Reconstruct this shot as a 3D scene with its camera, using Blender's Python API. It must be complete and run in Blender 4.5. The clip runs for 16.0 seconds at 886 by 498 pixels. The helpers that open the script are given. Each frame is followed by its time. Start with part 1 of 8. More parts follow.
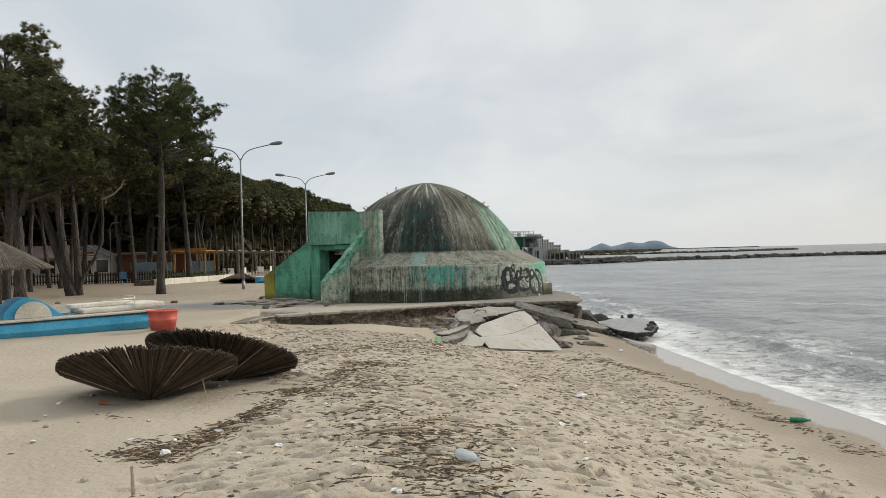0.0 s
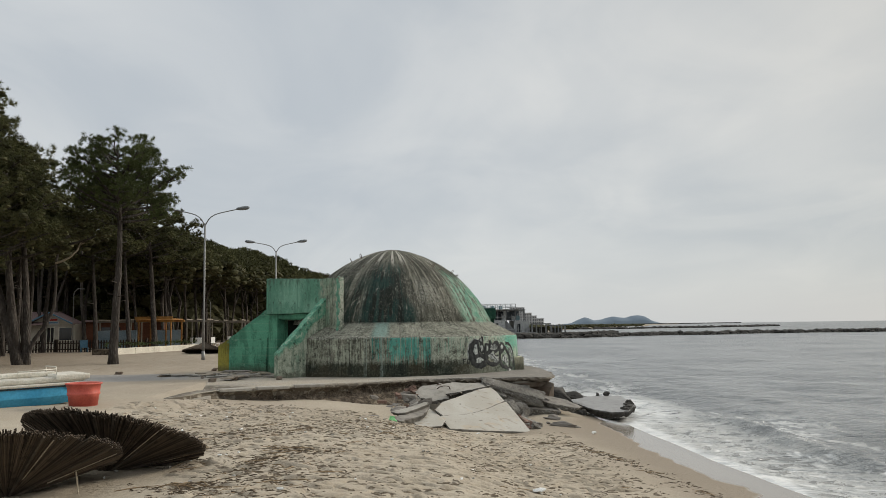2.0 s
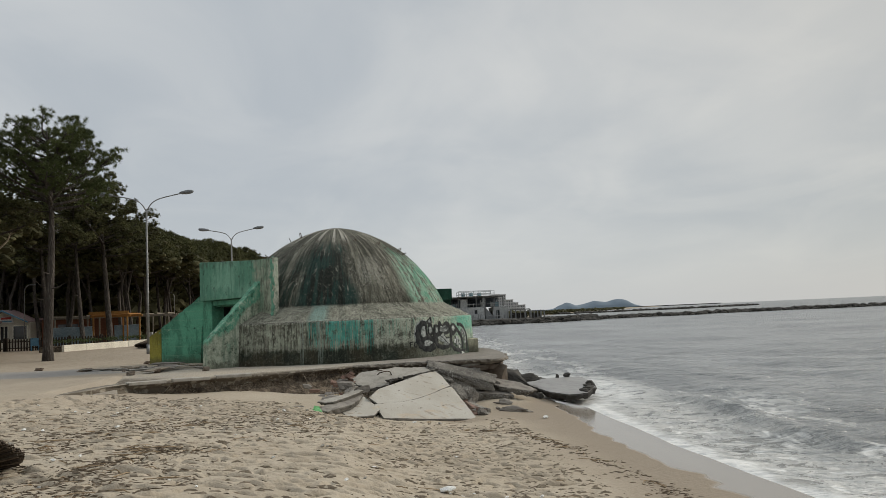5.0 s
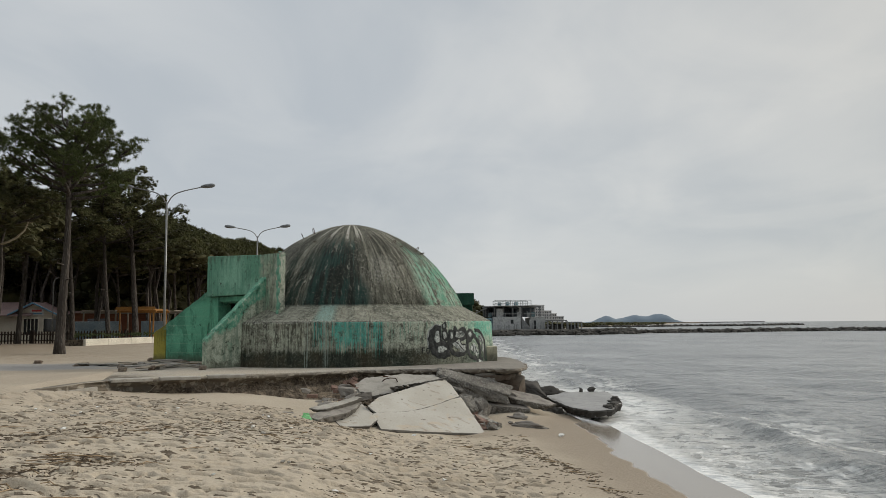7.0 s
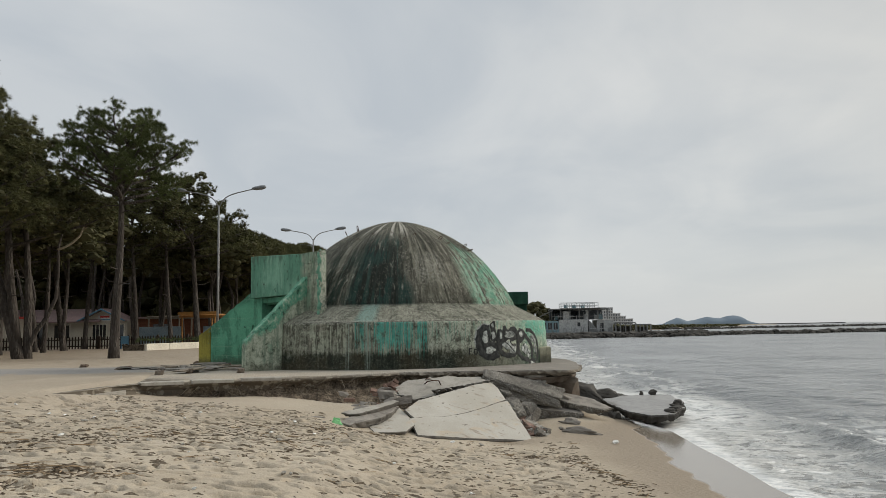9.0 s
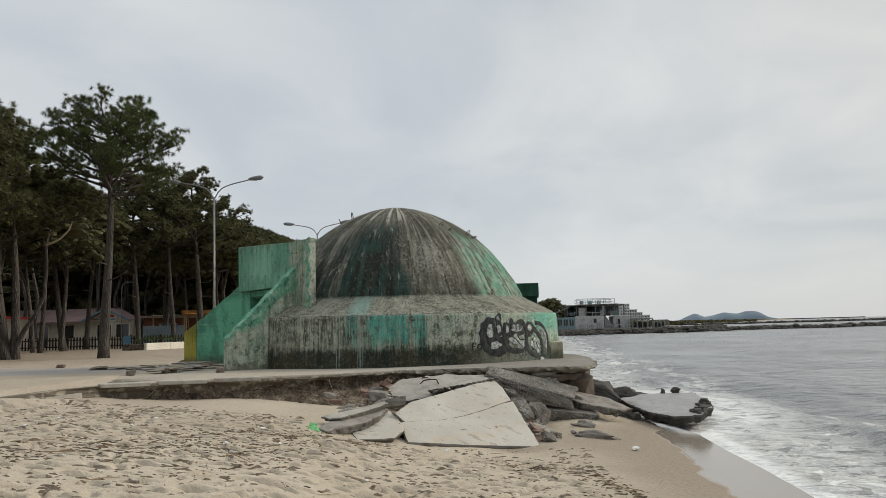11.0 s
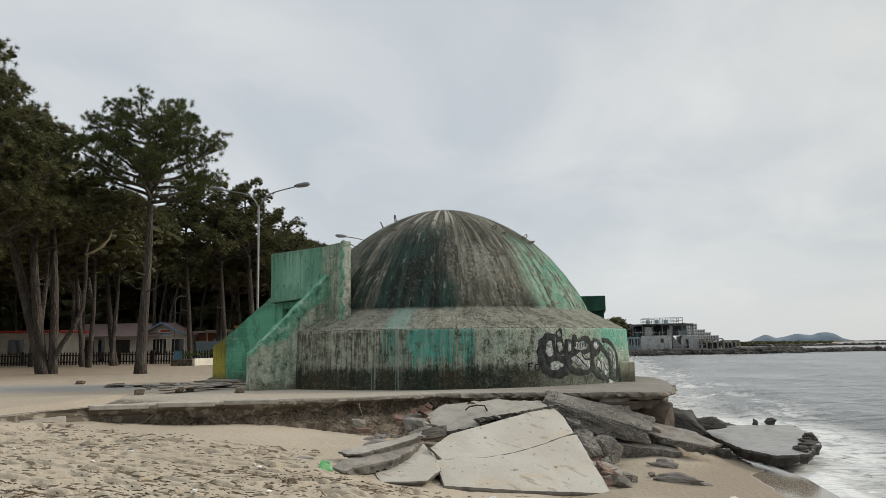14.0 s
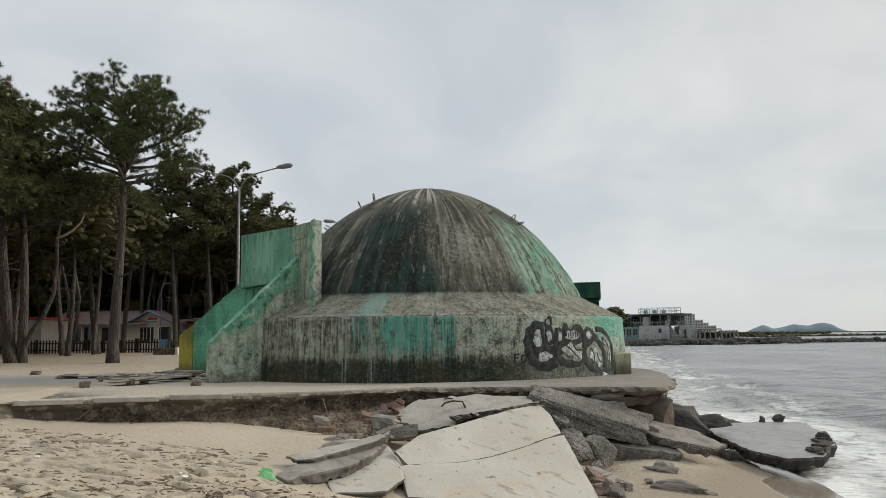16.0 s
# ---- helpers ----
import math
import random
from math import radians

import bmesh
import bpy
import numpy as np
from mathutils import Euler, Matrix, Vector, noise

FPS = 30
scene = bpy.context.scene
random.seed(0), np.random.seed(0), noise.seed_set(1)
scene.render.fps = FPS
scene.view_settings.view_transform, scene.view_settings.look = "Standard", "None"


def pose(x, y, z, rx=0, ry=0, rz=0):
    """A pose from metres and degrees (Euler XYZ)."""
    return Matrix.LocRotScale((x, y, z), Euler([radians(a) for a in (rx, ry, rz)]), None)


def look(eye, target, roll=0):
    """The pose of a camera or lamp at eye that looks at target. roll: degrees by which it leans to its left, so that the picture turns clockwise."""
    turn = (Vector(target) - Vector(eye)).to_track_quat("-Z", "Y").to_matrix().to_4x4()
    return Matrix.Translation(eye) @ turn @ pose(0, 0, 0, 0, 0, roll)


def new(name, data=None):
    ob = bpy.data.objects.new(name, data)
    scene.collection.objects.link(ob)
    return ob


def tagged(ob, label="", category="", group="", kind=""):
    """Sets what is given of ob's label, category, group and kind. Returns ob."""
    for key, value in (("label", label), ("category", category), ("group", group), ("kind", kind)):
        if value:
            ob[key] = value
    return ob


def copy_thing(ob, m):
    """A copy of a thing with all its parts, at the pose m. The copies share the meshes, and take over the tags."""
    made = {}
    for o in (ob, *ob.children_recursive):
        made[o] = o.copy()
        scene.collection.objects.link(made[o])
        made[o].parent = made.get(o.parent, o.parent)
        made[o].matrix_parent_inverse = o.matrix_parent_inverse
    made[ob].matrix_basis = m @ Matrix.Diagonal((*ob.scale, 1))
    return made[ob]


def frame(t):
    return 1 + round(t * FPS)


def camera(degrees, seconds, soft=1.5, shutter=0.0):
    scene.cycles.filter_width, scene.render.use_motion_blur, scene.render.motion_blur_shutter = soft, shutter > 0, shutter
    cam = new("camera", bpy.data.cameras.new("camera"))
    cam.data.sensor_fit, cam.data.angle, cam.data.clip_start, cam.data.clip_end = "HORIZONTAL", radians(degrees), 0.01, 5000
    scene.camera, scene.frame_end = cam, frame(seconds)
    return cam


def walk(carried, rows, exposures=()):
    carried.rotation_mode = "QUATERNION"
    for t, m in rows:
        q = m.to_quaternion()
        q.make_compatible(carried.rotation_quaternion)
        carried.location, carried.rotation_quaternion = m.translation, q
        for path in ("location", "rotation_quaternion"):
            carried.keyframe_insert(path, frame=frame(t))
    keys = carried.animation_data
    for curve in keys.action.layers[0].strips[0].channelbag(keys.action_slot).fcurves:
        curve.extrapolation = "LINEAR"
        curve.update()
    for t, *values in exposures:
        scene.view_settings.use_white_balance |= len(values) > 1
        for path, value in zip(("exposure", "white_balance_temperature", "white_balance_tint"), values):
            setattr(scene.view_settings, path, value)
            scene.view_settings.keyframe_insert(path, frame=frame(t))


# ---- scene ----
cam = camera(57.4, 16.0, 0.5)
PATH = [
    (0, (0.193, -0.014, 1.529), (0.182, 1.986, 1.542), -1.5),
    (0.5, (0.327, 0.317, 1.534), (0.335, 2.316, 1.568), -1.6),
    (1, (0.571, 0.653, 1.499), (0.621, 2.651, 1.566), -1.4),
    (1.5, (0.652, 1.179, 1.534), (0.669, 3.173, 1.69), -1.0),
    (2, (0.78, 1.505, 1.483), (0.813, 3.496, 1.673), -0.8),
    (2.5, (0.986, 1.829, 1.44), (1.053, 3.819, 1.632), -1.0),
    (3, (1.152, 2.114, 1.377), (1.273, 4.1, 1.579), -1.4),
    (3.5, (1.368, 2.429, 1.347), (1.514, 4.415, 1.53), -2.4),
    (4, (1.597, 2.731, 1.276), (1.739, 4.72, 1.438), -2.8),
    (6.5, (2.347, 4.692, 1.126), (2.32, 6.685, 1.291), -1.0),
    (7, (2.562, 5.03, 1.082), (2.543, 7.022, 1.267), -0.5),
    (7.5, (2.712, 5.25, 1.089), (2.675, 7.24, 1.287), -0.4),
    (8, (2.812, 5.616, 1.072), (2.723, 7.603, 1.278), -0.5),
    (8.5, (2.933, 5.904, 1.018), (2.78, 7.888, 1.219), -0.6),
    (11, (3.217, 8.1, 0.85), (2.998, 10.078, 1.043), -1.5),
    (11.5, (3.24, 8.665, 0.834), (2.991, 10.64, 1.03), -1.8),
    (12, (3.203, 8.98, 0.772), (2.915, 10.95, 0.966), -1.8),
    (12.5, (3.13, 9.427, 0.795), (2.817, 11.392, 0.996), -1.5),
    (13, (3.192, 9.864, 0.804), (2.864, 11.827, 1.0), -1.2),
    (13.5, (3.166, 10.214, 0.794), (2.806, 12.168, 1.022), -1.0),
    (14, (3.151, 10.578, 0.806), (2.781, 12.529, 1.047), -0.9),
    (14.5, (3.196, 10.921, 0.795), (2.819, 12.871, 1.034), -0.7),
    (15, (3.154, 11.319, 0.767), (2.78, 13.271, 0.998), -0.5),
    (15.5, (3.149, 11.665, 0.79), (2.774, 13.617, 1.014), -0.4),
    (16, (3.238, 12.067, 0.796), (2.871, 14.021, 1.011), -0.7),
]
walk(cam, [(t, look(eye, target, roll)) for t, eye, target, roll in PATH],
     exposures=((0, 0.18), (1.5, 0.0), (2.5, -0.1), (3.5, -0.2), (5, -0.18), (8, -0.1), (9.5, -0.03), (11, 0.04), (12, 0.09), (13.5, 0.12), (14, 0.07), (14.7, 0.1), (16, 0.08)))

# ---- world and sun ----
world = bpy.data.worlds.new("overcast")
scene.world = world
world.use_nodes = True
SUN_EL, SUN_AZ = radians(26), radians(62)      # azimuth from +y towards +x


def sky_nodes():
    nt = world.node_tree
    N, L = nt.nodes, nt.links
    bg = N["Background"]

    def add(kind, **kw):
        n = N.new(kind)
        for k, v in kw.items():
            if k == "op":
                n.operation = v
        return n

    def m(op, a, b=None, clamp=False):
        n = N.new("ShaderNodeMath")
        n.operation, n.use_clamp = op, clamp
        for i, v in enumerate((a, b)):
            if v is None:
                continue
            if isinstance(v, (int, float)):
                n.inputs[i].default_value = v
            else:
                L.new(v, n.inputs[i])
        return n.outputs[0]

    tc = N.new("ShaderNodeTexCoord")
    sep = N.new("ShaderNodeSeparateXYZ")
    L.new(tc.outputs["Generated"], sep.inputs[0])
    x, y, z = sep.outputs
    up = m("MAXIMUM", z, 0.0)
    den = m("ADD", up, 0.16)
    comb = N.new("ShaderNodeCombineXYZ")
    L.new(m("DIVIDE", x, den), comb.inputs[0])
    L.new(m("DIVIDE", y, den), comb.inputs[1])

    def clouds(scale, detail, dist, lo, hi, off):
        mp = N.new("ShaderNodeMapping")
        mp.inputs["Location"].default_value = (off, off * 0.37, 0)
        mp.inputs["Scale"].default_value = (1.0, 0.62, 1.0)
        mp.inputs["Rotation"].default_value = (0, 0, 0.5)
        L.new(comb.outputs[0], mp.inputs[0])
        n = N.new("ShaderNodeTexNoise")
        n.inputs["Scale"].default_value = scale
        n.inputs["Detail"].default_value = detail
        n.inputs["Roughness"].default_value = 0.5
        n.inputs["Distortion"].default_value = dist
        L.new(mp.outputs[0], n.inputs["Vector"])
        r = N.new("ShaderNodeMapRange")
        r.interpolation_type = "SMOOTHSTEP"
        r.inputs["From Min"].default_value, r.inputs["From Max"].default_value = lo, hi
        L.new(n.outputs[0], r.inputs[0])
        return r.outputs[0]

    big = clouds(0.62, 6, 0.5, 0.36, 0.66, 3.1)
    fine = clouds(1.7, 7, 0.8, 0.38, 0.68, 8.7)
    cover = m("ADD", m("MULTIPLY", big, 0.68), m("MULTIPLY", fine, 0.32))
    mix = N.new("ShaderNodeMix")
    mix.data_type = "RGBA"
    mix.inputs["A"].default_value = (0.50, 0.54, 0.578, 1)
    mix.inputs["B"].default_value = (0.725, 0.735, 0.727, 1)
    # clouds thin out into an even veil near the horizon
    haze = m("SUBTRACT", 1.0, m("DIVIDE", up, 0.14), True)
    cov2 = m("ADD", m("MULTIPLY", cover, m("SUBTRACT", 1.0, haze)), m("MULTIPLY", haze, 0.40))
    L.new(cov2, mix.inputs["Factor"])
    # warm glow where the sun stands behind the clouds
    dot = m("ADD", m("ADD", m("MULTIPLY", x, math.sin(SUN_AZ) * math.cos(SUN_EL)), m("MULTIPLY", y, math.cos(SUN_AZ) * math.cos(SUN_EL))),
            m("MULTIPLY", z, math.sin(SUN_EL)))
    glow = m("POWER", m("MAXIMUM", dot, 0.0), 3.5)
    warm = N.new("ShaderNodeMix")
    warm.data_type, warm.blend_type = "RGBA", "MULTIPLY"
    warm.inputs["B"].default_value = (0.83, 0.79, 0.72, 1)
    L.new(glow, warm.inputs["Factor"])
    L.new(mix.outputs["Result"], warm.inputs["A"])
    # an overcast sky is brightest overhead
    zen = N.new("ShaderNodeMapRange")
    zen.interpolation_type = "SMOOTHSTEP"
    zen.inputs["From Min"].default_value, zen.inputs["From Max"].default_value = 0.42, 0.95
    zen.inputs["To Min"].default_value, zen.inputs["To Max"].default_value = 1.0, ZENITH
    L.new(z, zen.inputs[0])
    scale = N.new("ShaderNodeVectorMath")
    scale.operation = "SCALE"
    L.new(warm.outputs["Result"], scale.inputs[0])
    L.new(zen.outputs[0], scale.inputs["Scale"])
    # a little clear sky shines through
    sky = N.new("ShaderNodeTexSky")
    sky.sky_type, sky.sun_disc = "NISHITA", False
    sky.sun_elevation, sky.sun_rotation = SUN_EL, SUN_AZ
    thin = N.new("ShaderNodeVectorMath")
    thin.operation = "SCALE"
    thin.inputs["Scale"].default_value = 0.008
    L.new(sky.outputs[0], thin.inputs[0])
    both = N.new("ShaderNodeVectorMath")
    both.operation = "ADD"
    L.new(scale.outputs[0], both.inputs[0])
    L.new(thin.outputs[0], both.inputs[1])
    L.new(both.outputs[0], bg.inputs["Color"])
    bg.inputs["Strength"].default_value = 1.0


ZENITH = 1.8
sky_nodes()
sun = new("sun", bpy.data.lights.new("sun", "SUN"))
sun.data.energy, sun.data.angle, sun.data.color = 2.55, radians(12), (1.0, 0.93, 0.82)
sun.matrix_world = look((math.sin(SUN_AZ) * math.cos(SUN_EL) * 60, math.cos(SUN_AZ) * math.cos(SUN_EL) * 60, math.sin(SUN_EL) * 60), (0, 0, 0))


# ---- materials ----
class Nodes:
    """Short hand for a node material."""

    def __init__(self, name):
        self.mat = bpy.data.materials.new(name)
        self.mat.use_nodes = True
        self.nt = self.mat.node_tree
        self.b = self.nt.nodes["Principled BSDF"]
        self.b.inputs["Specular IOR Level"].default_value = 0.14
        tc = self.nt.nodes.new("ShaderNodeTexCoord")
        self.obj = tc.outputs["Object"]
        self._rand = None

    def put(self, v, socket):
        if isinstance(v, (int, float)):
            socket.default_value = v
        elif isinstance(v, tuple):
            socket.default_value = (*v, 1)[:len(socket.default_value)]
        else:
            self.nt.links.new(v, socket)

    def rand(self):
        if self._rand is None:
            self._rand = self.nt.nodes.new("ShaderNodeObjectInfo").outputs["Random"]
        return self._rand

    def island(self):
        return self.nt.nodes.new("ShaderNodeNewGeometry").outputs["Random Per Island"]

    def m(self, op, a, b=0.0, clamp=False):
        n = self.nt.nodes.new("ShaderNodeMath")
        n.operation, n.use_clamp = op, clamp
        self.put(a, n.inputs[0])
        self.put(b, n.inputs[1])
        return n.outputs[0]

    def xyz(self, vec=None):
        n = self.nt.nodes.new("ShaderNodeSeparateXYZ")
        self.put(vec or self.obj, n.inputs[0])
        return n.outputs[0], n.outputs[1], n.outputs[2]

    def vec(self, x, y, z):
        n = self.nt.nodes.new("ShaderNodeCombineXYZ")
        for v, s in zip((x, y, z), n.inputs):
            self.put(v, s)
        return n.outputs[0]

    def scaled(self, sx, sy, sz, vec=None, shift=True):
        n = self.nt.nodes.new("ShaderNodeMapping")
        n.inputs["Scale"].default_value = (sx, sy, sz)
        self.put(vec or self.obj, n.inputs[0])
        if shift:
            r = self.m("MULTIPLY", self.rand(), 37.0)
            self.nt.links.new(self.vec(r, r, r), n.inputs["Location"])
        return n.outputs[0]

    def noise(self, scale, detail=4, vec=None, rough=0.55, dist=0.0):
        n = self.nt.nodes.new("ShaderNodeTexNoise")
        n.inputs["Scale"].default_value, n.inputs["Detail"].default_value = scale, detail
        n.inputs["Roughness"].default_value, n.inputs["Distortion"].default_value = rough, dist
        self.put(vec or self.obj, n.inputs["Vector"])
        return n.outputs[0]

    def voronoi(self, scale, vec=None, feature="F1"):
        n = self.nt.nodes.new("ShaderNodeTexVoronoi")
        n.feature = feature
        n.inputs["Scale"].default_value = scale
        self.put(vec or self.obj, n.inputs["Vector"])
        return n.outputs["Distance"]

    def ramp(self, v, lo, hi, a=0.0, b=1.0):
        n = self.nt.nodes.new("ShaderNodeMapRange")
        n.interpolation_type = "SMOOTHSTEP"
        for k, s in zip((v, lo, hi, a, b), n.inputs[:5]):
            self.put(k, s)
        return n.outputs[0]

    def mix(self, f, a, b, blend="MIX"):
        n = self.nt.nodes.new("ShaderNodeMix")
        n.data_type, n.blend_type = "RGBA", blend
        self.put(f, n.inputs["Factor"])
        self.put(a, n.inputs["A"])
        self.put(b, n.inputs["B"])
        return n.outputs["Result"]

    def bump(self, h, strength=0.5, dist=0.02):
        n = self.nt.nodes.new("ShaderNodeBump")
        n.inputs["Strength"].default_value, n.inputs["Distance"].default_value = strength, dist
        self.put(h, n.inputs["Height"])
        if self.b.inputs["Normal"].links:
            self.nt.links.new(self.b.inputs["Normal"].links[0].from_socket, n.inputs["Normal"])
        self.nt.links.new(n.outputs[0], self.b.inputs["Normal"])

    def done(self, color, rough=0.85, metal=0.0):
        self.put(color, self.b.inputs["Base Color"])
        self.put(rough, self.b.inputs["Roughness"])
        self.put(metal, self.b.inputs["Metallic"])
        return self.mat


def plain(name, c1, c2, scale=3.0, rough=0.8, metal=0.0, fine=0.25, bump=0.3, bscale=None, stretch=(1, 1, 1), dist=0.01):
    """Two tones in soft patches, finer grain over them, and relief."""
    k = Nodes(name)
    v = k.scaled(*stretch)
    big = k.ramp(k.noise(scale, 5, v), 0.3, 0.7)
    grain = k.noise(bscale or scale * 9, 4, v)
    c = k.mix(big, c1, c2)
    g = k.ramp(grain, 0.25, 0.75, 1 - fine, 1 + fine)
    c = k.mix(1.0, c, k.vec(g, g, g), "MULTIPLY")
    t = k.ramp(k.rand(), 0.0, 1.0, 0.88, 1.1)
    c = k.mix(1.0, c, k.vec(t, t, t), "MULTIPLY")
    if bump:
        k.bump(grain, bump, dist)
    return k.done(c, k.ramp(grain, 0.2, 0.8, max(0.05, rough - 0.08), min(1, rough + 0.08)), metal)


def concrete(name, c1, c2, dark, pebble=0.0):
    k = Nodes(name)
    v = k.scaled(1, 1, 1)
    a = k.ramp(k.noise(1.3, 6, v), 0.32, 0.68)
    b = k.ramp(k.noise(5.5, 6, v, 0.65), 0.45, 0.72)
    g = k.noise(45, 3, v)
    c = k.mix(a, c1, c2)
    c = k.mix(k.m("MULTIPLY", b, 0.55), c, dark)
    f = k.ramp(g, 0.25, 0.75, 0.90, 1.10)
    c = k.mix(1.0, c, k.vec(f, f, f), "MULTIPLY")
    if pebble:
        p = k.voronoi(36, v)
        k.bump(k.ramp(p, 0.0, 0.55, 1.0, 0.0), pebble, 0.05)
        c = k.mix(k.m("MULTIPLY", k.ramp(p, 0.16, 0.36, 1.0, 0.0), k.ramp(k.noise(7, 5, v), 0.44, 0.52)), c, (0.74, 0.72, 0.66))
        c = k.mix(k.m("MULTIPLY", k.ramp(p, 0.45, 0.8, 0.0, 0.7), k.ramp(k.noise(3, 4, v), 0.4, 0.6)), c, dark)
    k.bump(g, 0.25, 0.008)
    k.bump(k.noise(9, 6, v, 0.65), 0.45, 0.03)
    return k.done(c, 0.9)


# ---- geometry ----
class Geo:
    """Vertices and faces, gathered and turned into one mesh."""

    def __init__(self):
        self.v, self.f = [], []

    def add(self, verts, faces):
        n = len(self.v)
        self.v.extend(tuple(p) for p in verts)
        self.f.extend(tuple(i + n for i in q) for q in faces)
        return self

    def box(self, x0, x1, y0, y1, z0, z1, m=None):
        p = [(x, y, z) for z in (z0, z1) for x, y in ((x0, y0), (x1, y0), (x1, y1), (x0, y1))]
        if m is not None:
            p = [m @ Vector(q) for q in p]
        return self.add(p, [(3, 2, 1, 0), (4, 5, 6, 7), (0, 1, 5, 4), (1, 2, 6, 5), (2, 3, 7, 6), (3, 0, 4, 7)])

    def tube(self, pts, radii, seg=8, caps=True):
        pts = [Vector(p) for p in pts]
        if isinstance(radii, (int, float)):
            radii = [radii] * len(pts)
        ref = Vector((0.31, 0.17, 0.93))
        d0 = (pts[-1] - pts[0]).normalized()
        if abs(d0.dot(ref)) > 0.85:
            ref = Vector((0.95, 0.2, 0.1))
        verts, faces = [], []
        for i, p in enumerate(pts):
            d = (pts[min(i + 1, len(pts) - 1)] - pts[max(i - 1, 0)])
            d = d.normalized() if d.length > 1e-9 else Vector((0, 0, 1))
            a = d.cross(ref)
            a = a.normalized() if a.length > 1e-6 else Vector((1, 0, 0))
            b = d.cross(a)
            for j in range(seg):
                t = 2 * math.pi * j / seg
                verts.append(p + (a * math.cos(t) + b * math.sin(t)) * radii[i])
        for i in range(len(pts) - 1):
            for j in range(seg):
                k = (j + 1) % seg
                faces.append((i * seg + j, i * seg + k, (i + 1) * seg + k, (i + 1) * seg + j))
        if caps:
            faces.append(tuple(range(seg - 1, -1, -1)))
            faces.append(tuple((len(pts) - 1) * seg + j for j in range(seg)))
        return self.add(verts, faces)

    def revolve(self, profile, seg=96, wobble=None):
        """profile: (radius, z) from the bottom up, turned round z."""
        verts, faces = [], []
        for r, z in profile:
            for j in range(seg):
                t = 2 * math.pi * j / seg
                rr = r + (wobble(t, z) if wobble else 0)
                verts.append((rr * math.cos(t), rr * math.sin(t), z))
        for i in range(len(profile) - 1):
            for j in range(seg):
                k = (j + 1) % seg
                faces.append((i * seg + j, i * seg + k, (i + 1) * seg + k, (i + 1) * seg + j))
        return self.add(verts, faces)

    def prism(self, outline, z0, z1):
        n = len(outline)
        top = z1 if callable(z1) else (lambda x, y: z1)
        bot = z0 if callable(z0) else (lambda x, y: z0)
        v = [(x, y, bot(x, y)) for x, y in outline] + [(x, y, top(x, y)) for x, y in outline]
        f = [tuple(range(n - 1, -1, -1)), tuple(range(n, 2 * n))]
        f += [(i, (i + 1) % n, n + (i + 1) % n, n + i) for i in range(n)]
        return self.add(v, f)

    def mesh(self, name, smooth=False):
        me = bpy.data.meshes.new(name)
        me.from_pydata([tuple(p) for p in self.v], [], self.f)
        me.validate()
        if smooth:
            me.polygons.foreach_set("use_smooth", [True] * len(me.polygons))
        return me


def bevelled(geo, width=0.01, seg=2):
    """The same as a bmesh with rounded edges."""
    bm = bmesh.new()
    vs = [bm.verts.new(p) for p in geo.v]
    for f in geo.f:
        try:
            bm.faces.new([vs[i] for i in f])
        except ValueError:
            pass
    bmesh.ops.recalc_face_normals(bm, faces=bm.faces[:])
    sharp = [e for e in bm.edges if len(e.link_faces) == 2 and e.calc_face_angle(0) > 0.5]
    bmesh.ops.bevel(bm, geom=sharp, offset=width, segments=seg, profile=0.6, affect="EDGES", clamp_overlap=True)
    return bm


def as_mesh(src, name, smooth=False):
    if isinstance(src, Geo):
        return src.mesh(name, smooth)
    if isinstance(src, bmesh.types.BMesh):
        me = bpy.data.meshes.new(name)
        src.to_mesh(me)
        src.free()
        if smooth:
            me.polygons.foreach_set("use_smooth", [True] * len(me.polygons))
        return me
    return src


def part(name, src, material, parent=None, label="", smooth=False, at=None):
    """One mesh object, under a thing or a part."""
    ob = new(name, as_mesh(src, name, smooth))
    if not ob.data.materials:
        ob.data.materials.append(material)
    if parent is not None:
        ob.parent = parent
    if at is not None:
        ob.matrix_basis = at
    if label:
        tagged(ob, label)
    return ob


def thing(name, label, category, at=None, group="", kind=""):
    ob = new(name)
    ob.empty_display_size = 0.2
    if at is not None:
        ob.matrix_basis = at
    return tagged(ob, label, category, group, kind)


def solid(name, src, material, label, category, at=None, group="", kind="", smooth=False):
    return tagged(part(name, src, material, None, label, smooth, at), label, category, group, kind)


def fbm(x, y, scale=1.0, octaves=3, seed=0.0):
    """Smooth random hills on arrays, about -1 to 1."""
    out, amp, tot = np.zeros_like(x, dtype=float), 1.0, 0.0
    for o in range(octaves):
        px, py = x * scale * 2**o + seed * 17.3 + o * 5.1, y * scale * 2**o - seed * 9.7 + o * 3.3
        ix, iy = np.floor(px).astype(np.int64), np.floor(py).astype(np.int64)
        fx, fy = px - ix, py - iy
        fx, fy = fx * fx * (3 - 2 * fx), fy * fy * (3 - 2 * fy)

        def h(i, j):
            n = (i * 374761393 + j * 668265263 + 1274126177) & 0x7FFFFFFF
            n = ((n ^ (n >> 13)) * 1103515245) & 0x7FFFFFFF
            return ((n ^ (n >> 16)) & 0xFFFF) / 32767.5 - 1
        val = (h(ix, iy) * (1 - fx) + h(ix + 1, iy) * fx) * (1 - fy) + (h(ix, iy + 1) * (1 - fx) + h(ix + 1, iy + 1) * fx) * fy
        out, tot, amp = out + val * amp, tot + amp, amp * 0.5
    return out / tot


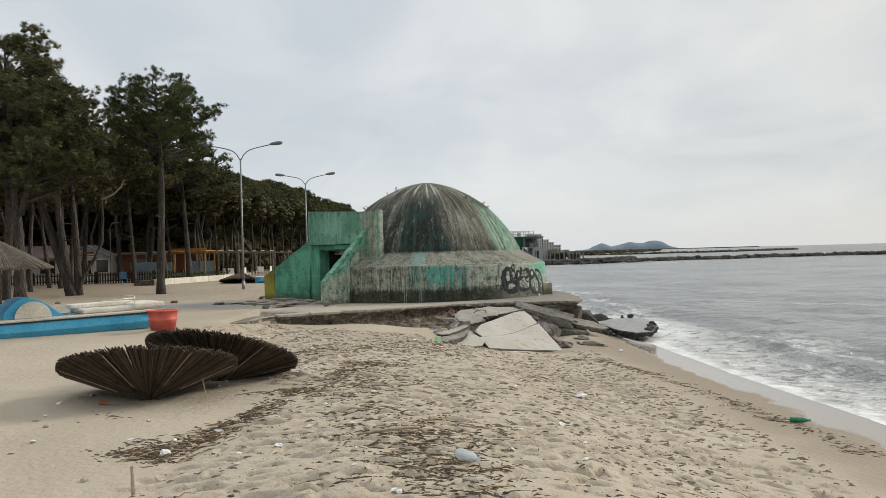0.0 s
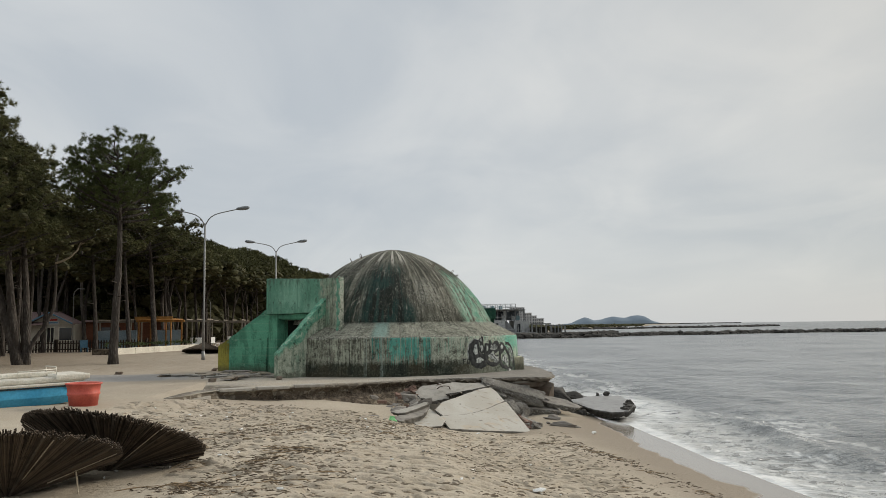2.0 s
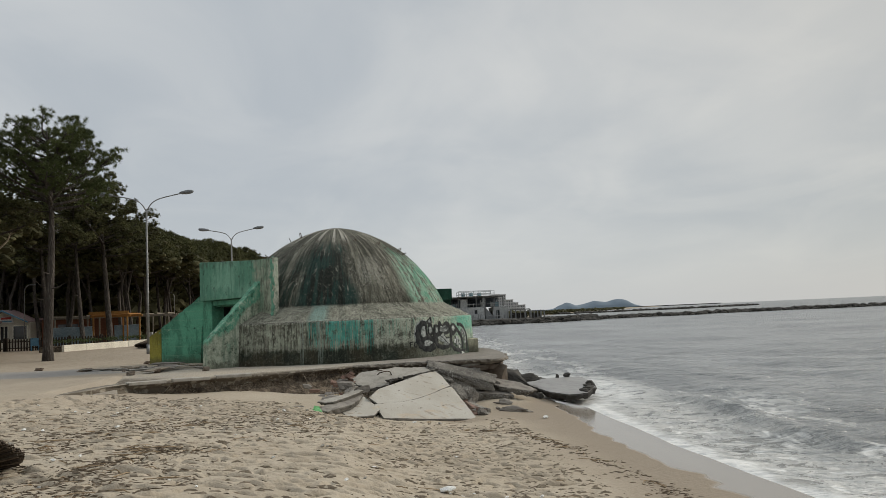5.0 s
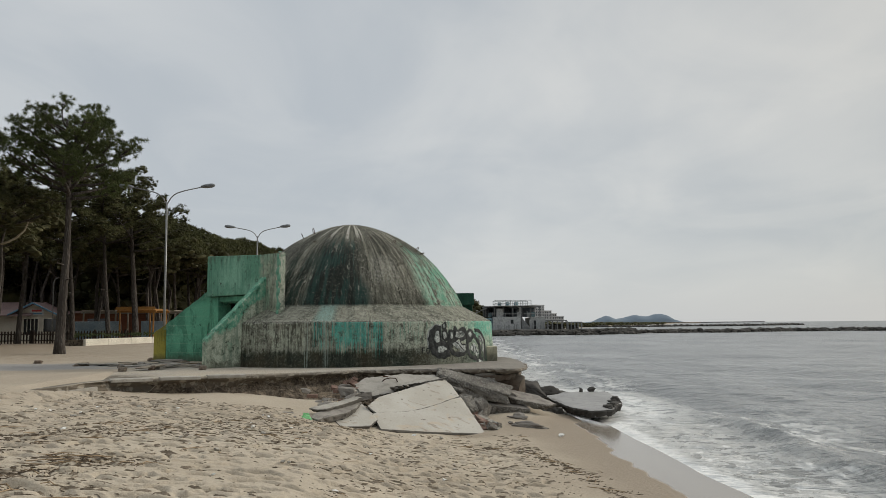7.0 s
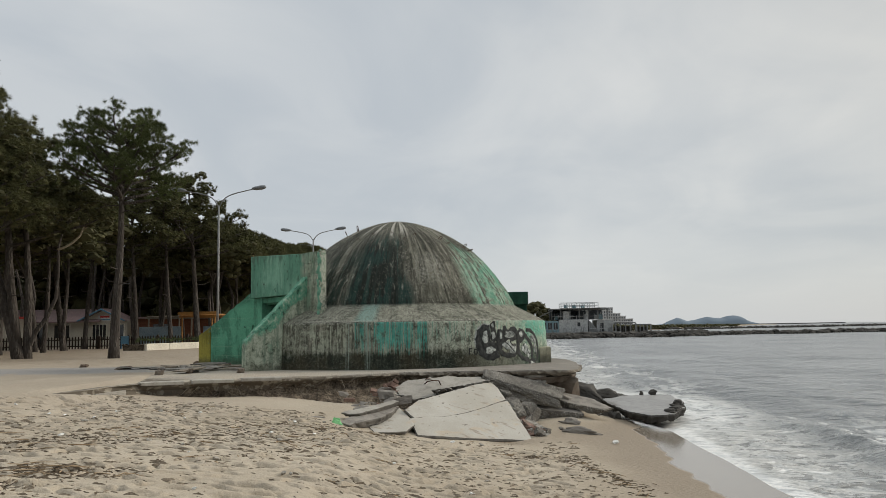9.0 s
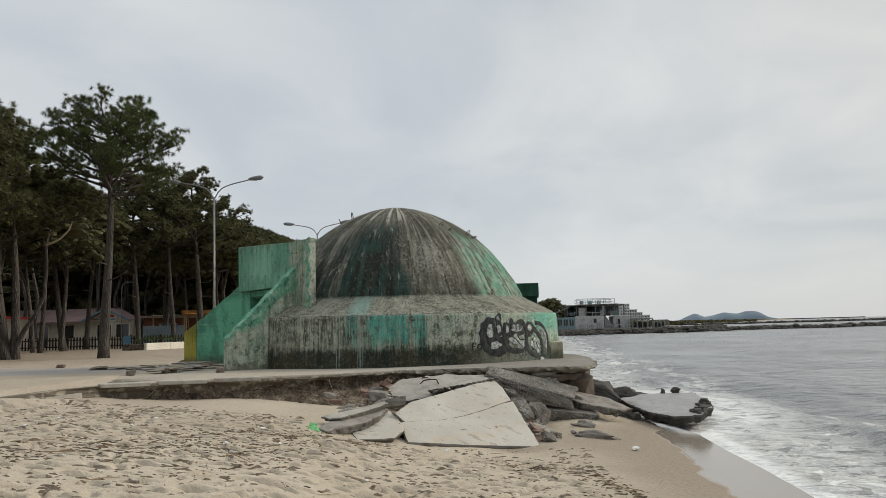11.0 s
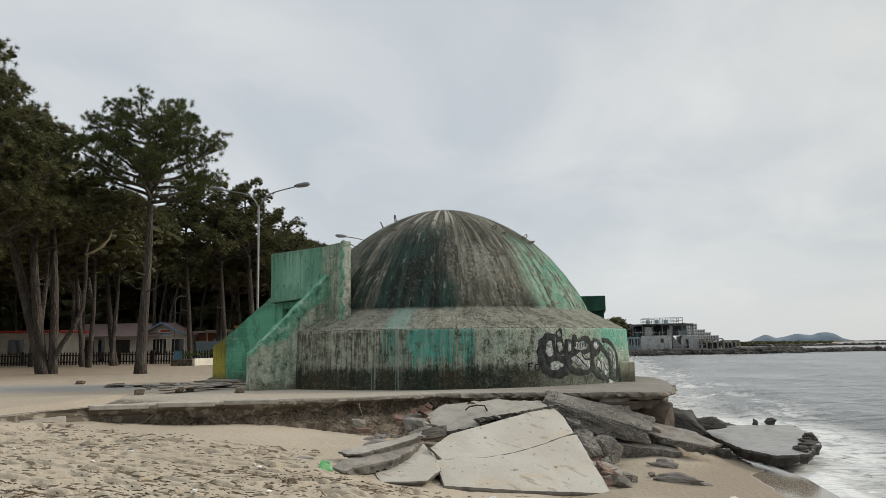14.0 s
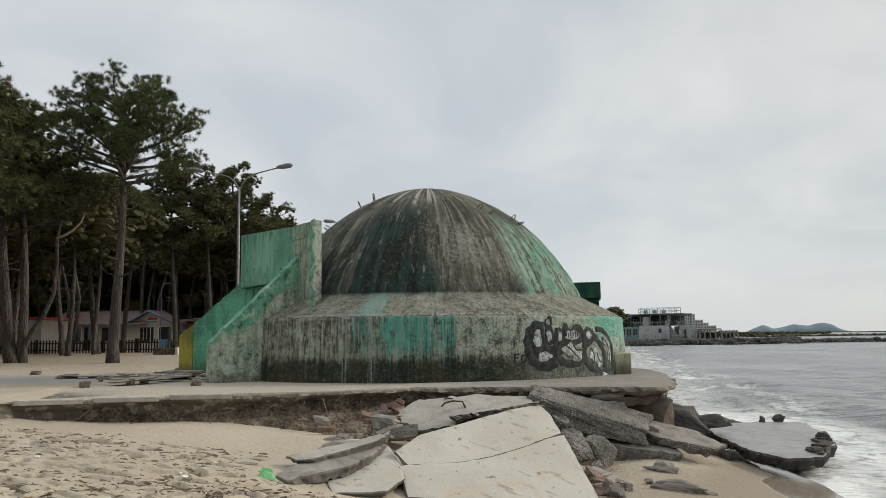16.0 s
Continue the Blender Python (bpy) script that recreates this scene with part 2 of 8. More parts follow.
def grid_mesh(name, X, Y, Z, keep=None):
    """A sheet from 2D arrays."""
    h, w = X.shape
    me = bpy.data.meshes.new(name)
    me.vertices.add(h * w)
    me.vertices.foreach_set("co", np.stack([X, Y, Z], -1).astype(np.float32).ravel())
    idx = np.arange(h * w).reshape(h, w)
    q = np.stack([idx[:-1, :-1], idx[:-1, 1:], idx[1:, 1:], idx[1:, :-1]], -1).reshape(-1, 4)
    if keep is not None:
        q = q[keep[:-1, :-1].ravel()]
    me.loops.add(q.size)
    me.loops.foreach_set("vertex_index", q.ravel().astype(np.int32))
    me.polygons.add(len(q))
    me.polygons.foreach_set("loop_start", np.arange(0, q.size, 4, dtype=np.int32))
    me.polygons.foreach_set("use_smooth", np.ones(len(q), dtype=bool))
    me.update(calc_edges=True)
    me.validate()
    return me


def rock_mesh(name, sx, sy, sz, seed, rough=0.25, cuts=3, flat=0.0):
    """A broken lump: a rounded block, cut by noise."""
    bm = bmesh.new()
    bmesh.ops.create_icosphere(bm, subdivisions=cuts, radius=1.0)
    rnd = random.Random(seed)
    planes = [(Vector((rnd.uniform(-1, 1), rnd.uniform(-1, 1), rnd.uniform(-0.8, 0.8))).normalized(), rnd.uniform(0.42, 0.72)) for _ in range(12)]
    for v in bm.verts:
        p = v.co.copy()
        for n, d in planes:
            k = p.dot(n) - d
            if k > 0:
                p -= n * k
        p += p.normalized() * noise.noise(p * 1.7 + Vector((seed, 0, 0))) * rough * 0.6
        p += p.normalized() * noise.noise(p * 5.0 + Vector((0, seed, 0))) * rough * 0.25
        p *= 1.28
        v.co = Vector((p.x * sx, p.y * sy, p.z * sz))
    return as_mesh(bm, name)


def slab_mesh(name, outline, top, thick, seed, jag=0.05, step=0.14, tilt_edge=0.05, mats=None):
    """A broken plate: an outline with ragged edges, a top given by top(x, y), and a thickness."""
    rnd = random.Random(seed)
    pts = []
    for (x0, y0), (x1, y1) in zip(outline, outline[1:] + outline[:1]):
        n = max(1, int(math.hypot(x1 - x0, y1 - y0) / step))
        nx, ny = (y1 - y0), -(x1 - x0)
        ln = math.hypot(nx, ny) or 1
        for i in range(n):
            t = i / n
            j = 0 if i == 0 else rnd.gauss(0, jag) * 0.6
            pts.append((x0 + (x1 - x0) * t + nx / ln * j, y0 + (y1 - y0) * t + ny / ln * j))
    cx, cy = sum(p[0] for p in pts) / len(pts), sum(p[1] for p in pts) / len(pts)
    n = len(pts)
    V, Fc = [], []
    # rings: top inner, top edge, mid, bottom
    for s, dz, jit in ((0.93, 0.0, 0.3), (1.0, -0.006, 0.3), (1.012, -thick * 0.25, 1.0), (1.0 - tilt_edge, -thick * 0.7, 1.4), (0.97 - tilt_edge, -thick, 1.0)):
        for x, y in pts:
            jx, jy = rnd.gauss(0, jag * 0.25) * jit, rnd.gauss(0, jag * 0.25) * jit
            qx, qy = cx + (x - cx) * s + jx * (s != 0.93), cy + (y - cy) * s + jy * (s != 0.93)
            V.append((qx, qy, top(qx, qy) + dz * (0.8 + 0.4 * rnd.random())))
    for r in range(4):
        for i in range(n):
            k = (i + 1) % n
            Fc.append((r * n + k, r * n + i, (r + 1) * n + i, (r + 1) * n + k))
    Fc.append(tuple(range(n)))
    Fc.append(tuple(4 * n + i for i in range(n - 1, -1, -1)))
    g = Geo().add(V, Fc)
    bm = bmesh.new()
    vs = [bm.verts.new(p) for p in g.v]
    for f in g.f:
        bm.faces.new([vs[i] for i in f])
    bmesh.ops.recalc_face_normals(bm, faces=bm.faces[:])
    # upward faces take the first material, sides and underside the second
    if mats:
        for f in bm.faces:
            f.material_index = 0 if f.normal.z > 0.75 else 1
    me = as_mesh(bm, name)
    for m in mats or ():
        me.materials.append(m)
    return me


def chunk(name, sx, sy, sz, seed, worn=0.16, cuts=7):
    """A broken block: flat faces, knocked-off corners, pitted surface."""
    rnd = random.Random(seed)
    bm = bmesh.new()
    bmesh.ops.create_cube(bm, size=2.0)
    bmesh.ops.subdivide_edges(bm, edges=bm.edges[:], cuts=cuts, use_grid_fill=True)
    planes = [(Vector((rnd.uniform(-1, 1), rnd.uniform(-1, 1), rnd.uniform(-0.7, 1))).normalized(), rnd.uniform(0.85, 1.15)) for _ in range(7)]
    lean = (rnd.uniform(-0.25, 0.25), rnd.uniform(-0.25, 0.25))
    for v in bm.verts:
        p = v.co.copy()
        for n, d in planes:
            k = p.dot(n) - d
            if k > 0:
                p -= n * k
        p += Vector((lean[0] * p.z, lean[1] * p.z, 0))
        p += p.normalized() * (noise.noise(p * 1.6 + Vector((seed, 0, 0))) * worn + noise.noise(p * 6 + Vector((0, seed, 0))) * worn * 0.45)
        v.co = Vector((p.x * sx, p.y * sy, p.z * sz))
    return as_mesh(bm, name)


def plane_of(a, b, c):
    """z over x, y on the plane through three points."""
    n = (Vector(b) - Vector(a)).cross(Vector(c) - Vector(a))
    return lambda x, y: a[2] - (n.x * (x - a[0]) + n.y * (y - a[1])) / n.z


# ---- surfaces ----
def sand_material():
    k = Nodes("dry_beach_sand")
    x, y, z = k.xyz()
    big = k.ramp(k.noise(0.35, 5), 0.3, 0.7)
    mid = k.noise(2.6, 5)
    grain = k.noise(90, 3)
    c = k.mix(big, (0.415, 0.360, 0.281), (0.355, 0.304, 0.233))
    c = k.mix(k.ramp(mid, 0.45, 0.75, 0.0, 0.4), c, (0.36, 0.30, 0.218))
    # the wet strip along the water follows the height of the beach
    wave = k.m("MULTIPLY", k.m("SUBTRACT", k.noise(0.55, 2), 0.5), 0.16)
    wet = k.ramp(k.m("ADD", z, wave), -1.20, -1.04, 1.0, 0.0)
    c = k.mix(k.m("MULTIPLY", wet, 0.85), c, (0.23, 0.185, 0.135))
    # the thin film that the last wave has left
    film = k.m("MULTIPLY", k.ramp(k.m("ADD", z, wave), -1.262, -1.252, 1.0, 0.0), k.ramp(y, 40, 30))
    c = k.mix(k.m("MULTIPLY", film, 0.6), c, (0.20, 0.17, 0.135))
    dull = k.m("SUBTRACT", 1.0, k.m("MULTIPLY", film, 0.97))
    # pine litter under the trees
    duff = k.m("MULTIPLY", k.ramp(k.m("ADD", x, k.m("MULTIPLY", k.m("SUBTRACT", k.noise(0.25, 4), 0.5), 14.0)), -12.0, -20.0, 0.0, 1.0), k.ramp(y, 30, 40, 0.0, 1.0))
    c = k.mix(k.m("MULTIPLY", duff, 0.6), c, (0.20, 0.145, 0.095))
    dirt = k.m("MULTIPLY", k.m("MULTIPLY", k.ramp(y, 16, 23), k.ramp(x, -0.5, -4.0)), k.ramp(k.noise(0.9, 6, rough=0.6), 0.3, 0.6, 0.35, 0.8))
    c = k.mix(dirt, c, (0.315, 0.265, 0.205))
    # grey cement wash on the ground before the entrance
    gx, gy = k.m("DIVIDE", k.m("ADD", x, 9.6), 4.2), k.m("DIVIDE", k.m("SUBTRACT", y, 27.0), 2.2)
    far = k.m("ADD", k.m("ADD", k.m("MULTIPLY", gx, gx), k.m("MULTIPLY", gy, gy)), k.m("MULTIPLY", k.m("SUBTRACT", k.noise(0.8, 6, rough=0.65), 0.5), 2.6))
    c = k.mix(k.ramp(far, 0.5, 1.1, 0.75, 0.0), c, (0.25, 0.245, 0.24))
    litter = k.m("MULTIPLY", k.ramp(y, 26, 33), k.ramp(k.noise(3.5, 8, rough=0.75), 0.52, 0.60))
    c = k.mix(k.m("MULTIPLY", litter, 0.55), c, (0.20, 0.14, 0.085))
    # scattered dark bits of weed
    bits = k.m("MULTIPLY", k.ramp(k.voronoi(14), 0.10, 0.17, 1.0, 0.0), k.ramp(k.noise(1.1, 4), 0.53, 0.66))
    c = k.mix(k.m("MULTIPLY", bits, 0.55), c, (0.11, 0.085, 0.06))
    f = k.ramp(grain, 0.2, 0.8, 0.82, 1.16)
    c = k.mix(1.0, c, k.vec(f, f, f), "MULTIPLY")
    k.bump(k.m("MULTIPLY", grain, dull), 0.25, 0.006)
    k.bump(k.m("MULTIPLY", k.noise(13, 5), dull), 0.6, 0.05)
    k.put(k.m("ADD", 0.12, k.m("MULTIPLY", film, 0.45)), k.b.inputs["Specular IOR Level"])
    return k.done(c, k.m("SUBTRACT", k.m("SUBTRACT", 0.95, k.m("MULTIPLY", wet, 0.35)), k.m("MULTIPLY", film, 0.48)))


def sea_material():
    k = Nodes("grey_green_sea")
    x, y, z = k.xyz()
    far = k.ramp(y, 40, 400)
    c = k.mix(k.ramp(k.noise(0.08, 4), 0.3, 0.7), (0.15, 0.157, 0.156), (0.25, 0.256, 0.252))
    # distance from the waterline, bent by noise, carries the foam
    shore = k.m("ADD", k.ramp(y, 10, 20, 7.2, 6.6), k.m("ADD", k.ramp(y, 25, 30, 0.0, -1.6), k.ramp(y, -20, 5, 2.8, 0.0)))
    s = k.m("SUBTRACT", x, shore)
    s = k.m("ADD", s, k.m("MULTIPLY", k.m("SUBTRACT", k.noise(0.42, 3), 0.5), 1.7))
    net = k.noise(2.4, 6, k.scaled(1.0, 0.8, 1.0, shift=False), 0.66, 0.5)
    lace = k.ramp(k.m("ABSOLUTE", k.m("SUBTRACT", net, 0.5)), 0.0, 0.075, 1.0, 0.0)
    swash = k.m("MULTIPLY", k.ramp(s, -1.2, -0.7), k.ramp(s, 0.9, 3.2, 1.0, 0.0))
    lip = k.m("MULTIPLY", k.ramp(s, -1.6, -1.2), k.ramp(s, 0.05, 0.42, 1.0, 0.0))
    inside = k.m("MULTIPLY", swash, k.m("ADD", k.m("MULTIPLY", lace, 0.65), k.ramp(net, 0.52, 0.66)))
    crest = k.m("MULTIPLY", k.m("MULTIPLY", k.ramp(s, 1.2, 2.2), k.ramp(s, 3.2, 5.4, 1.0, 0.0)), k.ramp(k.noise(0.7, 5, k.scaled(1.0, 0.33, 1.0, shift=False), 0.6, 0.8), 0.50, 0.60))
    crest = k.m("MULTIPLY", crest, k.ramp(net, 0.40, 0.55))
    # white water round the fallen slab
    dx, dy = k.m("SUBTRACT", x, 6.6), k.m("SUBTRACT", y, 30.5)
    rr = k.m("ADD", k.m("MULTIPLY", dx, dx), k.m("MULTIPLY", k.m("MULTIPLY", dy, dy), 0.12))
    splash = k.m("MULTIPLY", k.ramp(rr, 1.8, 10.0, 1.0, 0.0), k.ramp(net, 0.30, 0.52))
    foam = k.m("MAXIMUM", k.m("MAXIMUM", k.m("MAXIMUM", lip, inside), crest), splash)
    foam = k.m("MINIMUM", foam, 1.0)
    thin = k.m("MULTIPLY", k.ramp(s, -0.35, 0.1), k.ramp(s, 0.5, 3.4, 1.0, 0.0))
    c = k.mix(k.m("MULTIPLY", thin, 0.32), c, (0.38, 0.36, 0.31))
    c = k.mix(k.m("MULTIPLY", foam, 0.85), c, (0.72, 0.72, 0.70))
    k.bump(k.noise(1.9, 5, k.scaled(1.0, 1.5, 1.0, shift=False), 0.6), 0.7, 0.22)
    k.bump(k.noise(0.5, 5, k.scaled(0.55, 1.1, 1.0, shift=False), 0.6, 0.15), 1.0, 0.95)
    k.b.inputs["IOR"].default_value = 1.33
    k.b.inputs["Specular IOR Level"].default_value = 0.5
    return k.done(c, k.m("ADD", k.m("MULTIPLY", foam, 0.6), k.ramp(far, 0, 1, 0.22, 0.34)))


SAND, SEA = sand_material(), sea_material()
SEA_Z = -1.365


# ---- ground ----
def shore_x(y):
    """x of the waterline at y."""
    return np.interp(y, [-400, -20, 5, 12, 16, 20, 24, 26, 27.3, 29, 60, 130, 165, 176, 260, 420, 900, 4500],
                     [40, 10, 7.2, 6.75, 6.5, 6.2, 6.1, 6.05, 5.3, 4.7, 4.0, 4.0, 6.0, 32, 32, 70, 240, 1500])


def kerb_y(x):
    """y of the pavement's broken front edge at x."""
    return np.interp(x, [-40, -14, -9, -7.4, -6.5, -5.3, -4.8, -4.5, 0.0, 0.3, 4.4], [34, 29.0, 26.0, 23.5, 19.2, 19.8, 20.75, 21.8, 24.6, 24.95, 24.95])


def land(x, y):
    """Height of the sand, without footprints."""
    x, y = np.asarray(x, float), np.asarray(y, float)
    s = shore_x(y) - x
    beach = np.interp(s, [-4000, -60, -8, 0, 2, 3.4, 4.7, 5.7, 7.6, 8.7, 12, 20, 60],
                      [-9, -4.5, -1.9, -1.33, -1.13, -1.00, -0.80, -0.53, -0.32, -0.22, -0.12, -0.05, 0.0])
    beach = beach + np.where(s > 0, 0.03 * (15 - np.clip(y, -8, 24)) * np.clip((s - 2.2) / 3.5, 0, 1) * np.where(y > 15, 1 - np.clip((s - 9.5) / 3, 0, 1), 1 - np.clip((s - 7.6) / 1.6, 0, 1)), 0)
    back = np.where(s > 3, 0.015, np.interp(s, [-60, -8, 0, 1.0, 3], [-4.5, -2.2, -1.36, -0.8, 0.015]))
    back = np.where(s < -60, -9, back)
    d = y - kerb_y(x)
    # behind the kerb the ground lies under the pavement near its edge and level with it further back
    w = np.clip((d + 0.2) / 1.2, 0, 1)
    w = w * w * (3 - 2 * w)
    under = np.clip((x + 5.6) / 1.0, 0, 1) * np.clip((8.8 - d) / 1.6, 0, 1) * np.clip((5.6 - x), 0, 1)
    back = back - 0.34 * under
    z = beach * (1 - w) + back * w
    z = np.where((y > 24.9) & (x > 4.2) & (s > -10), np.minimum(z, np.interp(s, [-10, 0, 2], [-2.0, -1.34, -0.96])), z)
    z = z + 0.07 * np.clip((-0.6 - x) / 1.2, 0, 1) * np.clip((y - kerb_y(x) + 2.2) / 1.6, 0, 1) * (1 - w) * (s > 0)
    z = z + 0.06 * np.clip((-4.2 - x) / 0.8, 0, 1) * np.clip((y - 14.5) / 3.5, 0, 1) * (1 - w) * (s > 0)
    # sand heaped against the fallen plates
    z = z + 0.13 * np.exp(-((x - 4.2) / 0.9) ** 2 - ((y - 24.7) / 1.0) ** 2)
    # sand blown up between the bank and the plates
    z = z + 0.12 * np.exp(-((x + 0.35) / 0.7) ** 2 - ((y - 22.9) / 0.75) ** 2) * (1 - w)
    # scoured hollow along the front of the tilted slabs
    z = z - (0.07 + 0.05 * np.exp(-((x - 0.55) / 0.6) ** 2)) * np.exp(-((y - 20.45 - 0.48 * (x - 1.0)) / 0.6) ** 2) * np.clip((x + 0.2) / 0.5, 0, 1) * np.clip((3.5 - x) / 0.6, 0, 1)
    return z + fbm(x, y, 0.22, 3, 1) * 0.035 * np.clip(s / 4, 0, 1) * (np.abs(x) < 60)


def axis(lo, hi, step, far_lo, far_hi, grow=1.22):
    mid = list(np.arange(lo, hi + step / 2, step))
    a, d = [], step
    p = lo
    while p > far_lo:
        d *= grow
        p -= d
        a.append(max(p, far_lo))
    b, d, p = [], step, hi
    while p < far_hi:
        d *= grow
        p += d
        b.append(min(p, far_hi))
    return np.array(a[::-1] + mid + b)


calm_floor = {}


def ground_at(x, y):
    """Height of the sand with its ridges and hollows."""
    xs, ys, Z = calm_floor["xs"], calm_floor["ys"], calm_floor["Z"]
    i, j = int(np.clip(np.searchsorted(xs, x) - 1, 0, len(xs) - 2)), int(np.clip(np.searchsorted(ys, y) - 1, 0, len(ys) - 2))
    u, v = (x - xs[i]) / (xs[i + 1] - xs[i]), (y - ys[j]) / (ys[j + 1] - ys[j])
    return float((Z[j, i] * (1 - u) + Z[j, i + 1] * u) * (1 - v) + (Z[j + 1, i] * (1 - u) + Z[j + 1, i + 1] * u) * v)


def trampled(x, y):
    """1 where people walk, 0 on the smooth wind-blown sand round the parasols."""
    return float(np.clip((x + 2.4 - 0.05 * (y - 6.5)) / 0.7 + max(0.0, (y - 10.8) / 0.9), 0, 1))


def build_ground():
    step = 0.025
    xs, ys = axis(-6.0, 5.6, step, -4600, 4600, 1.16), axis(4.2, 21.6, step, -4600, 4900, 1.16)
    X, Y = np.meshgrid(xs, ys)
    Z = land(X, Y)
    dry = np.clip((shore_x(Y) - X - 2.2) / 1.2, 0, 1)
    inner = (np.abs(X + 1) < 9) & (Y > 3) & (Y < 25.5)
    Z += np.where(inner, dry * (fbm(X, Y, 1.3, 3, 4) * 0.016 + fbm(X, Y, 7.5, 2, 7) * 0.005), 0)
    # footprints: dents with a raised rim
    rnd = np.random.RandomState(5)
    i0, j0 = int(np.searchsorted(xs, -6.001)), int(np.searchsorted(ys, 4.199))
    count = 5200
    fx, fy = rnd.uniform(-5.6, 5.2, count), rnd.uniform(4.5, 21.2, count)
    for cx, cy, turn, size, deep in zip(fx, fy, rnd.normal(0.25, 0.5, count), rnd.uniform(0.5, 1.05, count), rnd.uniform(0.045, 0.105, count)):
        if cy > kerb_y(cx) - 0.5 or shore_x(cy) - cx < 2.6 or trampled(cx, cy) < rnd.rand() * 0.9 + 0.05 or (-0.6 < cx < 3.6 and cy > 19.9):
            continue
        a, b = int((cx + 6.0) / step) + i0, int((cy - 4.2) / step) + j0
        sl = (slice(max(b - 10, 0), b + 11), slice(max(a - 10, 0), a + 11))
        u, v = X[sl] - cx, Y[sl] - cy
        c, s = math.cos(turn), math.sin(turn)
        p, q = (u * c + v * s) / (0.115 * size), (-u * s + v * c) / (0.05 * size)
        # a scarp kicked up on one side, running out on the other, and the hollow in front of it
        along = np.exp(-p * p * (1.0 + 0.5 * (size > 0.8)))
        ridge = np.where(q > 0, np.exp(-q * 0.9), np.exp(-q * q * 7.0))
        Z[sl] += deep * size * along * (0.38 * ridge - 1.05 * np.exp(-(q + 1.0) ** 2 * 1.6))
    calm_floor.update(xs=xs, ys=ys, Z=Z)
    ob = new("ground", grid_mesh("ground", X, Y, Z))
    ob.data.materials.append(SAND)
    return tagged(ob, "pale trampled beach sand, wet and darker along the water", "ground", kind="structure")


ground = build_ground()


def build_sea():
    xs, ys = axis(3.0, 16.0, 0.09, 2.6, 4600, 1.10), axis(4.0, 40.0, 0.10, -900, 4900, 1.10)
    X, Y = np.meshgrid(xs, ys)
    s = X - shore_x(Y) - 0.45
    near = np.clip(s / 2.5, 0, 1)
    amp = 0.15 * near
    Z = SEA_Z + amp * fbm(X + Y * 0.25, Y * 0.35, 0.42, 3, 2) * 1.2 + 0.035 * near * fbm(X, Y, 1.5, 2, 9)
    # low breakers running in, parallel to the beach
    wob = fbm(Y * 0 + 3.7, Y, 0.13, 2, 6) * 0.9 + fbm(X, Y, 0.5, 2, 3) * 0.25
    for off, h, wide in ((2.6, 0.18, 0.4), (5.6, 0.09, 0.7), (9.5, 0.06, 1.0)):
        part_of = np.clip(fbm(Y * 0 + off, Y, 0.11, 2, off) * 1.6 + 0.45, 0, 1)
        Z += h * part_of * np.exp(-((s + wob - off) / wide) ** 2)
    Z += 0.03 * np.exp(-((s + fbm(X * 0, Y, 0.42, 2, 8) * 0.3 - 0.1) / 0.3) ** 2) * (Y < 26)
    ob = new("water", grid_mesh("water", X, Y, Z))
    ob.data.materials.append(SEA)
    return tagged(ob, "grey-green sea with low waves and white foam at the beach", "sea", kind="structure")


water = build_sea()


# ---- pavement: concrete apron round the bunker, broken off towards the beach ----
def pavement_material():
    k = Nodes("sandy_old_concrete")
    x, y, z = k.xyz()
    a = k.ramp(k.noise(1.1, 6), 0.32, 0.68)
    c = k.mix(a, (0.35, 0.322, 0.277), (0.26, 0.242, 0.21))
    sand = k.ramp(k.noise(0.55, 8, rough=0.7), 0.36, 0.52)
    c = k.mix(k.m("MULTIPLY", k.m("MULTIPLY", sand, 0.8), k.ramp(x, 2.0, -3.0)), c, (0.39, 0.338, 0.265))
    c = k.mix(k.m("MULTIPLY", k.ramp(x, 0.3, 2.6), k.ramp(k.noise(2.5, 6, rough=0.7), 0.35, 0.6, 0.5, 0.9)), c, (0.20, 0.18, 0.155))
    f = k.ramp(k.noise(35, 6, rough=0.7), 0.3, 0.7, 0.65, 1.25)
    c = k.mix(1.0, c, k.vec(f, f, f), "MULTIPLY")
    # darker just below the top, with paler patches
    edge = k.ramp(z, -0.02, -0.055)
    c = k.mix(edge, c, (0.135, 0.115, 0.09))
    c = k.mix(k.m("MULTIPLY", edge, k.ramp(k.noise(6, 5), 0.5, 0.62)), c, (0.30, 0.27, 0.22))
    k.bump(k.noise(22, 5), 0.5, 0.03)
    k.bump(k.noise(70, 3), 0.3, 0.01)
    return k.done(c, 0.92)


